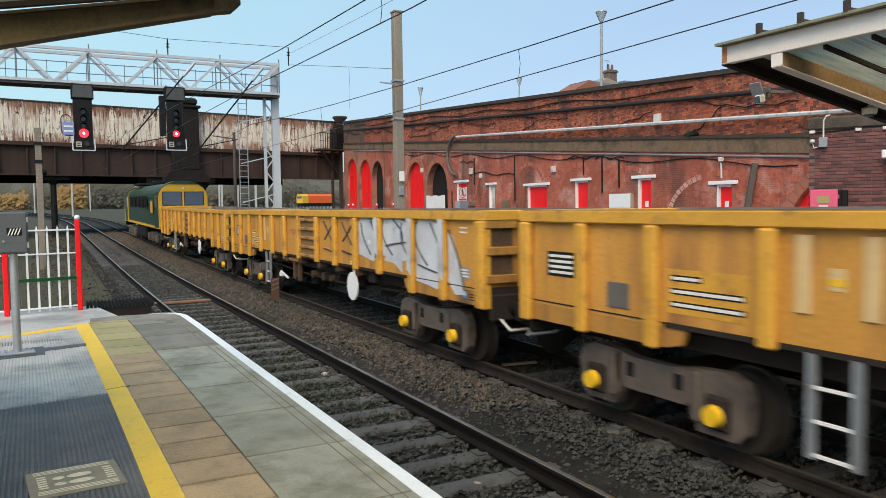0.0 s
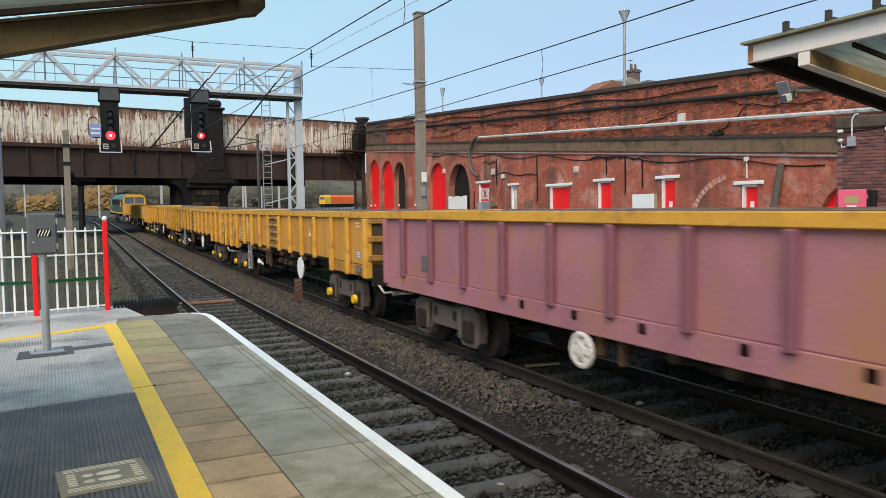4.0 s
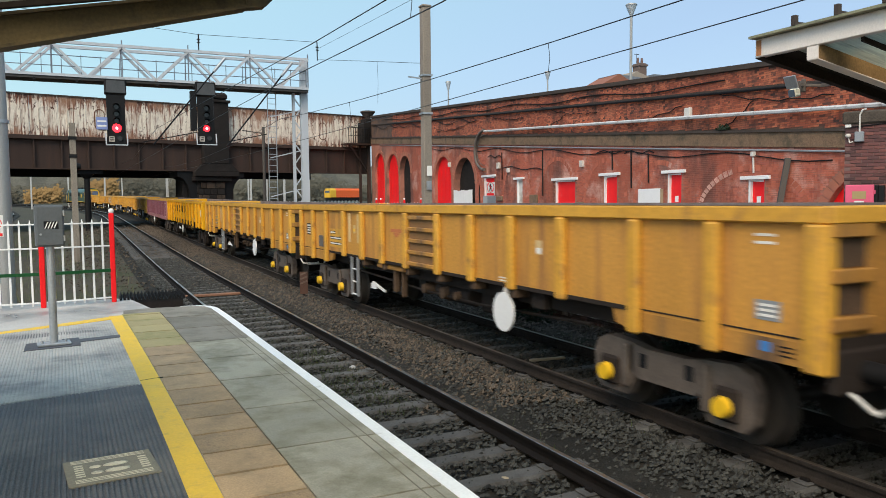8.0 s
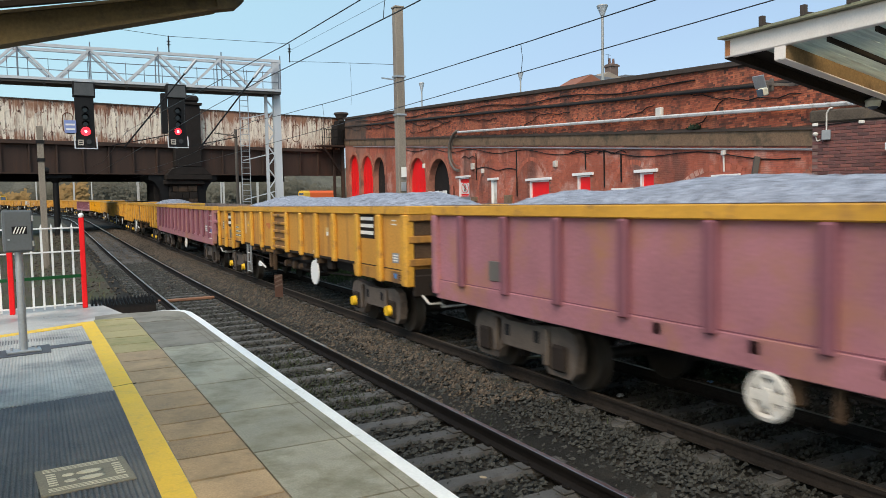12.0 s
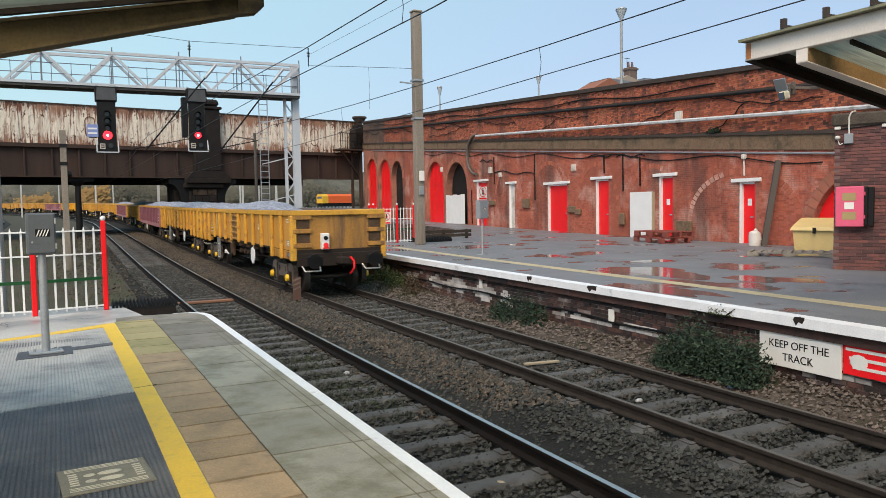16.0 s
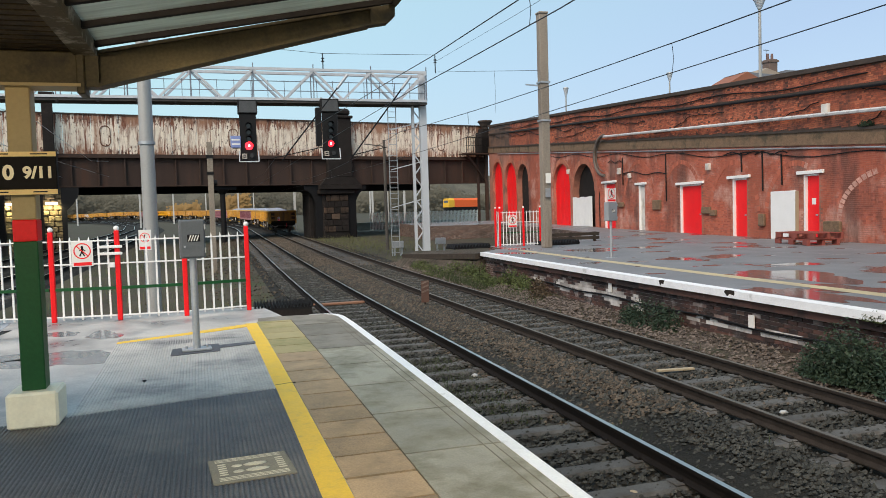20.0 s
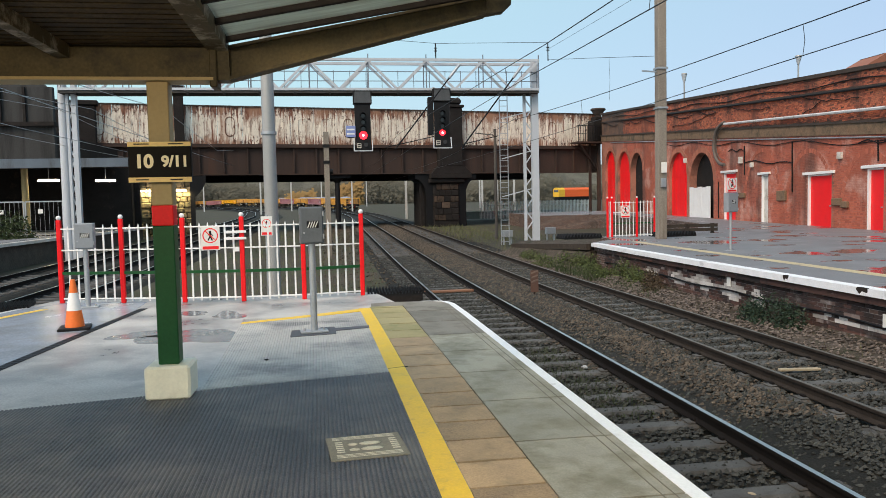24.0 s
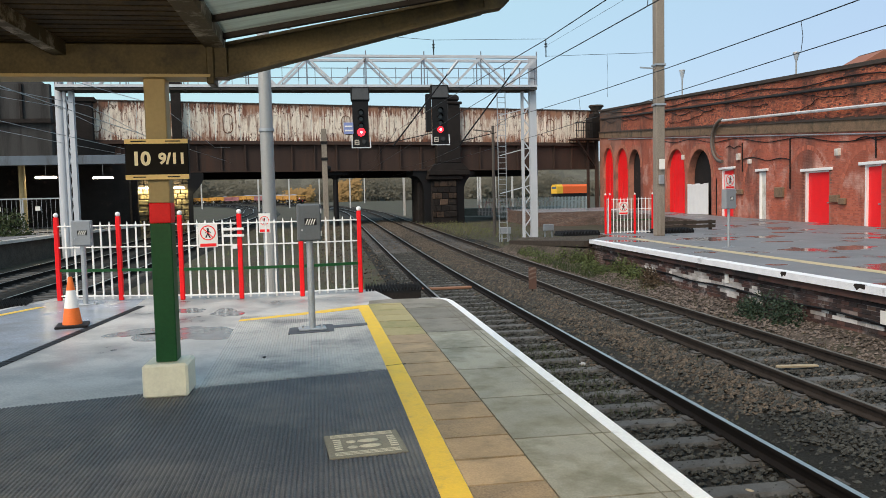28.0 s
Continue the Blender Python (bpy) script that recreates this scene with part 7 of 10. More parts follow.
ROOF_SHEET = mat("grey_green_roof_sheet", (0.22, 0.21, 0.17), 0.6, vary=0.2)


build_masts()
build_gantry()
build_signals()
build_wires()
build_bridge()
build_far_canopy()


# ---- things on the far platform and beside the track ----
def leaf_clump(name, centres, size, count, leaf, material, label, seed, category="bush"):
    """A bush of small leaves on thin stems; centres: (x, y, z, rx, ry, rz)."""
    rng = np.random.default_rng(seed)
    t = thing(name, label, category, pose(*centres[0][:3]))
    vs, fs = [], []
    base = np.array(centres[0][:3])
    for k in range(count):
        c = centres[rng.integers(len(centres))]
        d = rng.normal(0, 1, 3)
        d /= np.linalg.norm(d)
        r = rng.random() ** 0.4
        p = np.array(c[:3]) - base + d * r * np.array(c[3:]) * (0.8 + 0.4 * rng.random())
        p[2] = max(p[2], 0.01)
        u = rng.normal(0, 1, 3)
        u /= np.linalg.norm(u)
        w = np.cross(u, rng.normal(0, 1, 3))
        w /= np.linalg.norm(w) + 1e-6
        s = leaf * (0.5 + rng.random())
        i = len(vs)
        vs += [tuple(p - u * s), tuple(p + w * s * 0.45), tuple(p + u * s), tuple(p - w * s * 0.45)]
        fs.append((i, i + 1, i + 2, i + 3))
    me = bpy.data.meshes.new("foliage")
    me.from_pydata(vs, [], fs)
    me.materials.append(material)
    part("foliage", me, material, t)
    st = Shape()
    for k in range(9):
        c = centres[k % len(centres)]
        o = np.array(c[:3]) - base
        st.tube((o[0], o[1], -0.05), (o[0] + rng.uniform(-1, 1) * c[3], o[1] + rng.uniform(-1, 1) * c[4], o[2] + c[5] * rng.uniform(0.4, 1.0)), 0.012, 0.005, 5)
    part("stem", st, GRIME, t)
    return t


def grass(name, places, count, blade, material, label, seed):
    rng = np.random.default_rng(seed)
    vs, fs = [], []
    for k in range(count):
        x0, x1, y0, y1, z = places[rng.integers(len(places))]
        x, y = rng.uniform(x0, x1), rng.uniform(y0, y1)
        h = blade * (0.4 + rng.random())
        a = rng.random() * 6.28
        lx, ly = rng.normal(0, 0.35, 2) * h
        zz = z + rise(y)
        i = len(vs)
        w = 0.006 + 0.012 * blade
        vs += [(x - w * math.cos(a), y - w * math.sin(a), zz), (x + w * math.cos(a), y + w * math.sin(a), zz), (x + lx, y + ly, zz + h)]
        fs.append((i, i + 1, i + 2))
    me = bpy.data.meshes.new(name)
    me.from_pydata(vs, [], fs)
    me.materials.append(material)
    tagged(new(name, me), label, "grass", kind="stuff")


def build_far_things():
    build_fence([(11.25, 29.6), (11.45, 29.62), (12.45, 29.45), (13.2, 29.4)], 1.6, "white picket gate with red posts at the far platform end", "fences", rise(29.5))
    prohibition_sign(11.95, 29.42, 0.85, 0.42, 0.5, 0)
    build_box_stand(11.76, 20.87, 0.0, 20, 1.16, 0.42, 0.58, "grey equipment box on a pole on the far platform", "equipment boxes", GREY_BOX)
    prohibition_sign(11.74, 20.76, 1.75, 0.42, 0.42, 20)
    prohibition_sign(-1.26, 15.2, 1.04, 0.22, 0.38, 0)
    solid("sign_post", Shape().tube((-1.26, 15.24, -1.1), (-1.26, 15.24, 1.45), 0.03, n=8), STEEL, "thin steel sign post behind the fence", "post")
    lt = thing("gate_latch", "white double latch bar on the picket fence", "latch", pose(-1.6, 13.10, 1.06))
    for hz in (0.0, 0.11):
        part("bar", Shape().box(-0.17, 0.17, -0.012, 0.012, hz, hz + 0.045, 0.006), WHITE, lt)
    part("plate", Shape().box(-0.03, 0.05, -0.02, 0.0, -0.2, -0.12, 0.004), WHITE, lt)
    # white boards leaning on the wall
    for a, b, z0, z1, label in ((5.80, 7.38, 0.02, 2.04, "tall white board leaning on the brick wall"), (26.7, 30.2, 0.28, 2.35, "white board across the foot of the dark arch")):
        t = thing("white_board", label, "board", WALL_M @ pose((a + b) / 2, -0.12, z0), "white boards")
        w = (b - a) / 2
        if b > 20:
            for k in range(5):
                part("panel", Shape().box(-w + 2 * w * k / 5 + 0.01, -w + 2 * w * (k + 1) / 5 - 0.01, -0.02, 0.02, 0, z1 - z0 - 0.05 * (k % 2), 0.006), WHITE, t)
        else:
            part("panel", Shape().box(-w, w, -0.03, 0.03, 0, z1 - z0, 0.01), WHITE, t)
            part("edge_strip", Shape().box(-w - 0.06, -w - 0.005, -0.03, 0.25, 0, z1 - z0 - 0.02, 0.01), PALE_WOOD, t)
    # pallets
    for x, y, a, n, material, label in ((20.75, 22.6, -12, 2, PALLET, "stacked red wooden pallets by the wall"), (18.35, 14.75, 35, 1, WOOD, "grey weathered wooden pallet lying flat")):
        hb = 0.20 if n > 1 else 0.11
        for k in range(n):
            t = thing("pallet", label, "pallet", pose(x + 0.06 * k, y - 0.05 * k, 0.005 + 0.228 * k, 0, 0, a + 5 * (k % 3)), "pallets")
            for j in range(3):
                for q in (-1.1, -0.16, 0.78):
                    part("bearer_block", Shape().box(-0.6 + 0.55 * j, -0.5 + 0.55 * j, q, q + 0.32, 0.02, hb - 0.02, 0.005), material, t)
                part("bearer", Shape().box(-0.6 + 0.55 * j, -0.5 + 0.55 * j, -1.1, 1.1, hb - 0.02, hb, 0.004), material, t)
                part("bottom_board", Shape().box(-0.6, 0.6, -1.1 + 1.03 * j, -0.96 + 1.03 * j, 0.0, 0.02), material, t)
            for j in range(9):
                part("deck_board", Shape().box(-0.6, 0.6, -1.1 + 0.262 * j, -0.98 + 0.262 * j, hb, hb + 0.025, 0.004), material, t)
    t = thing("grit_bin", "yellow plastic grit bin with a sloping lid", "grit bin", pose(21.0, 15.85, 0, 0, 0, -68))
    part("tub", Shape().add([(-0.6, -0.4, 0), (0.6, -0.4, 0), (0.6, 0.4, 0), (-0.6, 0.4, 0), (-0.66, -0.44, 0.62), (0.66, -0.44, 0.62), (0.66, 0.44, 0.80), (-0.66, 0.44, 0.80)], [(0, 3, 2, 1), (4, 5, 6, 7), (0, 1, 5, 4), (1, 2, 6, 5), (2, 3, 7, 6), (3, 0, 4, 7)]), BIN, t)
    part("lid", Shape().add([(-0.72, -0.52, 0.63), (0.72, -0.52, 0.63), (0.72, 0.5, 0.81), (-0.72, 0.5, 0.81), (-0.68, -0.46, 0.74), (0.68, -0.46, 0.74), (0.66, 0.46, 1.0), (-0.66, 0.46, 1.0)], [(0, 3, 2, 1), (4, 5, 6, 7), (0, 1, 5, 4), (1, 2, 6, 5), (2, 3, 7, 6), (3, 0, 4, 7)]), BIN, t)
    part("hasp", Shape().box(-0.05, 0.05, -0.55, -0.50, 0.54, 0.72, 0.01), BLACK, t)
    t = thing("white_sack", "crumpled white plastic sack against the wall", "sack", pose(21.5, 18.75, 0.0))
    part("body", Shape().tube((0, 0, 0.0), (0.01, 0, 0.18), 0.20, 0.22, 11).tube((0.01, 0, 0.18), (0.0, 0.01, 0.44), 0.22, 0.20, 11).ball((0.0, 0.01, 0.44), 0.20, 0.19, 0.09, 11, 5), WHITE_OLD, t)
    part("neck", Shape().tube((0.03, 0, 0.50), (0.07, 0.02, 0.58), 0.08, 0.05, 7), WHITE_OLD, t)
    t = thing("timber_prop", "dark timber prop leaning on the brick wall", "timber prop", WALL_M)
    part("post", Shape().beam((-0.98, -0.5, -0.02), (-1.24, -0.12, 2.95), 0.2, 0.18), CONCRETE_POST, t)
    # stone blocks, boxes and lamps fixed to the wall
    for u, z, w, h in ((3.3, 0.35, 0.9, 0.45), (7.9, 0.55, 0.4, 0.55), (12.2, 1.1, 0.75, 0.35), (17.2, 1.35, 0.9, 0.55), (21.9, 1.55, 0.8, 0.3), (11.7, 1.0, 0.5, 0.3)):
        solid("corbel_stone", Shape().box(u, u + w, -0.14, 0.0, z, z + h, 0.03), BAND, "mossy stone block set in the wall", "stone block", WALL_M, "stone blocks")
    for u, z, w in ((12.2, 3.25, 0.3), (22.3, 3.6, 0.35), (0.35, 3.1, 0.16), (20.9, 3.3, 0.25), (35.6, 4.3, 0.3), (31.0, 4.1, 0.3), (3.9, 4.9, 0.35)):
        solid("wall_box", Shape().box(u, u + w, -0.16, 0.0, z, z + w * 1.1, 0.02), WHITE_OLD, "small pale electrical box on brickwork", "electrical box", WALL_M, "wall boxes")
    for u, z0, z1 in ((0.43, 2.5, 3.1), (8.05, 2.1, 3.75), (6.75, 2.3, 3.6), (22.0, 2.9, 4.6), (16.6, 1.8, 4.4), (9.6, 3.0, 3.9), (25.6, 0.3, 2.6)):
        solid("downpipe", Shape().tube((u, -0.05, z0), (u + 0.03, -0.05, z1), 0.035, n=8), WHITE_OLD if u < 1 else BLACK, "thin vertical conduit on brickwork", "conduit", WALL_M, "conduits on the wall")
    for u0, u1, z in ((8.3, 11.0, 3.75), (6.4, 8.6, 3.62), (16.6, 22.0, 3.3), (22.2, 24.2, 4.35)):
        pts = [(u0 + (u1 - u0) * k / 8, -0.05, z + 0.08 * math.sin(k * 1.3) + 0.07 * (u1 - u0) * k / 8) for k in range(9)]
        solid("cable", Shape().line(pts, 0.025), BLACK, "short loose black cable on brickwork", "cable", WALL_M, "cables on the wall")
    for u0, s in ((41, 1.0), (36, 1.3), (44, 0.8), (30, 1.2), (26, 0.9), (47.5, 1.1)):
        pts = [(u0 + 0.55 * s * k, -0.06, top_line(u0) - 1.25 - 0.16 * math.sin(k * 0.7) * s + 0.05 * k) for k in range(9)]
        solid("cable", Shape().line(pts, 0.03), BLACK, "tangled black cable on the parapet", "cable", WALL_M, "cables on the wall")
    for u0, du, dz in ((4.5, 5.0, -0.5), (11.0, 6.0, 0.6), (14.0, 4.0, -0.7), (19.0, 6.0, 0.5), (-3.0, 5.5, 0.4), (27.0, 7.0, -0.5), (0.5, 2.5, -1.2)):
        pts = [(u0 + du * k / 12, -0.05, top_line(u0 + du * k / 12) - 1.35 + dz * (k / 12) - 0.22 * math.sin(math.pi * k / 12) + 0.05 * math.sin(k * 2.1)) for k in range(13)]
        solid("cable", Shape().line(pts, 0.022), BLACK, "thin slack black cable on the parapet", "cable", WALL_M, "cables on the wall")
    ivy = leaf_clump("wall_weed", [(0, 0, 0, 0.35, 0.12, 0.2)], 0, 160, 0.07, LEAF, "small green weed growing from the wall ledge", 31, "weed")
    ivy.matrix_basis = WALL_M @ pose(2.0, -0.1, band_line(2.0) + 0.66)
    # lamps and roofs on the road above
    for x, y, z0, z1, k in ((37.4, 45.0, 9.0, 15.9, 0.85), (42.0, 63, 9.0, 14.1, 0.6), (30.6, 62, 9.0, 12.3, 0.5)):
        t = thing("street_lamp", "tall grey street lamp above the retaining wall", "street lamp", pose(x, y, z0), "street lamps")
        part("pole", Shape().tube((0, 0, -9), (0, 0, z1 - z0 - 0.7), 0.15 * k, 0.12 * k, 10), MAST_GREY, t)
        part("lantern", Shape().tube((0, 0, z1 - z0 - 0.7), (0, 0, z1 - z0), 0.16 * k, 0.5 * k, 12), LANTERN, t)
        part("cap", Shape().tube((0, 0, z1 - z0), (0, 0, z1 - z0 + 0.08), 0.52 * k, 0.48 * k, 12), MAST_GREY, t)
    h = thing("house", "distant brick gable with a slate roof above the wall", "house", pose(56.5, 70, 0))
    part("gable", Shape().prism([(-2.9, 0), (2.4, 0), (2.4, 14.9), (0, 15.95), (-2.9, 14.4)], 0, 4, "y"), ROOF_RED, h)
    part("roof", Shape().prism([(0, 16.0), (2.4, 14.95), (2.4, 14.5), (7.0, 14.5), (6.4, 15.6)], 0.3, 4, "y"), SLATE, h)
    h = thing("house", "distant cream house with a tall brick chimney above the wall", "house", pose(60.5, 72, 0))
    part("wall", Shape().prism([(-1.4, 0), (3.0, 0), (3.0, 16.0), (0.2, 16.85), (-1.4, 15.9)], 0, 4, "y"), CREAM_WALL, h)
    part("roof", Shape().prism([(3.0, 14.5), (6.5, 14.5), (6.0, 16.7), (3.0, 16.7)], 0.2, 4, "y"), SLATE, h)
    c = part("chimney", Shape().box(1.4, 2.6, 1, 2.2, 15.8, 18.1, 0.05).box(1.3, 2.7, 0.9, 2.3, 17.75, 17.95), ROOF_TILE, h)
    for k in range(2):
        part("chimney_pot", Shape().tube((1.7 + 0.6 * k, 1.6, 18.1), (1.7 + 0.6 * k, 1.6, 18.8), 0.17, 0.13, 8), BRICK_BLUE, c)
    part("aerial", Shape().tube((1.5, 1.6, 18.1), (1.5, 1.6, 19.3), 0.03, n=5).beam((1.1, 1.6, 19.2), (1.9, 1.6, 19.2), 0.05), WIRE, c)


def build_trackside():
    s = thing("keep_off_sign", "dirty white keep off the track sign behind weeds", "sign", pose(8.92, 7.0, -0.27, 0, 0, -90 - 2))
    part("board", Shape().box(-0.66, 0.66, -0.02, 0.02, -0.47, 0.0, 0.005), SIGN_WHITE, s)
    lettering("KEEP OFF THE", 0.155, BLACK, s, pose(0.0, -0.024, -0.155, 90, 0, 0))
    lettering("TRACK", 0.155, BLACK, s, pose(0.0, -0.024, -0.33, 90, 0, 0))
    s = thing("red_warning_sign", "red warning sign with a pale patch and bars", "sign", pose(8.90, 5.98, -0.25, 0, 0, -92))
    part("board", Shape().box(-0.34, 0.34, -0.02, 0.02, -0.40, 0.0, 0.005), RED, s)
    part("white_patch", Shape().ball((-0.12, -0.021, -0.22), 0.13, 0.003, 0.10, 12, 5), SIGN_WHITE, s)
    for k in range(3):
        part("bar", Shape().box(-0.3 + 0.05 * k, 0.3, -0.026, -0.021, -0.09 - 0.11 * k, -0.05 - 0.11 * k), SIGN_WHITE, s)
    for x, y, z in ((9.10, 11.17, -0.63), (9.28, 16.5, -0.5)):
        solid("marker_plate", Shape().box(-0.02, 0.0, -0.08, 0.08, 0, 0.23, 0.004), SIGN_WHITE, "small white marker plate on the platform face", "marker plate", pose(x - 0.02, y, z), "marker plates")
    t = thing("track_marker", "small dull striped marker board between the tracks", "marker board", pose(5.45, 19.9, -1.0))
    part("stake", Shape().box(-0.02, 0.02, -0.02, 0.02, 0, 0.65), GRIME, t)
    part("board", Shape().box(-0.11, 0.11, -0.03, -0.02, 0.12, 0.72), DULL_BOARD, t)
    for k in range(3):
        part("stripe", Shape().beam((-0.10, -0.034, 0.40 + 0.12 * k), (0.10, -0.034, 0.47 + 0.12 * k), 0.006, 0.045), OLD_STRIPE, t)
    solid("timber_baulk", Shape().box(-0.75, 0.75, -0.1, 0.1, 0, 0.07, 0.015), BAULK, "orange-brown timber lying across the sleepers", "timber", pose(3.38, 21.9, RAIL_Z - 0.165, 0, 0, 1))
    solid("loose_plank", Shape().box(-0.33, 0.33, -0.045, 0.045, 0, 0.035, 0.006), PALE_WOOD, "pale broken plank lying between the rails", "plank", pose(6.88, 10.24, RAIL_Z - 0.15, 0, 2, 1))
    rnd = random.Random(12)
    for x, y, material, s, nm, label in ((3.90, 11.3, LITTER_GREY, 0.055, "litter", "pale scrap of litter on the ballast"), (3.62, 6.06, PALE_WOOD, 0.04, "litter", "pale stone beside the rail"), (8.70, 11.6, BLUE_LIT, 0.07, "litter", "crumpled blue and white wrapper"),
                                         (8.60, 10.95, WHITE, 0.05, "litter", "crumpled white wrapper by the wall"), (6.74, 7.72, LITTER_GREY, 0.05, "litter", "curled pale scrap between the rails"), (5.35, 6.1, PALE_WOOD, 0.04, "litter", "pale scrap on the ballast"),
                                         (8.6, 24, WHITE, 0.12, "litter", "white litter by the platform end"), (8.9, 6.2, WHITE, 0.05, "litter", "white scrap under the sign"), (8.3, 7.6, BLUE_LIT, 0.05, "litter", "pale blue scrap under the bush")):
        sh = Shape().ball((0, 0, s * 0.6), s * 1.3, s * 0.8, s * 0.6, 7, 4).ball((s, s * 0.3, s * 0.4), s * 0.7, s * 0.6, s * 0.4, 6, 4)
        solid(nm, sh, material, label, "litter", pose(x, y, RAIL_Z - 0.2 + rise(y), 0, 0, rnd.uniform(0, 180)), "litter")
    leaf_clump("moss", [(8.86, 8.32, -0.14, 0.06, 0.32, 0.14)], 0, 900, 0.016, WEED, "dark moss growing on the coping edge", 29)
    leaf_clump("bush", [(8.75, 14.0, -0.97, 0.34, 0.55, 0.62), (8.8, 13.4, -0.97, 0.30, 0.40, 0.5), (8.7, 14.6, -0.97, 0.25, 0.4, 0.4)], 0, 6500, 0.030, LEAF, "low dark green bush at the foot of the far platform", 21)
    leaf_clump("bush", [(8.5, 8.85, -0.97, 0.32, 0.5, 0.54), (8.5, 8.5, -0.95, 0.34, 0.45, 0.80), (8.52, 8.05, -0.95, 0.32, 0.4, 0.62), (8.48, 7.5, -0.97, 0.32, 0.38, 0.64)], 0, 17000, 0.028, LEAF, "dense dark green bush at the foot of the far platform", 22)
    grass("platform_foot_grass", [(8.25, 9.1, 14.5, 28, -1.12), (8.3, 9.2, 20, 27, -1.1), (8.3, 8.6, 3, 14, -1.15)], 500, 0.22, GRASS, "tufts of dull grass along the platform foot", 23)
    grass("track_weeds", [(2.2, 3.0, 8, 22, -1.08), (2.9, 4.1, 9, 24, -1.08), (4.4, 5.8, 6, 30, -1.04), (2.2, 2.6, 8, 15, -1.06), (3.0, 3.9, 8.5, 13, -1.06)], 5200, 0.06, WEED, "small green weeds in the ballast", 24)
    grass("rough_grass", [(9.0, 15.0, 32, 68, -1.12), (7.9, 12, 46, 70, -1.12), (-6, 1.5, 16, 60, -1.14)], 5200, 0.30, GRASS, "rough dry grass beside the tracks", 25)


def build_platform_end():
    """Timber edging, weeds and a guard where the far platform stops."""
    solid("timber_edging", Shape().beam((9.45, 26.7, -0.12), (8.75, 35.5, -0.52), 0.3, 0.22), OLD_TIMBER, "dark old timber edging at the far platform end", "timber")
    for gx, gy in ((10.0, 29.0), (13.95, 28.8)):
        g = thing("trespass_guard", "black toothed rubber trespass guard by the gate", "trespass guard", pose(gx, gy, rise(gy) + 0.065, 0, 0, 4), "trespass guards")
        for r in range(5):
            sh = Shape().box(-0.8, 0.8, r * 0.2, r * 0.2 + 0.18, -0.06, 0.01)
            k = -0.8
            while k < 0.78:
                sh.prism([(k, 0), (k + 0.13, 0), (k + 0.065, 0.14)], r * 0.2, r * 0.2 + 0.15, "y")
                k += 0.135
            part("tooth_strip", sh, BLACK, g)
    for cs, n, m, label, seed in (([(9.05, 25.6, -0.95, 0.34, 0.9, 0.62), (8.75, 24.4, -0.98, 0.3, 0.8, 0.40), (9.0, 26.6, -0.95, 0.32, 0.6, 0.66)], 6000, SCRUB, "straggling yellow-green scrub at the far platform end", 41),
                                  ([(9.1, 22.6, -0.92, 0.28, 0.8, 0.62), (9.0, 21.4, -0.94, 0.30, 0.7, 0.50), (8.8, 23.4, -0.98, 0.3, 0.6, 0.36)], 6000, SCRUB, "straggling green scrub against the platform face", 42),
                                  ([(9.0, 20.2, -0.94, 0.26, 0.45, 0.52), (8.8, 19.6, -0.98, 0.3, 0.5, 0.26)], 3200, SCRUB_DRY, "dry brown scrub against the platform face", 43),
                                  ([(8.5, 29.2, -0.95, 0.4, 1.6, 0.42), (8.6, 31.8, -0.85, 0.4, 1.4, 0.36), (8.9, 27.9, -0.95, 0.35, 0.7, 0.6)], 5200, SCRUB, "low scrub below the old timber edging", 44)):
        leaf_clump("scrub", cs, 0, n, 0.036, m, label, seed)
    # earth behind the timber edging
    bank = Shape()
    sec = [(26.6, 9.35), (29, 9.2), (32, 9.0), (35.5, 8.8)]
    for (ya, xa), (yb, xb) in zip(sec, sec[1:]):
        vs = []
        for y, x, drop in ((ya, xa, 0.022 * (ya - 26.6)), (yb, xb, 0.022 * (yb - 26.6))):
            vs += [(x - 0.75, y, -1.17 + rise(y)), (x - 0.05, y, -0.36 - drop + rise(y)), (x + 0.5, y, -0.2 - drop + rise(y)), (x + 5.4, y, -0.10 - drop * 2 + rise(y)), (x + 5.4, y, -1.17 + rise(y))]
        bank.add(vs, [(k, k + 1, k + 6, k + 5) for k in range(4)] + ([(4, 3, 2, 1, 0)] if ya == 26.6 else []) + ([(5, 6, 7, 8, 9)] if yb == 35.5 else []))
    solid("earth_bank", bank, BANK, "rough earth bank behind the old timber edging", "ground", kind="structure")
    # a low dark steel frame by the wall side
    f = thing("steel_frame", "low dark steel frame on the far platform", "frame", pose(15.4, 31.0, rise(31) + 0.0))
    for x in (-1.2, 0.0, 1.2):
        part("upright", Shape().box(x - 0.06, x + 0.06, -0.06, 0.06, 0, 0.42), OLD_TIMBER, f)
    for z in (0.08, 0.26):
        part("rail", Shape().box(-1.4, 1.4, -0.1, -0.062, z, z + 0.14), OLD_TIMBER, f)
    grass("platform_end_weeds", [(8.3, 9.35, 19, 28, -1.1), (8.2, 9.5, 23, 28, -1.05)], 5600, 0.26, WEED, "tall green weeds at the far platform end", 29)
    t = thing("lineside_post", "slim brown timber lineside post", "post", pose(10.47, 47.1, -1.0 + rise(47)))
    part("shaft", Shape().tube((0, 0, 0), (0, 0, 7.0), 0.11, 0.09, 10), CONCRETE_POST, t)
    part("arm", Shape().beam((0, 0, 6.6), (-1.3, 0, 6.75), 0.06), CONCRETE_POST, t)


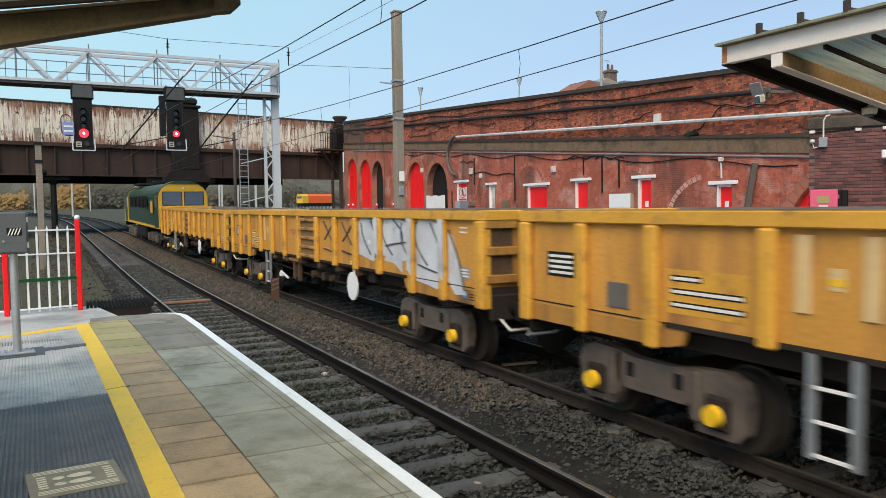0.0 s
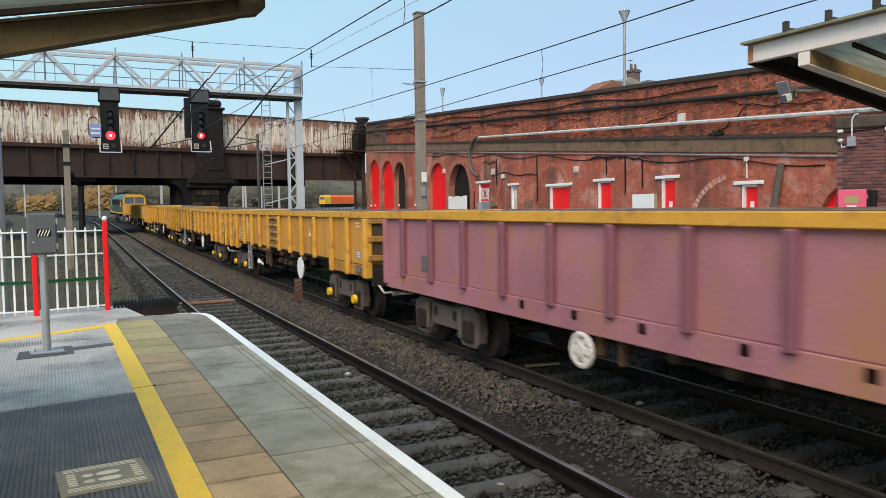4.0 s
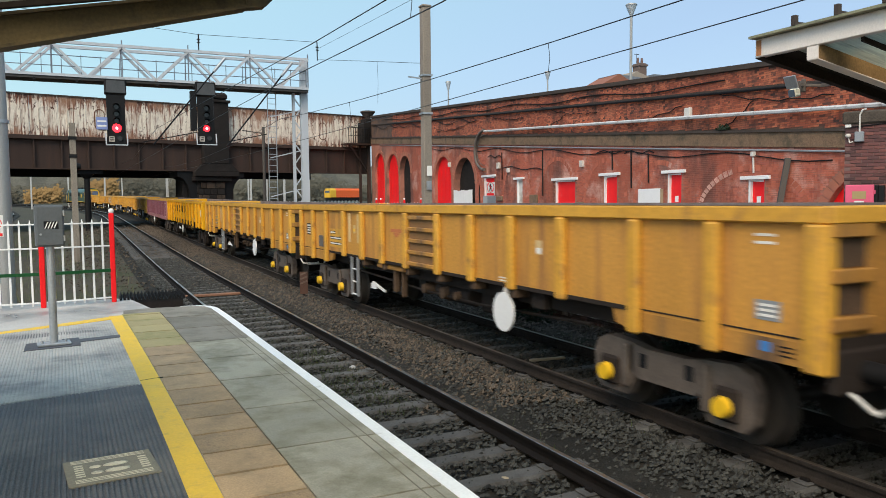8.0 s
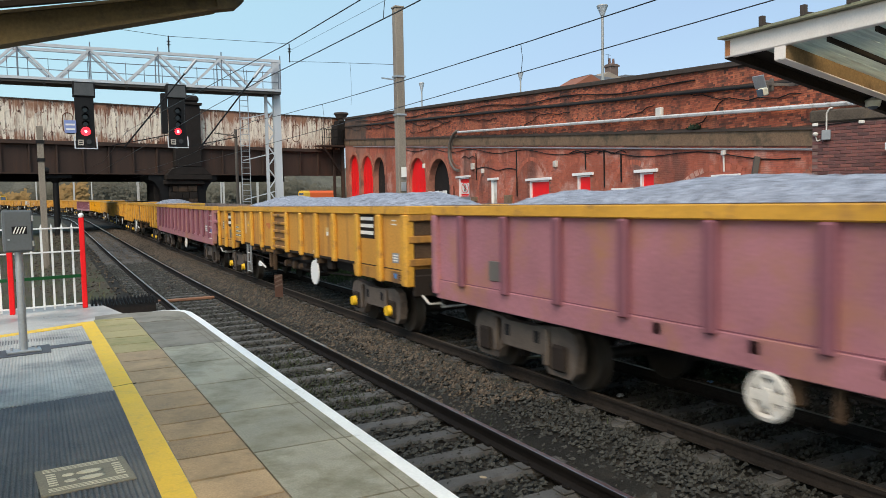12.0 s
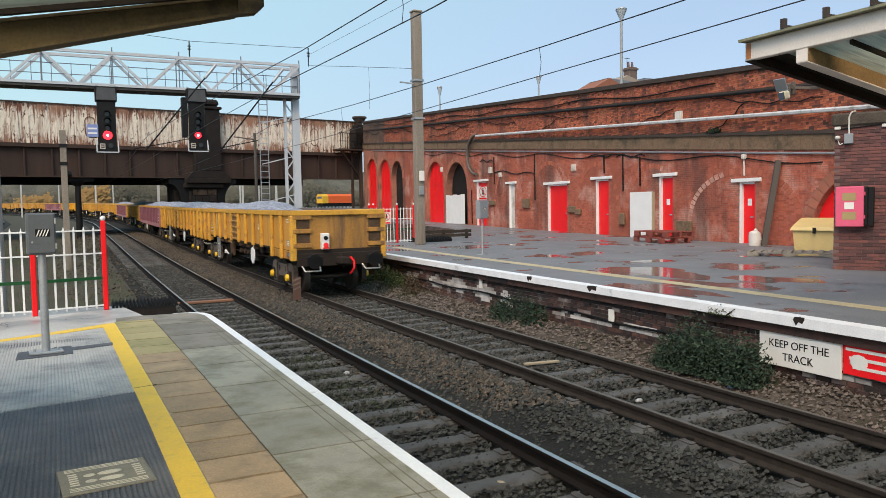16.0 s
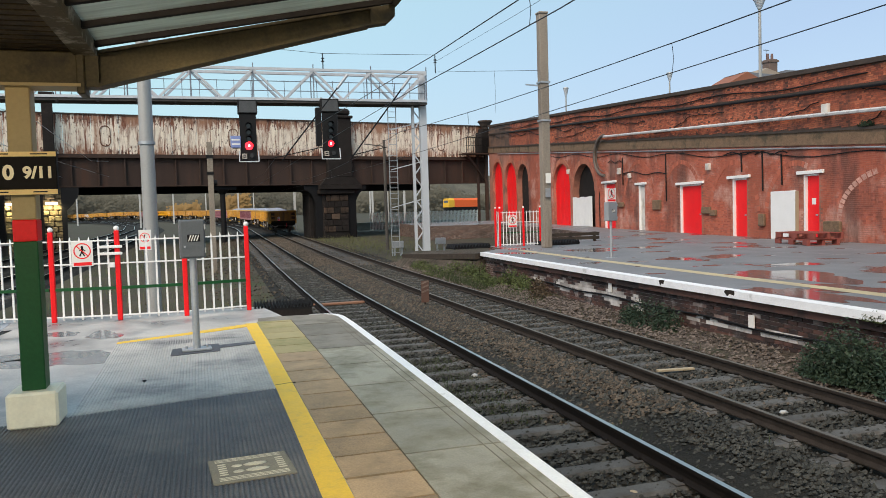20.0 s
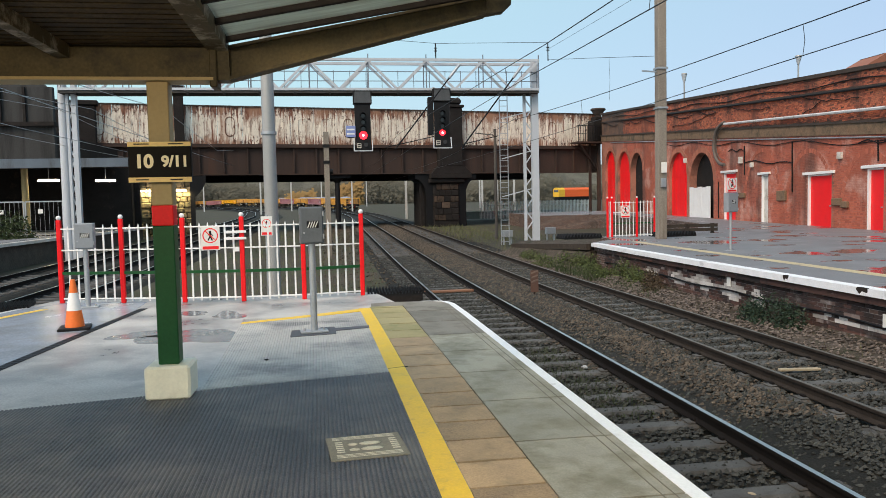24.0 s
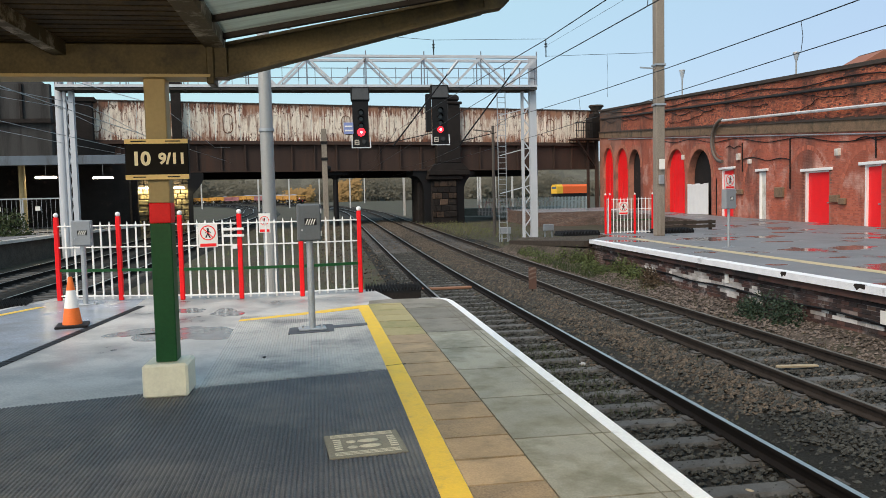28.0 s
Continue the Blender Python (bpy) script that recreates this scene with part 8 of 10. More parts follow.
def build_left_side():
    ss = [-14, 0, 12, 20, 26, 32, 40, 52, 70, 95, 120, 150, 190, 240, 300]
    for x0 in (-8.2, -11.6):
        tr = thing("railway_track", "railway track on the other side of the fence", "railway track", kind="structure")
        for side in (-0.7525, 0.7525):
            r = part("rail", strip(lambda s, a, u: place(s, x0, a + side, u), ss, RAIL_PROFILE), RAIL_SIDE, tr)
            part("rail_head", strip(lambda s, a, u: place(s, x0, a + side, u), ss, [(-0.026, 0.0005), (0.031, 0.0005), (0.028, 0.003), (-0.024, 0.003)]), RAIL_TOP, r, "polished running surface")
        bed = strip(lambda s, a, u: place(s, x0, a, u), ss, [(-1.6, -0.3), (-1.4, -0.2), (1.4, -0.2), (1.6, -0.3)])
        part("ballast", bed, BALLAST, tr)
        me = bpy.data.meshes["sleeper"]
        for k in range(36):
            p = place(8 + 0.7 * k, x0, 0, -0.16)
            part("sleeper", me, SLEEPER, tr, "", pose(p.x, p.y, p.z))
    p = thing("side_platform", "distant platform with a pale edge beyond the side tracks", "platform", kind="structure")
    part("platform_wall", Shape().box(-34, -14.65, 5, 62, -1.2, 0.05), SIDE_STONE, p, "dark stone platform face")
    part("platform_body", Shape().box(-34, -14.6, 5, 62, 0.05, 0.2), TARMAC, p)
    part("edge", Shape().box(-14.75, -14.45, 5, 62, 0.07, 0.215), WHITE_OLD, p)
    leaf_clump("bush", [(-17.2, 44.0, 0.2, 1.2, 1.2, 1.4), (-18.8, 44.0, 0.2, 1.3, 1.5, 1.9)], 0, 3500, 0.09, WEED, "straggling green bush on the side platform", 27)
    f = thing("mesh_fence", "grey mesh fence panels on the side platform", "fence")
    for k in range(5):
        fr = Shape().beam((-15.2 - 2.1 * k, 46, 0.2), (-15.2 - 2.1 * k, 46, 2.2), 0.07).beam((-15.2 - 2.1 * k, 46, 2.2), (-17.2 - 2.1 * k, 46, 2.2), 0.07).beam((-17.2 - 2.1 * k, 46, 0.2), (-17.2 - 2.1 * k, 46, 2.2), 0.07)
        for j in range(1, 8):
            fr.beam((-15.2 - 2.1 * k - 0.25 * j, 46, 0.2), (-15.2 - 2.1 * k - 0.25 * j, 46, 2.2), 0.014)
        pan = part("panel", fr, STEEL, f)
        if k < 2:
            part("notice", Shape().box(-16.52 - 2.1 * k, -16.26 - 2.1 * k, 45.93, 45.96, 1.52, 1.76), SIGN_WHITE, pan, "small white notice")
    o = thing("station_overbridge", "dark grey wide overbridge deck over the side platform", "bridge", kind="structure")
    part("deck_face", Shape().box(-60, -16.8, 50, 50.4, 4.9, 9.3), DARK_DECK, o)
    part("deck", Shape().box(-60, -16.8, 50.4, 64, 4.9, 6.5), SOOT, o)
    part("deck_edge", Shape().box(-60, -16.7, 49.7, 50.4, 6.9, 7.15), SOOT, o)
    part("upper_wall", Shape().prism([(-60, 9.3), (-19.0, 9.3), (-17.2, 9.3), (-19.0, 10.9), (-60, 12.5)], 50.5, 51, "y"), DARK_DECK, o)
    for k in range(14):
        part("fin", Shape().box(-18.5 - 1.4 * k, -18.35 - 1.4 * k, 49.85, 50.0, 7.15, 9.3), SOOT, o)
    part("soffit_beam", Shape().prism([(-60, 4.2), (-12.5, 4.35), (-12.5, 4.9), (-60, 4.9)], 49.9, 50.3, "y"), EDGE_STEEL, o, "bluish grey steel edge beam")
    part("back_wall", Shape().box(-60, -15.6, 63, 63.6, -1, 5), SOOT, o)
    for x in (-19.4, -26):
        part("column", Shape().tube((x, 52, 0.2), (x, 52, 4.9), 0.22, 0.2, 12), BUFF, o)
    for x, y in ((-18.3, 53), (-15.3, 55), (-24.5, 53)):
        # the tube is drawn thicker and longer to hold its glow
        solid("tube_lamp", Shape().box(x - 0.65, x + 0.65, y - 0.11, y + 0.11, 3.60, 3.74, 0.03), LAMP_GLOW, "lit tube lamp under the overbridge, enlarged for its glow", "lamp", group="tube lamps")
        ld = bpy.data.lights.new("tube_lamp_light", "AREA")
        ld.energy, ld.color, ld.shape, ld.size, ld.size_y = 45, (1.0, 0.82, 0.42), "RECTANGLE", 1.0, 0.2
        new("tube_lamp_light", ld).matrix_world = look((x, y - 0.2, 3.58), (x, y - 1.5, 0.2))
        solid("lamp_hanger", Shape().beam((x, y, 3.74), (x, y, 4.95), 0.03), STEEL, "thin hanger of a tube lamp", "lamp hanger", group="lamp hangers")
    for x in (-8.2, -11.6, -13.2):
        for z, nm in ((4.75, "contact_wire"), (6.0, "catenary_wire")):
            pts = [(x, 4 + 9 * k, z + rise(4 + 9 * k) + (0.5 * math.cos(math.pi * k / 2) if z > 5 else 0)) for k in range(14)]
            solid(nm, Shape().line(pts, 0.014, 5), STEEL, "thin overhead wire above the side tracks", "wire", group="overhead wires")
    m = thing("line_mast", "slender pale tubular mast beside the gantry end", "mast", pose(-13.42, 41.3, -1.0), "overhead line masts")
    part("shaft", Shape().tube((0, 0, 0), (0, 0, 9.2), 0.24, 0.2, 14), STEEL_WHITE, m)


def build_far_yard():
    rnd = random.Random(6)
    for k, (x, y, h) in enumerate(((-22, 120, 8), (-34, 150, 8.5), (-12, 135, 8), (-48, 190, 9), (4, 140, 8), (-2, 180, 9), (16, 130, 8), (24, 118, 7.5), (30, 150, 8), (20, 170, 9), (-60, 210, 9), (38, 135, 8), (10, 210, 9), (-18, 230, 9), (9.2, 92, 6.5), (21.5, 96, 6.5), (-28, 175, 8.5), (-40, 165, 8), (-8, 160, 8.5), (26, 105, 6.8))):
        t = thing("line_mast", "pale grey overhead line mast beyond the bridge", "mast", pose(x, y, rise(y) - 1), "distant line masts")
        part("shaft", Shape().box(-0.13, 0.13, -0.13, 0.13, 0, h), MAST_PALE, t)
        part("arm", Shape().beam((0, 0, h * 0.8), (-2.6, 0, h * 0.86), 0.08), MAST_PALE, t)
    t = thing("orange_locomotive", "orange locomotive standing beyond the bridge", "locomotive", pose(65.0, 200, 1.75, 0, 0, -70))
    hull = [(-1.3, 1.0), (1.3, 1.0), (1.3, 2.9), (0.8, 3.45), (-0.8, 3.45), (-1.3, 2.9)]
    part("body", Shape().prism(hull, -2.4, 6.4, "y"), ORANGE, t)
    cab = part("cab", Shape().prism([(x * 1.01, z) for x, z in hull], -4.4, -2.4, "y"), LOCO_YELLOW, t, "yellow cab end")
    part("windscreen", Shape().box(-1.0, 1.0, -4.44, -4.405, 2.25, 2.85), DARK_GLASS, cab)
    part("side_window", Shape().box(-1.335, -1.318, -4.0, -3.0, 2.1, 2.75), DARK_GLASS, cab)
    part("roof_band", Shape().box(-1.32, -1.302, -2.4, 6.4, 2.55, 2.75), WHITE_OLD, t)
    part("side_stripe", Shape().box(-1.33, -1.302, -2.4, 6.4, 1.1, 1.9), RED, t)
    for q in range(4):
        part("side_grille", Shape().box(-1.34, -1.331, -1.6 + 2.0 * q, -0.5 + 2.0 * q, 1.5, 2.4), PINK_SHADED, t)
    part("underframe", Shape().box(-1.1, 1.1, -4.2, 6.2, 0.05, 1.0), BLACK, t)
    f = thing("palisade_fence", "pale palisade fence beyond the bridge", "fence")
    pale = Shape().box(-0.035, 0.035, 0, 0.03, -0.9, 0.95).prism([(-0.035, 0.95), (0.035, 0.95), (0.0, 1.05)], 0, 0.03, "y").mesh("pale")
    pale.materials.append(WHITE)
    for k in range(78):
        part("pale", pale, WHITE, f, "", pose(16.4 + 0.165 * k, 82, rise(82)))
    for h in (-0.5, 0.5):
        part("rail", Shape().box(16.3, 29.3, 82.03, 82.07, rise(82) + h, rise(82) + h + 0.08), WHITE_OLD, f)
    for x, y, w, d, h in ((-62, 292, 12, 8, 3), (-110, 300, 16, 10, 4)):
        t = thing("far_building", "low pale building in the distance", "building", pose(x, y, rise(y) - 1.3), "distant buildings")
        part("wall", Shape().box(-w / 2, w / 2, 0, d, 0, h), CREAM_WALL, t)
        part("roof", Shape().prism([(-0.5, h), (d + 0.5, h), (d / 2, h + 2)], -w / 2 - 0.4, w / 2 + 0.4, "x"), ROOF_TILE, t)
        for k in range(int(w / 4)):
            part("window", Shape().box(-w / 2 + 1.2 + 4 * k, -w / 2 + 2.8 + 4 * k, -0.06, -0.01, h * 0.4, h * 0.7), DARK_GLASS, t)
    t = thing("distant_signal", "distant red signal on a post", "railway signal", pose(-22.5, 128, rise(128) - 1))
    part("post", Shape().box(-0.1, 0.1, -0.1, 0.1, 0, 3.5), BLACK, t)
    part("head", Shape().box(-0.3, 0.3, -0.2, 0.1, 2.6, 4.0), BLACK, t)
    part("lens", Shape().tube((0, -0.21, 3.0), (0, -0.25, 3.0), 0.16, n=10), RED_GLOW, t)
    for x, y in ((29, 105),):
        solid("yard_lamp", Shape().ball((x, y, 4.6), 0.25, n=8), LAMP_GLOW, "lit yard lamp beyond the bridge", "lamp")
        solid("yard_lamp_post", Shape().tube((x, y, -1), (x, y, 4.4), 0.08), MAST_GREY, "slim yard lamp post beyond the bridge", "lamp post")
    ct = solid("cable_trough", Shape().box(0, 14, 0, 0.5, 0, 0.9, 0.05), STEEL_GREEN, "low grey-green trough wall with graffiti beyond the pier", "wall", pose(13.5, 84, rise(84) - 1, 0, 0, 8))
    for x, y in ((10.2, 43), (13.4, 45)):
        t = thing("lineside_cabinet", "small pale lineside cabinet on posts", "cabinet", pose(x, y, rise(y) - 1.1), "lineside cabinets")
        part("case", Shape().box(-0.3, 0.3, -0.2, 0.2, 0.45, 0.85, 0.02), GREY_BOX, t)
        for sx in (-0.22, 0.22):
            part("leg", Shape().box(sx - 0.05, sx + 0.05, -0.05, 0.05, 0, 0.45), STEEL, t)


DULL_BOARD = mat("faded_brown_marker_board", (0.10, 0.05, 0.035), 0.7, vary=0.3)
WEED = mat("green_weed_blade", (0.042, 0.058, 0.024), 0.75, spec=0.2, vary=0.6, scale=3, fine=20, random_amount=0.8, island=True)
OLD_STRIPE = mat("weathered_stripe_paint", (0.17, 0.12, 0.095), 0.8, vary=0.4)
SCRUB = mat("yellow_green_scrub_leaf", (0.075, 0.095, 0.035), 0.75, spec=0.2, vary=0.6, scale=3, fine=20, random_amount=0.8, island=True)
SCRUB_DRY = mat("brown_scrub_leaf", (0.075, 0.055, 0.035), 0.8, spec=0.2, vary=0.6, scale=3, fine=20, random_amount=0.8, island=True)
OLD_TIMBER = mat("blackened_timber", (0.05, 0.04, 0.032), 0.85, spec=0.2, vary=0.5, scale=4)
SIDE_STONE = mat("dark_platform_stone", (0.075, 0.068, 0.058), 0.9, spec=0.2, vary=0.5, scale=2, fine=12, bump=0.6)
LANTERN = mat("grey_lantern_glass", (0.45, 0.5, 0.55), 0.3, vary=0.05)
CREAM_WALL = mat("pale_render_wall", (0.30, 0.25, 0.20), 0.8, vary=0.1)
ROOF_TILE = mat("grey_brown_roof_tile", (0.14, 0.10, 0.085), 0.8, vary=0.15)
SLATE = mat("grey_blue_slate", (0.16, 0.18, 0.21), 0.6, vary=0.2)
ROOF_RED = mat("red_roof_tile", (0.26, 0.10, 0.06), 0.8, vary=0.15)
PALE_WOOD = mat("pale_wood", (0.34, 0.28, 0.19), 0.75, vary=0.15)
BAULK = mat("orange_brown_timber", (0.22, 0.11, 0.065), 0.8, vary=0.2)
LITTER_GREY = mat("dull_pale_litter", (0.36, 0.37, 0.37), 0.6, vary=0.4, scale=12)
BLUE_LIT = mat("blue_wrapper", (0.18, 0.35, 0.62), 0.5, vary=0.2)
DARK_DECK = mat("dark_grey_deck_plate", (0.05, 0.05, 0.05), 0.85, spec=0.2, vary=0.4, scale=1.0, stain=(0.02, 0.02, 0.02), stain_at=0.55, streak=True)
MAST_PALE = mat("pale_far_mast", (0.45, 0.45, 0.44), 0.6, vary=0.1)
STEEL_GREEN = mat("grey_green_trough", (0.20, 0.24, 0.22), 0.7, vary=0.2)

build_far_things()
build_trackside()
build_platform_end()
build_left_side()
build_far_yard()


# ---- the freight train ----
PITCH = 17.2
BODY = 16.1
HALF = 1.37
WHEEL_R = 0.42
RIBS = (0.08, 1.2, 2.33, 3.72, 4.94, 6.14, 7.36, 8.74, 9.96, 11.16, 12.38, 13.77, 14.90, 16.02)


def wheelset_mesh():
    w = Shape()
    w.tube((-0.95, 0, 0), (0.95, 0, 0), 0.08, n=10)
    for s in (-1, 1):
        w.tube((s * 0.68, 0, 0), (s * 0.82, 0, 0), WHEEL_R, WHEEL_R - 0.01, 28)
        w.tube((s * 0.65, 0, 0), (s * 0.68, 0, 0), WHEEL_R + 0.03, WHEEL_R + 0.02, 28)
        for k in range(4):
            a = k * math.pi / 2
            w.tube((s * 0.825, 0.24 * math.cos(a), 0.24 * math.sin(a)), (s * 0.832, 0.24 * math.cos(a), 0.24 * math.sin(a)), 0.03, n=6)
    me = w.mesh("wheelset")
    me.materials.append(WHEEL)
    return me


WHEELSET = wheelset_mesh()


def bogie(parent, y, caps=True, paint=None):
    paint = paint or BOGIE
    b = part("bogie", Shape().box(-0.95, 0.95, -0.22, 0.22, 0.42, 0.72, 0.03), GRIME, parent, "", pose(0, y, 0))
    for s in (-1, 1):
        f = Shape()
        xa, xb = (s * 0.98, s * 1.12)
        for q in (-1, 1):
            f.prism([(q * 0.52, 0.36), (q * 0.62, 0.20), (q * 1.10, 0.20), (q * 1.20, 0.30), (q * 1.24, 0.62), (q * 1.16, 0.78), (q * 0.98, 0.85), (q * 0.52, 0.82)][:: q], xa, xb, "x")
        f.prism([(-0.56, 0.50), (-0.45, 0.42), (0.45, 0.42), (0.56, 0.50), (0.56, 0.82), (0.3, 0.78), (-0.3, 0.78), (-0.56, 0.82)], xa, xb, "x")
        side = part("side_frame", f, paint, b, "dusty cast bogie side frame")
        for q in (-1, 1):
            part("spring_pocket", Shape().box(s * 1.12, s * 1.18, q * 0.62 - 0.05, q * 0.62 + 0.05, 0.30, 0.80, 0.02), paint, side)
            part("axlebox", Shape().box(s * 1.12, s * 1.19, q * 0.9 - 0.15, q * 0.9 + 0.15, 0.28, 0.62, 0.03), GRIME, side)
            if caps:
                part("axle_cap", Shape().tube((s * 1.19, q * 0.9, 0.43), (s * 1.27, q * 0.9, 0.43), 0.108, 0.095, 14), CAP, side, "yellow axle end cap")
            # thin black plate stands for the shade in a frame hole
            part("frame_hole", Shape().box(s * 1.121, s * 1.126, q * 0.36 - 0.06, q * 0.36 + 0.06, 0.56, 0.72), BLACK, side)
            part("brake_block", Shape().box(s * 0.70, s * 0.85, q * 0.42 - 0.05, q * 0.42 + 0.05, 0.2, 0.6, 0.02), GRIME, side)
    for q in (-0.9, 0.9):
        part("wheelset", WHEELSET, WHEEL, b, "", pose(0, q, WHEEL_R))
    return b


def buffers(w, y, s, material):
    for x in (-0.88, 0.88):
        part("buffer", Shape().tube((x, y, 1.0), (x, y + s * 0.42, 1.0), 0.10, 0.08, 12).tube((x, y + s * 0.42, 1.0), (x, y + s * 0.5, 1.0), 0.20, 0.20, 14).box(x - 0.24, x + 0.24, y + s * 0.44, y + s * 0.5, 0.86, 1.14, 0.03), BLACK, w)
        part("hand_bar", Shape().line([(x - 0.25, y + s * 0.1, 0.85), (x - 0.22, y + s * 0.3, 0.72), (x + 0.22, y + s * 0.3, 0.72), (x + 0.25, y + s * 0.1, 0.85)], 0.02), WHITE_OLD, w)
    part("coupler", Shape().box(-0.14, 0.14, y, y + s * 0.5, 0.88, 1.08, 0.03).tube((0, y, 1.2), (0, y + s * 0.35, 0.8), 0.03), GRIME, w)
    part("buffer_beam", Shape().box(-1.25, 1.25, y - 0.06, y + 0.06, 0.82, 1.2, 0.02), material, w)


def heap(seed, y0, y1, top):
    rnd = np.random.default_rng(seed)
    nx, ny = 18, 110
    sh = Shape()
    ph = rnd.random(8) * 6.28
    vs = []
    for j in range(ny):
        y = y0 + (y1 - y0) * j / (ny - 1)
        for i in range(nx):
            x = -1.22 + 2.44 * i / (nx - 1)
            e = max(0.0, 1 - (x / 1.22) ** 2)
            ends = min(1.0, (y - y0) / 1.6, (y1 - y) / 1.6)
            h = top * (0.86 + 0.10 * math.sin(y * 0.8 + ph[0]) + 0.06 * math.sin(y * 1.9 + ph[1])) * e ** 0.7 * max(0, ends) ** 0.8
            vs.append((x, y, 2.20 + h + 0.035 * rnd.random()))
    return sh.add(vs, [(j * nx + i, j * nx + i + 1, (j + 1) * nx + i + 1, (j + 1) * nx + i) for j in range(ny - 1) for i in range(nx - 1)])


def plain_bars(parent, material, x, ya, yb, za, zb, rows, s=-1):
    for k in range(rows):
        z = za + (zb - za) * (k + 0.25) / rows
        part("stencil_bar", Shape().box(x, x + s * 0.004, ya, yb, z, z + (zb - za) * 0.5 / rows), material, parent)


def build_wagon(kind):
    """Open bogie wagon; its front end is at +BODY/2 in y and rail level is z = 0."""
    look_up = {"ochre": (OCHRE, OCHRE_RIB, "weathered ochre yellow bogie box wagon with vertical ribs"), "bright": (BRIGHT, BRIGHT, "clean bright yellow bogie box wagon with dark letters"),
               "pink": (PINK, PINK, "faded maroon bogie box wagon with a yellow top rail")}
    paint, rib_paint, label = look_up[kind]
    w = thing("freight_wagon", label, "freight wagon", group="wagons of the freight train")
    F = BODY / 2
    zt, zm, ze = 2.40, 1.23, 1.02
    drop = 2.47 if kind != "pink" else 0.0
    if kind == "pink":
        zm = 1.20
    for s in (-1, 1):
        a, b = s * (HALF - 0.05), s * (HALF - 0.11)
        sd = Shape().box(a, b, -F, F, zm, zt - 0.14)
        side = part("side_wall", sd, paint, w)
        if drop:
            for e in (-1, 1):
                low = Shape().prism([(e * F, zm), (e * (F - drop - 0.28), zm), (e * (F - drop - 0.22), zm - 0.16), (e * (F - drop), ze), (e * F, ze)], a, b, "x")
                part("lower_side", low, OCHRE_GRIMY_SHADED if kind == "ochre" else paint, side, "grimy lower side plate")
        part("top_rail", Shape().box(s * (HALF + 0.02), s * (HALF - 0.14), -F, F, zt - 0.15, zt, 0.015), OCHRE_RIB if kind == "pink" else rib_paint, w, "yellow top rail")
        lining = Shape().box(s * (HALF - 0.112), s * (HALF - 0.118), -F + 0.08, F - 0.08, zm, zt - 0.152)
        lining.box(s * (HALF - 0.142), s * (HALF - 0.148), -F + 0.01, F - 0.01, zt - 0.15, zt + 0.006)
        lining.box(s * (HALF + 0.012), s * (HALF - 0.1415), -F + 0.01, F - 0.01, zt + 0.001, zt + 0.006)
        part("dusty_lining", lining, WAGON_DUST, w, "grey dust on the rail and inner side")
        ribs = [F - r for r in RIBS] if kind != "pink" else [1.195 * k for k in range(-6, 7)]
        for r in ribs:
            end = abs(r) > F - drop - 0.3 if drop else False
            z0 = ze - 0.02 if end else (zm - 0.02 if kind != "bright" else zm - 0.2)
            wd = 0.085 if kind == "ochre" else 0.07
            # maroon ribs get a darker tone, their shaded face put into the colour
            part("rib", Shape().box(s * (HALF - 0.05), s * (HALF + 0.045), r - wd, r + wd, z0, zt - 0.152, 0.02), rib_paint if kind != "pink" else PINK_SHADED, side)
        if kind == "pink":
            part("sole_bar", Shape().box(s * (HALF - 0.06), s * (HALF - 0.02), -F, F, 0.93, 1.22, 0.01), PINK, side)
            for q in range(5):
                part("rung", Shape().box(s * (HALF + 0.035), s * (HALF + 0.055), -F + 0.02, -F + 0.52, 1.18 + 0.22 * q, 1.20 + 0.22 * q), WHITE_OLD, side, "white climbing rung")
            plate = part("data_panel", Shape().box(s * (HALF - 0.05), s * (HALF - 0.046), -F + 1.40, -F + 1.86, 1.40, 1.66), GREY_BOX, side)
            plain_bars(plate, SIGN_WHITE, s * (HALF - 0.046), -F + 1.43, -F + 1.83, 1.42, 1.64, 3, s)
            part("blue_tag", Shape().box(s * (HALF - 0.05), s * (HALF - 0.046), -F + 0.62, -F + 0.78, 1.40, 1.54), BLUE_TAG, side)
            part("seam", Shape().box(s * (HALF - 0.05), s * (HALF - 0.035), -F, F, 1.222, 1.236), PINK_SHADED, side)
        else:
            part("sill_strip", Shape().box(s * (HALF - 0.05), s * (HALF - 0.035), -F + drop, F - drop, zm, zm + 0.05), GRIME, side)
            for q in (-1, 1):
                part("seam", Shape().box(s * (HALF - 0.05), s * (HALF - 0.043), q * (F - drop), q * F, zm + 0.03, zm + 0.045), GRIME, side)
        if kind == "ochre":
            # panel stands proud; a recess's shade is put into panel and bar colours
            pn = part("louvre_panel", Shape().box(s * (HALF - 0.05), s * (HALF - 0.02), F - 8.60, F - 7.50, zm + 0.03, zt - 0.2), LOUVRE, side, "dark panel with bars, coloured as a shaded recess")
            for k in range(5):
                part("panel_bar", Shape().box(s * (HALF - 0.02), s * (HALF + 0.03), F - 8.60, F - 7.50, zm + 0.06 + 0.21 * k, zm + 0.13 + 0.21 * k, 0.01), OCHRE_GRIMY_SHADED, pn)
        if kind == "bright":
            for k in range(7):
                yy = F - 1.75 - 1.18 * k
                ring = Shape()
                pts = [(yy + 0.14 * math.cos(a), 1.88 + 0.19 * math.sin(a)) for a in [2 * math.pi * q / 20 for q in range(21)]]
                keep = range(20) if k % 2 else range(2, 18)
                for q in keep:
                    (ya, za), (yb, zb) = pts[q], pts[q + 1]
                    ring.beam((s * (HALF - 0.048), ya, za), (s * (HALF - 0.048), yb, zb), 0.075, 0.012)
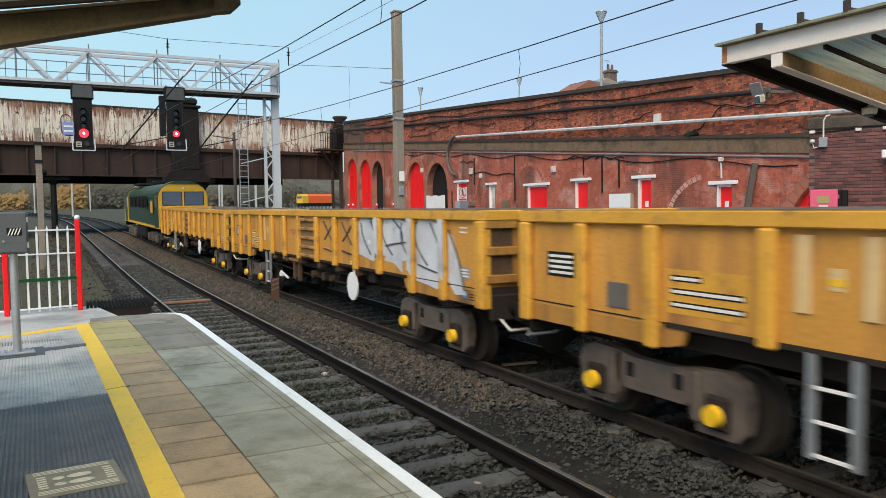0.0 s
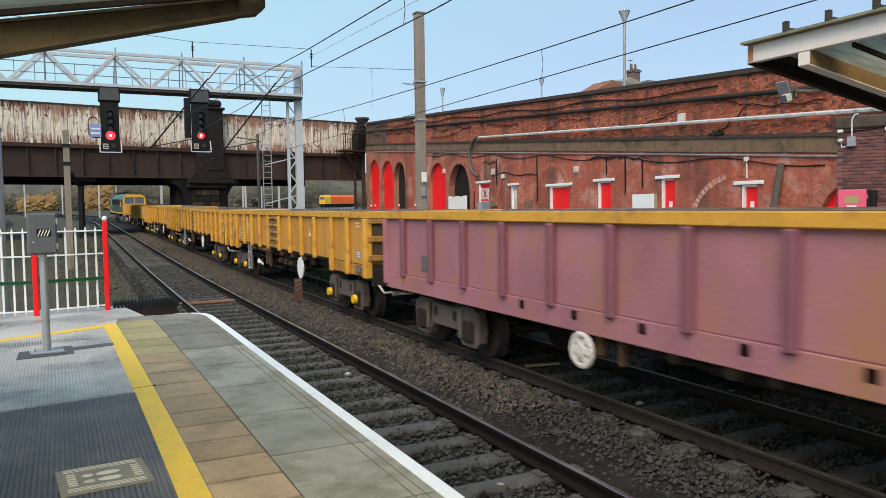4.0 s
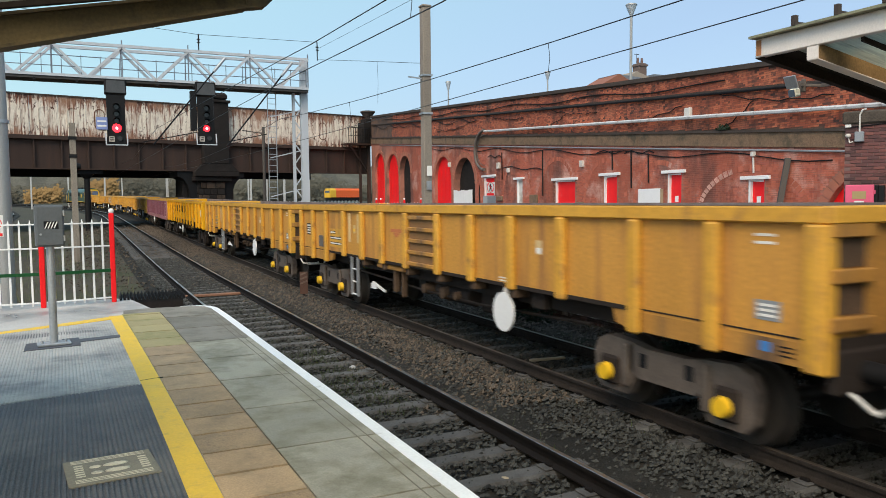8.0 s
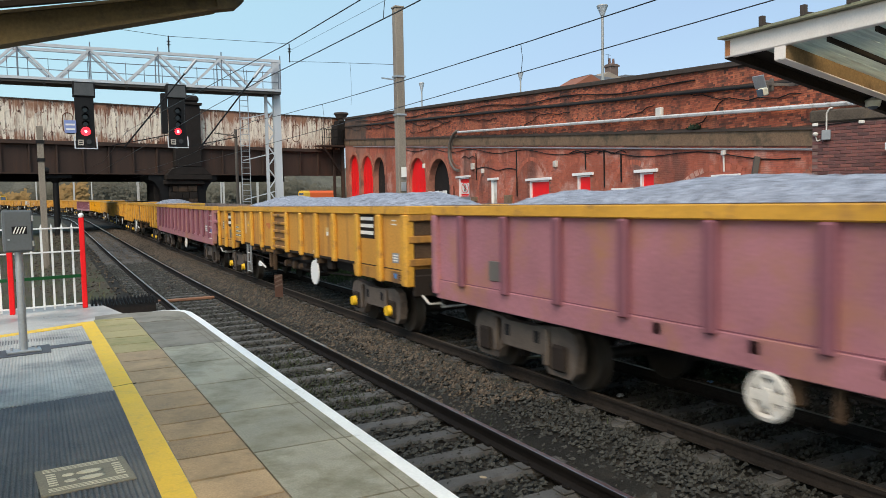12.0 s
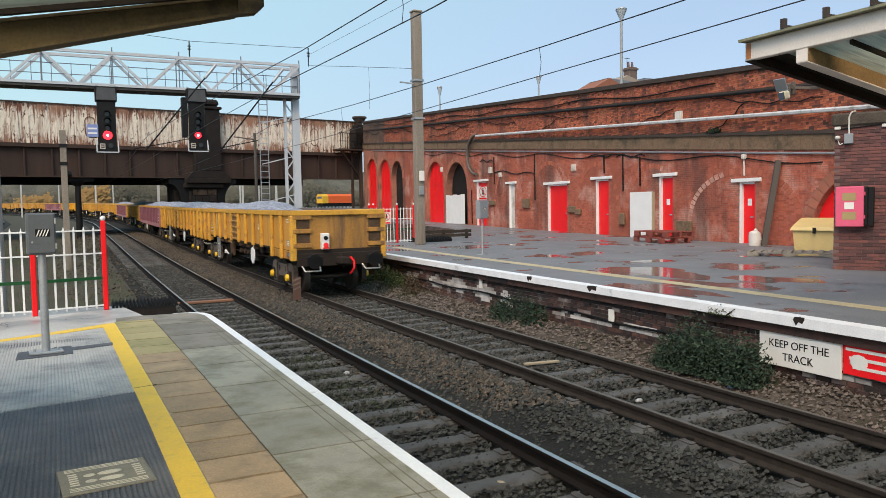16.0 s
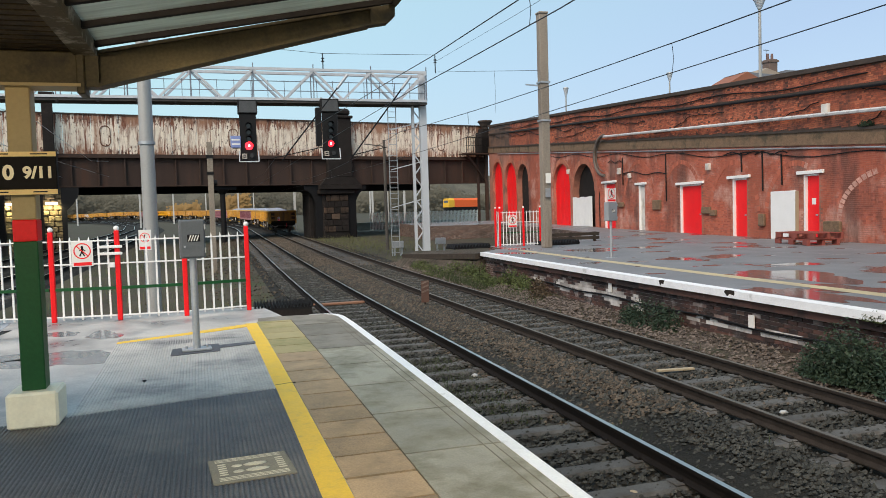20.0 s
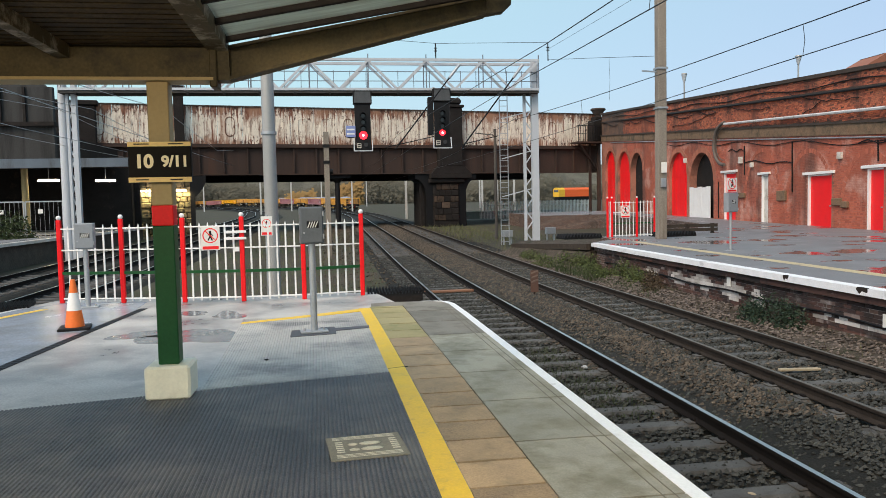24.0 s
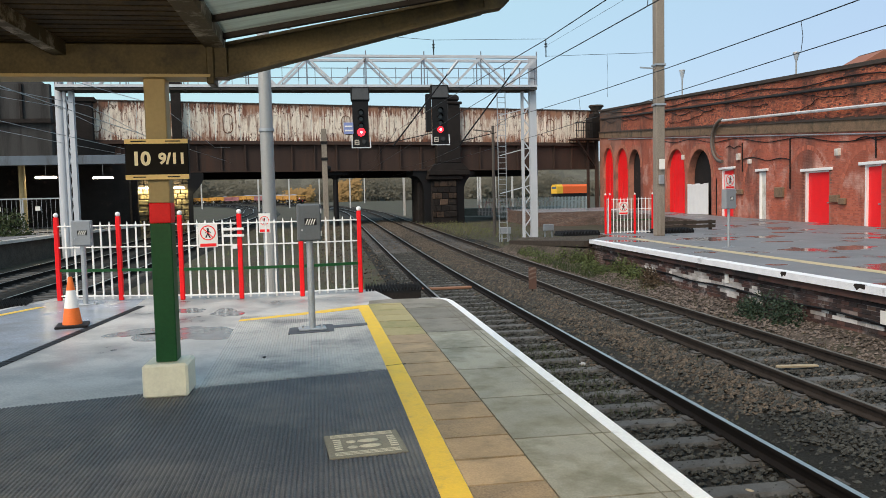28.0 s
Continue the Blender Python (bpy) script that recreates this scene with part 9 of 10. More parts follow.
                if k % 2:
                    ring.box(s * (HALF - 0.05), s * (HALF - 0.042), yy - 0.18, yy - 0.10, 1.68, 2.07)
                part("letter_shape", ring, BLACK, side, "dark letter-like shape")
            part("white_panel", Shape().box(s * (HALF - 0.05), s * (HALF - 0.03), -F + 0.98, -F + 1.82, 1.62, 1.96), SIGN_WHITE, side)
            part("blue_flash", Shape().box(s * (HALF - 0.03), s * (HALF - 0.027), -F + 1.10, -F + 1.70, 1.865, 1.90), BLUE_TAG, side)
            for q in range(6):
                part("grille_line", Shape().box(s * (HALF - 0.05), s * (HALF - 0.046), -F + 2.16, -F + 2.90, 1.36 + 0.10 * q, 1.372 + 0.10 * q), GRIME, side)
            plate = part("data_panel", Shape().box(s * (HALF - 0.05), s * (HALF - 0.046), -F + 3.50, -F + 3.95, 1.33, 1.47), GREY_BOX, side)
            plain_bars(plate, SIGN_WHITE, s * (HALF - 0.046), -F + 3.53, -F + 3.70, 1.34, 1.46, 3, s)
            part("red_flash", Shape().prism([(-F + 1.10, 1.80), (-F + 1.70, 1.86), (-F + 1.35, 1.70)], s * (HALF - 0.03), s * (HALF - 0.027), "x"), RED, side)
        if kind == "ochre":
            fl = part("faded_mark", Shape().box(s * (HALF - 0.05), s * (HALF - 0.046), F - 7.2, F - 6.5, 1.86, 1.93), FADED_RED, side, "faded red mark")
            part("faded_stroke", Shape().prism([(F - 7.0, 1.85), (F - 6.62, 1.85), (F - 6.8, 1.76)], s * (HALF - 0.05), s * (HALF - 0.046), "x"), FADED_RED, fl)
            plain_bars(side, SIGN_WHITE, s * (HALF - 0.05), F - 11.12, F - 10.75, 1.29, 1.37, 2, s)
        # stencil bars and data panels
        if kind != "pink":
            marks = part("data_panel", Shape().box(s * (HALF - 0.05), s * (HALF - 0.046), F - 1.02, F - 0.48, 1.60, 1.90), BLACK, side, "black data panel with pale bars")
        if kind != "pink":
            plain_bars(side, SIGN_WHITE, s * (HALF - 0.046), F - 0.98, F - 0.52, 1.62, 1.88, 4, s)
        if kind != "pink":
            part("bright_patch", Shape().box(s * (HALF - 0.05), s * (HALF - 0.0475), F - 3.5, F - 2.5, 1.38, 1.82), OCHRE_RIB, side, "brighter repainted patch")
            for k, (ya, z) in enumerate(((F - 2.95, 1.70), (F - 3.45, 1.57), (F - 3.45, 1.44))):
                part("stencil_border", Shape().box(s * (HALF - 0.0475), s * (HALF - 0.045), ya, F - 2.55, z, z + 0.062), BLACK, side)
                part("stencil_bar", Shape().box(s * (HALF - 0.045), s * (HALF - 0.042), ya + 0.02, F - 2.57, z + 0.016, z + 0.046), SIGN_WHITE, side)
        part("grey_hatch", Shape().box(s * (HALF - 0.05), s * (HALF - 0.035), F - 1.95, F - 1.6, 1.34, 1.62, 0.006), HATCH, side)
        if kind == "ochre":
            tag = part("white_tag", Shape().box(s * (HALF - 0.05), s * (HALF - 0.046), F - 11.88, F - 11.73, 1.74, 1.93), PALE_OCHRE, side)
            part("tag_band", Shape().box(s * (HALF - 0.046), s * (HALF - 0.043), F - 11.865, F - 11.745, 1.755, 1.83), SIGN_WHITE, tag)
            tag = part("data_label", Shape().box(s * (HALF - 0.05), s * (HALF - 0.046), F - 4.40, F - 4.26, 1.76, 1.94), PALE_OCHRE, side)
            part("label_band", Shape().box(s * (HALF - 0.046), s * (HALF - 0.043), F - 4.39, F - 4.27, 1.80, 1.86), CAP, tag)
            for q in range(2):
                part("stencil_bar", Shape().box(s * (HALF - 0.05), s * (HALF - 0.046), -F + 0.52, -F + 0.74, 2.06 + 0.07 * q, 2.085 + 0.07 * q), SIGN_WHITE, side)
            for q in range(3):
                part("stencil_bar", Shape().box(s * (HALF - 0.05), s * (HALF - 0.046), -F + 0.30, -F + 0.46, 1.08 + 0.04 * q, 1.095 + 0.04 * q), BLACK, side)
            part("dark_panel", Shape().box(s * (HALF - 0.05), s * (HALF - 0.045), -F + 0.45, -F + 0.72, 1.38, 1.56), GREY_BOX, side)
            plain_bars(side, SIGN_WHITE, s * (HALF - 0.045), -F + 0.48, -F + 0.69, 1.4, 1.54, 3, s)
            part("blue_tag", Shape().box(s * (HALF - 0.05), s * (HALF - 0.045), -F + 0.55, -F + 0.66, 1.10, 1.19), BLUE_TAG, side)
            for yy in (F - 4.03, F - 4.62):
                part("grab_strip", Shape().box(s * (HALF - 0.05), s * (HALF - 0.03), yy - 0.07, yy + 0.07, 1.55, 2.2, 0.01), PALE_OCHRE, side)
        # ladder and brake wheel
        if kind == "ochre":
            lad = part("ladder", Shape().box(s * (HALF - 0.08), s * (HALF - 0.03), F - 4.15, F - 4.08, 0.37, 1.24).box(s * (HALF - 0.08), s * (HALF - 0.03), F - 4.55, F - 4.48, 0.37, 1.24), STEEL, w, "pale steel ladder")
            for k in range(3):
                part("rung", Shape().box(s * (HALF - 0.07), s * (HALF - 0.04), F - 4.52, F - 4.12, 0.39 + 0.28 * k, 0.415 + 0.28 * k), WHITE, lad)
        dy = F - 10.9 if kind == "ochre" else F - 6.28 if kind == "pink" else F - 7.84
        if kind == "ochre":
            part("brake_wheel", Shape().tube((s * (HALF - 0.05), dy, 0.86), (s * (HALF - 0.02), dy, 0.86), 0.285, 0.285, 28), WHITE, w, "white handbrake disc")
            part("brake_stem", Shape().box(s * (HALF - 0.10), s * (HALF - 0.06), dy - 0.05, dy + 0.05, 0.9, zm), WHITE_OLD, w)
        else:
            ring = Shape()
            pts = [(s * (HALF - 0.03), dy + 0.195 * math.cos(2 * math.pi * k / 20), 0.72 + 0.195 * math.sin(2 * math.pi * k / 20)) for k in range(21)]
            ring.line(pts, 0.036, 6)
            ring.tube((s * (HALF - 0.05), dy, 0.72), (s * (HALF + 0.01), dy, 0.72), 0.09, 0.08, 12)
            for k in range(6):
                ring.beam((s * (HALF - 0.03), dy, 0.72), (s * (HALF - 0.03), dy + 0.195 * math.cos(k * math.pi / 3), 0.72 + 0.195 * math.sin(k * math.pi / 3)), 0.035, 0.085)
            part("brake_wheel", ring, WHITE_OLD, w, "white spoked handbrake wheel")
            part("brake_stem", Shape().box(s * (HALF - 0.12), s * (HALF - 0.06), dy - 0.05, dy + 0.05, 0.82, 1.3), GRIME, w)
    # ends
    for s in (-1, 1):
        # the browner end paint holds both dirt and the ends' weaker light
        e = part("end_wall", Shape().box(-HALF + 0.05, HALF - 0.05, s * (F - 0.06), s * F, ze, zt - 0.02), OCHRE_GRIMY_SHADED if kind == "ochre" else paint, w)
        # thin plates whose dark colour stands for shade in the end recesses
        for q in (-1, 1):
            for z in (1.62, 2.02):
                part("end_pocket", Shape().box(q * (HALF - 0.13), q * (HALF - 0.50), s * F, s * (F + 0.012), z - 0.13, z + 0.13), PINK_SHADED if kind == "pink" else RUST_DUST_AND_SHADE, e, "thin dark plate for the shaded recess between the end ribs")
        part("end_foot", Shape().box(-HALF + 0.14, HALF - 0.14, s * F, s * (F + 0.03), ze, 1.30), GRIME, e, "grimy foot of the end wall")
        for z in (1.42, 1.82, 2.2):
            for q in (-1, 1):
                part("end_rib", Shape().box(q * (HALF - 0.02), q * (HALF - 0.55), s * F, s * (F + 0.07), z - 0.06, z + 0.06, 0.01), OCHRE_GRIMY_SHADED if kind == "ochre" else paint, e)
        part("end_rail", Shape().box(-HALF, HALF, s * (F - 0.1), s * (F + 0.08), zt - 0.15, zt, 0.015), OCHRE_RIB if kind == "pink" else rib_paint, e)
        for q in (-1, 1):
            part("corner_post", Shape().box(q * (HALF + 0.03), q * (HALF - 0.12), s * (F - 0.1), s * (F + 0.05), ze - 0.02, zt - 0.152, 0.015), rib_paint if kind != "pink" else PINK, e)
        buffers(w, s * F, s, GRIME)
        bogie(w, s * (F - 2.1), kind == "ochre", GRIME if kind == "bright" else BOGIE)
    part("floor", Shape().box(-HALF + 0.11, HALF - 0.11, -F + 0.06, F - 0.06, zm, zm + 0.08), INSIDE, w)
    part("lining", Shape().box(-HALF + 0.111, -HALF + 0.12, -F + 0.06, F - 0.06, zm + 0.08, zt - 0.15).box(HALF - 0.12, HALF - 0.111, -F + 0.06, F - 0.06, zm + 0.08, zt - 0.15), INSIDE, w)
    part("centre_sill", Shape().box(-0.25, 0.25, -F + 0.1, F - 0.1, 0.85, zm - 0.01, 0.02), GRIME, w)
    for s in (-1, 1):
        part("solebar", Shape().box(s * 1.0, s * 1.1, -F + 0.3, F - 0.3, 1.0, zm - 0.002), GRIME, w)
        for yy, q, z0 in ((F - 6.45, 0.055, 0.66), (F - 6.85, 0.03, 0.60)):
            part("hanger_bracket", Shape().box(s * 1.12, s * 1.24, yy - q, yy + q, z0, 1.12, 0.02), RUST_DUST_AND_SHADE, w)
        for yy, q in ((F - 7.55, 0.15), (F - 8.35, 0.17), (F - 8.85, 0.12)):
            part("brake_cylinder", Shape().tube((s * 0.85, yy, 0.84), (s * 1.10, yy, 0.84), q * 0.85, q * 0.6, 14), RUST_DUST_AND_SHADE, w, "dusty brake cylinder")
        for yy in RIBS[4:10]:
            part("rib_foot", Shape().box(s * 1.12, s * (HALF - 0.02), F - yy - 0.07, F - yy + 0.07, zm - 0.14, zm - 0.003, 0.01), RUST_DUST_AND_SHADE, w)
        part("hanger_plate", Shape().box(s * 1.1, s * 1.28, F - 7.0, F - 5.6, 1.10, 1.19, 0.02), OCHRE_GRIMY_SHADED if kind != "pink" else PINK, w)
        part("air_tank", Shape().tube((s * 0.85, F - 9.2, 0.85), (s * 0.85, F - 7.9, 0.85), 0.17, 0.17, 14), OCHRE_RIB if kind == "bright" else GRIME, w)
        part("distributor", Shape().box(s * 0.6, s * 0.95, F - 9.9, F - 9.5, 0.65, 1.05, 0.04).box(s * 0.6, s * 0.9, F - 10.5, F - 10.1, 0.8, 1.15, 0.04), GRIME, w)
        part("brake_pipe", Shape().line([(s * 1.05, F - 3.6, 0.9), (s * 1.05, F - 7.4, 0.8), (s * 1.0, F - 9.6, 0.78), (s * 1.05, F - 12.6, 0.9)], 0.025), GRIME, w)
        if kind != "pink":
            part("lever", Shape().beam((s * 1.22, F - 5.2, 0.75), (s * 1.22, F - 5.9, 0.62), 0.04).box(s * 1.2, s * 1.25, F - 5.4, F - 5.15, 0.62, 0.72), WHITE, w)
        for yy in (-F + 4.3, -F + 5.2):
            part("under_bracket", Shape().box(s * 1.12, s * 1.24, yy, yy + 0.3, 0.98, zm - 0.004, 0.02), GRIME, w)
    return w


RUST_DUST_AND_SHADE = mat("rusty_dust_and_shade", (0.085, 0.055, 0.035), 0.85, spec=0.2, vary=0.4, scale=4)
HATCH = mat("dark_grey_hatch", (0.12, 0.11, 0.10), 0.6, vary=0.2)
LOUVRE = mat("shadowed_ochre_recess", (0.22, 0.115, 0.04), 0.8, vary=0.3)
FADED_RED = mat("faded_red_mark", (0.50, 0.16, 0.06), 0.6, vary=0.25, scale=6)
BLUE_TAG = mat("blue_tag", (0.05, 0.2, 0.5), 0.5, vary=0.1)
PALE_OCHRE = mat("pale_patched_paint", (0.62, 0.45, 0.22), 0.6, vary=0.15)
GRAFFITI = mat("silver_spray_paint", (0.55, 0.57, 0.60), 0.5, vary=0.3, scale=1.6, stain=(0.28, 0.29, 0.33), stain_at=0.6, stain_scale=1.5)
GRAFFITI_DARK = mat("black_spray_line", (0.05, 0.05, 0.06), 0.6, vary=0.2)


# the sky's reflection is put into the glass's blue base colour
CAB_GLASS = mat("sky_tinted_cab_glass", (0.10, 0.13, 0.20), 0.12, vary=0.1)


def build_loco():
    l = thing("freight_locomotive", "dark green diesel locomotive with a yellow cab end", "locomotive", group="train")
    H, W = 10.2, 1.31
    arch = [(W, 2.95), (W - 0.07, 3.2), (W - 0.22, 3.42), (W - 0.5, 3.62), (0.45, 3.76), (0.0, 3.80)]
    arch = arch + [(-x, z) for x, z in arch[-2::-1]]
    sec = [(-W, 1.15), (W, 1.15)] + arch
    part("body", Shape().prism([(x * 0.95, z if z < 2 else z - 0.04) for x, z in sec], -H + 2.2, H - 2.2, "y"), LOCO_GREEN, l)
    for s in (-1, 1):
        cab = part("cab", Shape().prism(sec, s * (H - 2.2), s * (H - 0.4), "y"), LOCO_YELLOW, l, "yellow cab end")
        low = [(-W, 1.15), (W, 1.15), (W, 2.35), (-W, 2.35)]
        part("nose", Shape().prism(low, s * (H - 0.4), s * H, "y"), LOCO_YELLOW, l)
        for x in (-0.58, 0.58):
            part("windscreen", Shape().box(x - 0.49, x + 0.49, s * (H - 0.40), s * (H - 0.385), 2.48, 3.18, 0.006), CAB_GLASS, part("windscreen_frame", Shape().box(x - 0.53, x + 0.53, s * (H - 0.40), s * (H - 0.392), 2.44, 3.22, 0.004), BLACK, cab))
        for sx in (-1, 1):
            part("cab_side", Shape().box(sx * W, sx * (W + 0.01), s * (H - 2.2), s * (H - 0.5), 1.2, 2.95), LOCO_GREEN, cab)
            part("side_window", Shape().box(sx * (W + 0.01), sx * (W + 0.02), s * (H - 1.9), s * (H - 1.1), 2.3, 2.9), DARK_GLASS, cab)
        part("cab_roof", Shape().prism([(x * 1.012, z + 0.03) for x, z in arch], s * (H - 2.2), s * (H - 0.46), "y"), LOCO_GREEN, cab)
        part("roof_lip", Shape().prism([(x * 1.01, z + 0.025) for x, z in arch if z > 3.55], s * (H - 0.47), s * (H - 0.33), "y"), LOCO_GREEN, cab)
        part("headlight", Shape().tube((0, s * (H - 0.38), 3.42), (0, s * (H - 0.34), 3.42), 0.06, n=10), SIGN_WHITE, cab)
        buffers(l, s * H, s, BLACK)
        t = part("loco_bogie", Shape().box(-1.05, 1.05, -2.3, 2.3, 0.45, 0.85, 0.04), BOGIE, l, "", pose(0, s * 5.9, 0))
        for q in (-1.8, 0, 1.8):
            part("wheelset", WHEELSET, WHEEL, t, "", pose(0, q, WHEEL_R))
            for sx in (-1.15, 1.15):
                part("axlebox", Shape().box(sx - 0.1, sx + 0.1, q - 0.25, q + 0.25, 0.3, 0.75, 0.04), BOGIE, t)
    part("fuel_tank", Shape().box(-1.2, 1.2, -2.6, 2.6, 0.35, 1.12, 0.1), BLACK, l)
    for s in (-1, 1):
        part("yellow_panel", Shape().box(s * W, s * (W + 0.012), -H + 3.0, -H + 4.1, 2.0, 2.7), LOCO_YELLOW, l)
        for k in range(5):
            part("side_grille", Shape().box(s * W, s * (W + 0.02), -4.5 + 2.2 * k, -2.9 + 2.2 * k, 2.3, 3.0, 0.01), BLACK, l)
        part("sole_stripe", Shape().box(s * W, s * (W + 0.015), -H + 2.2, H - 2.2, 1.15, 1.3), LOCO_YELLOW, l)
    part("radiator", Shape().box(-0.9, 0.9, 3.5, 7.2, 3.78, 3.95, 0.03), BLACK, l)
    part("exhaust", Shape().box(-0.4, 0.4, -1.0, 0.4, 3.8, 4.0, 0.03), BLACK, l)
    return l


# how far each wagon is set back to fit the camera's view
SET_BACK = {-2: 0.06, -1: 0.08, 0: 0.0, 1: 0.18, 3: 0.12, 8: 0.12, 10: 0.10, 12: 0.02}


def front_of(n, t):
    """Where along the line the front end of wagon n is at t seconds."""
    return 8.07 + 14.2 * t + 0.03 * t * t - PITCH * n - SET_BACK.get(n, 0.14)


def train_pose(s_mid, reach):
    a, _ = on_line(s_mid - reach, LINE_2)
    b, _ = on_line(s_mid + reach, LINE_2)
    d = b - a
    return Matrix.Translation((a + b) / 2) @ pose(0, 0, 0, math.degrees(math.atan2(d.z, math.hypot(d.x, d.y))), 0, math.degrees(math.atan2(-d.x, d.y)))


KINDS = {-2: "ochre", -1: "ochre", 0: "ochre", 1: "ochre", 2: "ochre", 3: "pink", 4: "bright", 5: "ochre", 6: "ochre", 7: "ochre", 8: "pink", 9: "ochre", 10: "pink", 11: "ochre", 12: "ochre"}
LOADS = {7: 0.50, 8: 0.0, 9: 0.48, 10: 0.48, 11: 0.48, 12: 0.48}
TRAIN = {}


def build_train():
    made = {}
    for n, kind in KINDS.items():
        if kind not in made:
            made[kind] = TRAIN[n] = build_wagon(kind)
        else:
            TRAIN[n] = copy_thing(made[kind], Matrix())
        if LOADS.get(n):
            part("load", heap(n, -BODY / 2 + 0.3 if n != 12 else -1.6, BODY / 2 - (0.3 if n != 9 else 1.5) if n != 7 else -4.0, LOADS[n]), LOAD, TRAIN[n], "heaped pale grey aggregate load")
    F = BODY / 2
    # the wagon with silver spray paint
    g = TRAIN[-1]
    sh = Shape()
    x = -HALF + 0.044
    lumps = ((11.25, 12.19, 1.43, 2.27, 0.05), (12.41, 13.64, 1.52, 2.27, 0.0), (13.86, 14.80, 1.14, 2.26, 0.03), (12.5, 13.3, 1.42, 1.6, 0.0))
    for a, b, z0, z1, lift in lumps:
        pts = [(F - a, z0 + lift + 0.05), (F - a, z1 - 0.12), (F - a - 0.18 * (b - a), z1), (F - a - 0.6 * (b - a), z1 - 0.02), (F - b + 0.05, z1 - 0.1), (F - b, z1 - 0.3), (F - b, z0 + 0.12), (F - b + 0.2 * (b - a), z0), (F - a - 0.5 * (b - a), z0 + 0.04)]
        part("graffiti", Shape().add([(x, p, q) for p, q in pts], [tuple(range(len(pts)))]), GRAFFITI, g, "silver spray paint")
    sh.add([(x, F - 15.0, 2.1), (x, F - 15.15, 2.0), (x, F - 15.42, 1.5), (x, F - 15.55, 1.14), (x, F - 15.2, 1.12), (x, F - 15.0, 1.3)], [(0, 1, 2, 3, 4, 5)])
    for r in (12.3, 13.75, 14.9):
        z0 = 1.55 if r < 13 else 1.3
        part("graffiti", Shape().add([(-HALF - 0.048, F - r - 0.09, z0), (-HALF - 0.048, F - r - 0.09, 2.27), (-HALF - 0.048, F - r + 0.09, 2.27), (-HALF - 0.048, F - r + 0.09, z0 + 0.1)], [(0, 1, 2, 3)]), GRAFFITI, g, "silver spray paint over a rib")
    part("graffiti", sh, GRAFFITI, g, "silver spray paint over the ribs")
    ln = Shape()
    for y0, z0, y1, z1, bend in ((11.4, 2.15, 11.9, 1.55, 0.12), (11.9, 2.2, 12.1, 1.5, -0.1), (12.5, 2.2, 12.9, 1.6, 0.2), (12.9, 2.25, 13.3, 1.8, -0.2), (13.3, 2.2, 13.6, 1.55, 0.15), (13.9, 2.2, 14.3, 1.5, 0.22), (14.4, 2.2, 14.75, 1.3, -0.15), (13.95, 1.5, 14.75, 1.4, 0.08), (15.02, 2.1, 15.5, 1.2, -0.08), (12.6, 1.75, 13.5, 1.85, 0.1)):
        pts = [(x - 0.003, F - (y0 + (y1 - y0) * t) + bend * math.sin(math.pi * t), z0 + (z1 - z0) * t) for t in [q / 8 for q in range(9)]]
        part("graffiti_line", Shape().line(pts, 0.016, 4), GRAFFITI_DARK, g)
    for yy in (F - 9.45, F - 10.6):
        ln.line([(x - 0.003, yy - 0.3, 2.1), (x - 0.003, yy + 0.25, 1.75)], 0.018, 4).line([(x - 0.003, yy + 0.3, 2.15), (x - 0.003, yy - 0.25, 1.7)], 0.018, 4).line([(x - 0.003, yy + 0.3, 1.55), (x - 0.003, yy - 0.25, 1.5)], 0.018, 4)
    part("graffiti_line", ln, GRAFFITI_DARK, g)
    # dark notice on one wagon
    pn = part("notice_panel", Shape().box(-HALF + 0.046, -HALF + 0.05, -F + 1.55, -F + 2.55, 1.78, 2.27), BLACK, TRAIN[9], "black notice with pale bars")
    plain_bars(pn, SIGN_WHITE, -HALF + 0.046, -F + 1.6, -F + 2.5, 1.82, 2.23, 3, -1)
    pn = part("notice_panel", Shape().box(-HALF + 0.046, -HALF + 0.05, F - 2.15, F - 1.42, 1.72, 2.18), BLACK, TRAIN[9], "black notice with pale bars")
    plain_bars(pn, SIGN_WHITE, -HALF + 0.046, F - 2.12, F - 1.45, 1.76, 2.14, 2, -1)
    # tail lamp on the last wagon
    t = part("tail_lamp", Shape().box(-0.57, -0.35, -F - 0.18, -F - 0.005, 1.30, 1.75, 0.02), WHITE, TRAIN[12], "white tail lamp with a red lens")
    part("lens", Shape().tube((-0.46, -F - 0.185, 1.42), (-0.46, -F - 0.2, 1.42), 0.075, n=12).box(-0.55, -0.37, -F - 0.186, -F - 0.181, 1.32, 1.36), TAIL_GLOW, t)
    part("reflector", Shape().tube((-0.46, -F - 0.185, 1.62), (-0.46, -F - 0.2, 1.62), 0.06, n=12), BLACK, t)
    part("brake_hose", Shape().line([(0.30, -F - 0.08, 1.05), (0.34, -F - 0.25, 0.92), (0.30, -F - 0.30, 0.72), (0.22, -F - 0.22, 0.60)], 0.03), RED, TRAIN[12], "red brake hose")
    # one wagon has its handbrake beside the ladder
    for o in TRAIN[7].children:
        if o.name.startswith(("brake_wheel", "brake_stem")):
            o.matrix_basis = pose(0, 5.75, 0)
    # and on another it hangs further back
    for o in TRAIN[8].children:
        if o.name.startswith(("brake_wheel", "brake_stem")):
            o.matrix_basis = pose(0, -3.25, 0)
    TRAIN["loco"] = build_loco()


build_train()


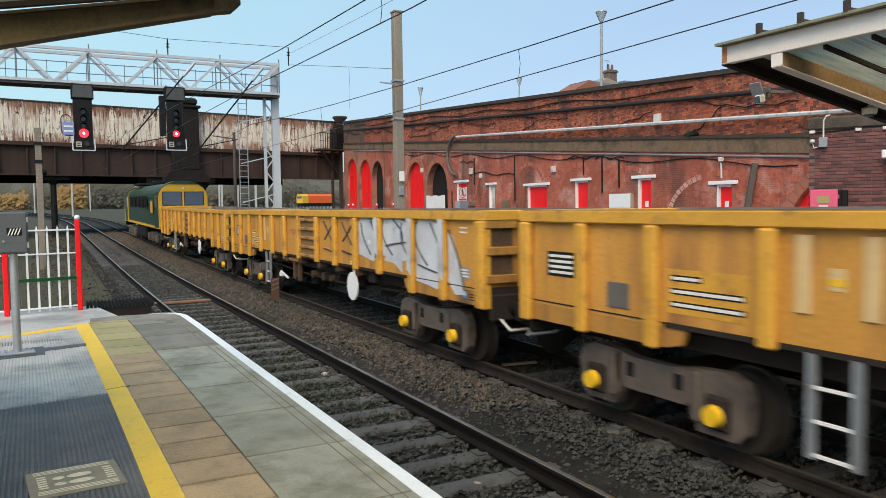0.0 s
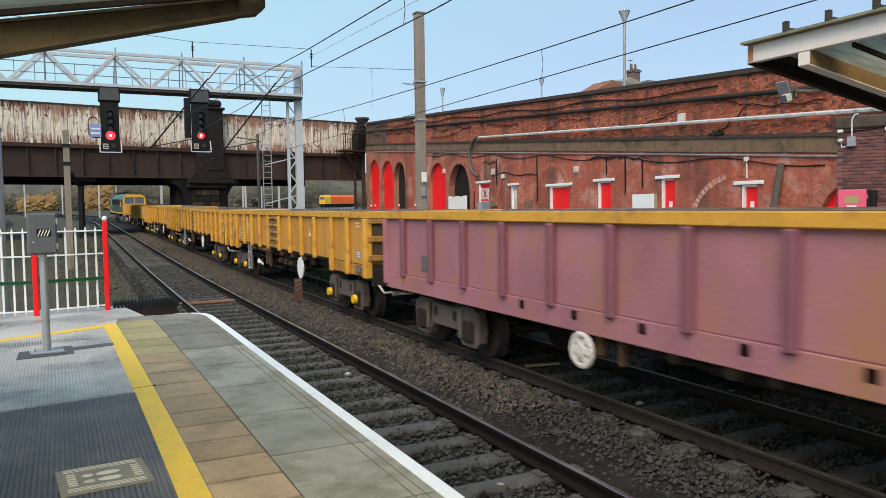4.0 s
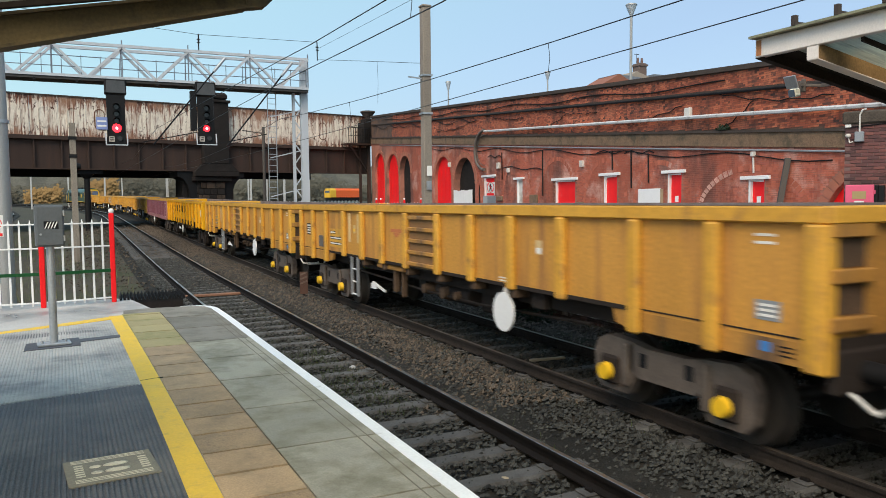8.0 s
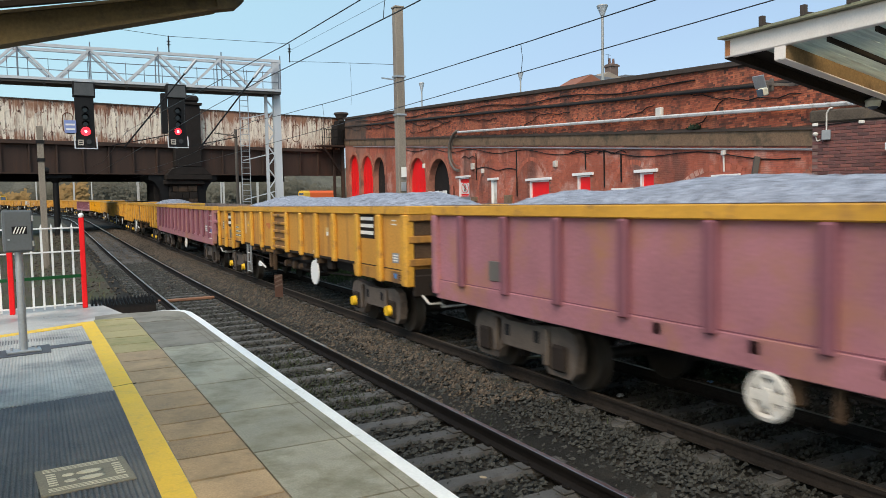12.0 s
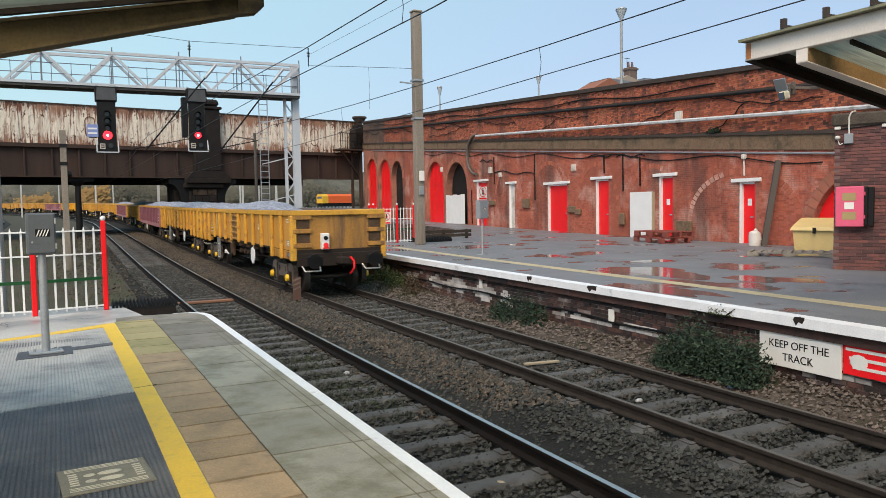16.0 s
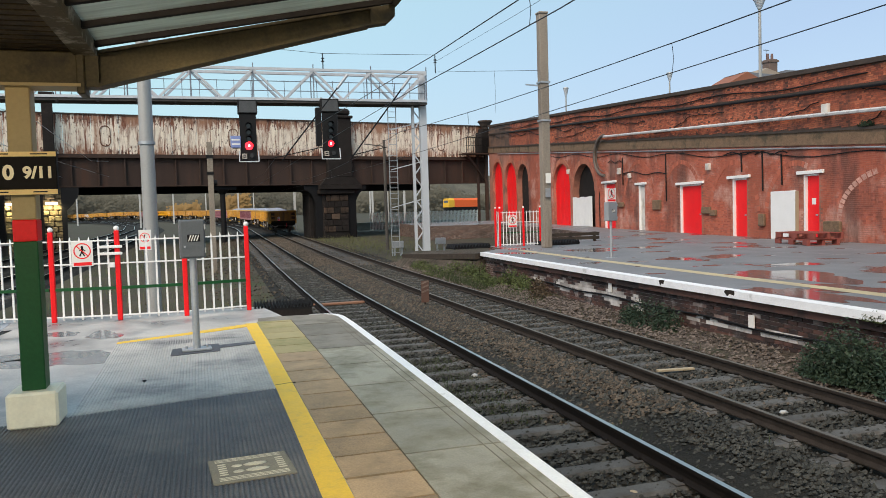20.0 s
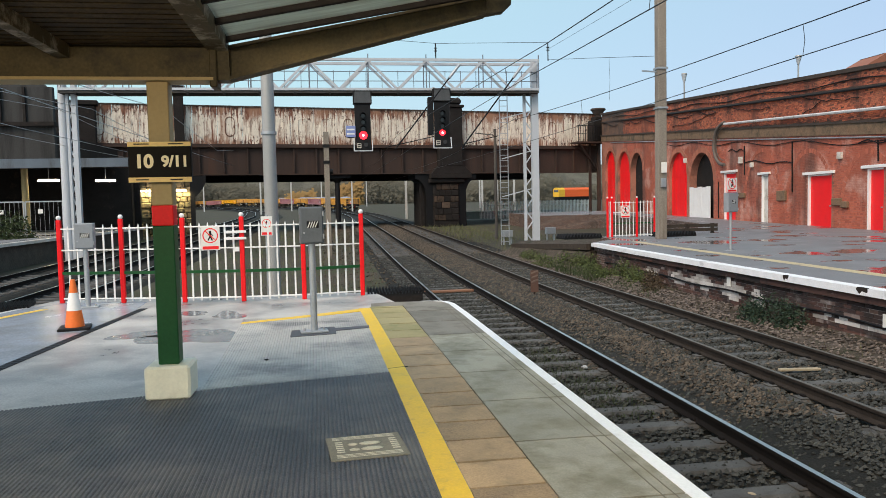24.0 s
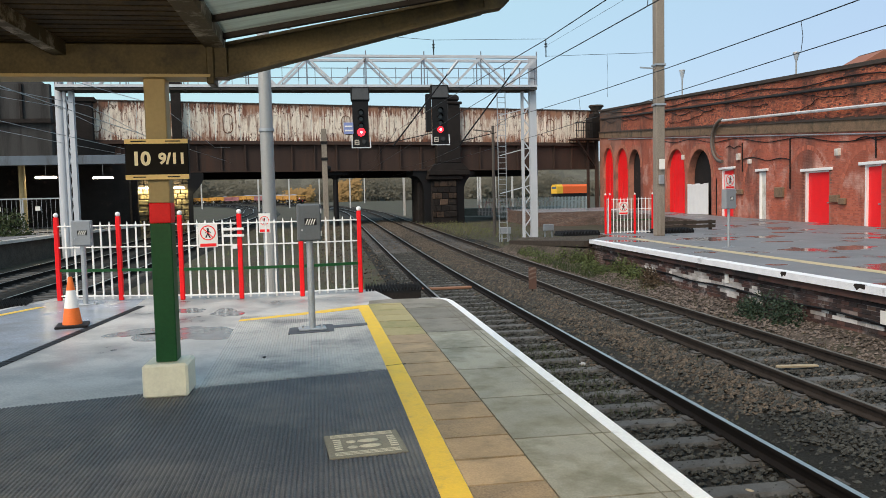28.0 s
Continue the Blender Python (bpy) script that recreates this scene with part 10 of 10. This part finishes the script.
# ---- movement ----
def motions():
    times = [0.5 * k for k in range(57)]
    for n, ob in TRAIN.items():
        if n == "loco":
            walk(ob, [(t, train_pose(front_of(-2, t) + 1.1 + 10.2, 5.9)) for t in times])
        else:
            walk(ob, [(t, train_pose(front_of(n, t) - BODY / 2, BODY / 2 - 2.1)) for t in times])
    # the wheels roll; those at the same place on their bogie share their keys
    spin = [0.04 * k for k in range(701)]
    keyed = {}
    for o in scene.objects:
        if o.name.startswith("wheelset"):
            at = round(o.matrix_basis.translation.y, 2)
            if at not in keyed:
                walk(o, [(t, pose(0, at, WHEEL_R, -math.degrees((front_of(0, t) - front_of(0, 0)) / WHEEL_R), 0, 0)) for t in spin])
                keyed[at] = o.animation_data
            else:
                o.rotation_mode = "QUATERNION"
                own = o.animation_data_create()
                own.action = keyed[at].action
                own.action_slot = keyed[at].action_slot


# ---- the far distance ----
# the hill's flat dull colour includes the haze before it
HILL = mat("hazed_hill_growth", (0.105, 0.10, 0.08), 0.95, spec=0.1, vary=0.35, scale=0.12, fine=1.2, bump=0.0)

def build_distance():
    def bank(name, x0, x1, y0, y1, top, count, material, label, seed):
        rng = np.random.default_rng(seed)
        sh_v, sh_f = [], []
        for k in range(count):
            x, y = rng.uniform(x0, x1), rng.uniform(y0, y1)
            hgt = top * (0.35 + 0.65 * rng.random()) * (0.75 + 0.25 * math.sin(x * 0.09))
            z = rise(y) - 1 + hgt * rng.random() ** 0.6
            s = rng.uniform(0.25, 0.6)
            for q in range(3):
                u = np.array([1.0, rng.uniform(-0.3, 0.3), rng.uniform(-0.5, 0.5)]) * s
                v = np.array([rng.uniform(-0.5, 0.5), rng.uniform(0.3, 0.7), 1.0]) * s * 0.8
                c = np.array([x, y, z]) + rng.normal(0, 0.7, 3)
                i = len(sh_v)
                sh_v += [tuple(c - u - v), tuple(c + u - v * 0.6), tuple(c + u * 0.5 + v), tuple(c - u * 0.7 + v * 0.8)]
                sh_f.append((i, i + 1, i + 2, i + 3))
        me = bpy.data.meshes.new(name)
        me.from_pydata(sh_v, [], sh_f)
        me.materials.append(material)
        return tagged(new(name, me), label, "woodland", kind="stuff")

    ridge = Shape()
    n = 60
    top = [(-420 + 800 * k / n, 400, 22.5 + 2.0 * math.sin(k * 0.7) + 2.2 * math.sin(k * 1.9 + 1) + 4 * math.exp(-((k - 22) / 9) ** 2)) for k in range(n + 1)]
    ridge.add([(x, y - 60, -2) for x, y, z in top] + top + [(x, y + 40, -2) for x, y, z in top], [(k, k + 1, n + 2 + k, n + 1 + k) for k in range(n)] + [(n + 1 + k, n + 2 + k, 2 * n + 3 + k, 2 * n + 2 + k) for k in range(n)])
    solid("far_hill", ridge, HILL, "distant wooded hillside, haze put into its dull colour", "hill", kind="structure")
    bank("far_woods", -300, 180, 325, 365, 14, 26000, WOODS, "distant green and brown woods, haze put into their dull colour", 1)
    for q, (x, w) in enumerate(((-11.5, 4.5), (8.5, 4.0), (-62, 6), (44, 5))):
        bank("autumn_tree", x - w, x + w, 306, 314, 9.0, 1300, AUTUMN, "golden autumn tree in the distance", 2 + q)


build_distance()
build_stones()
motions()
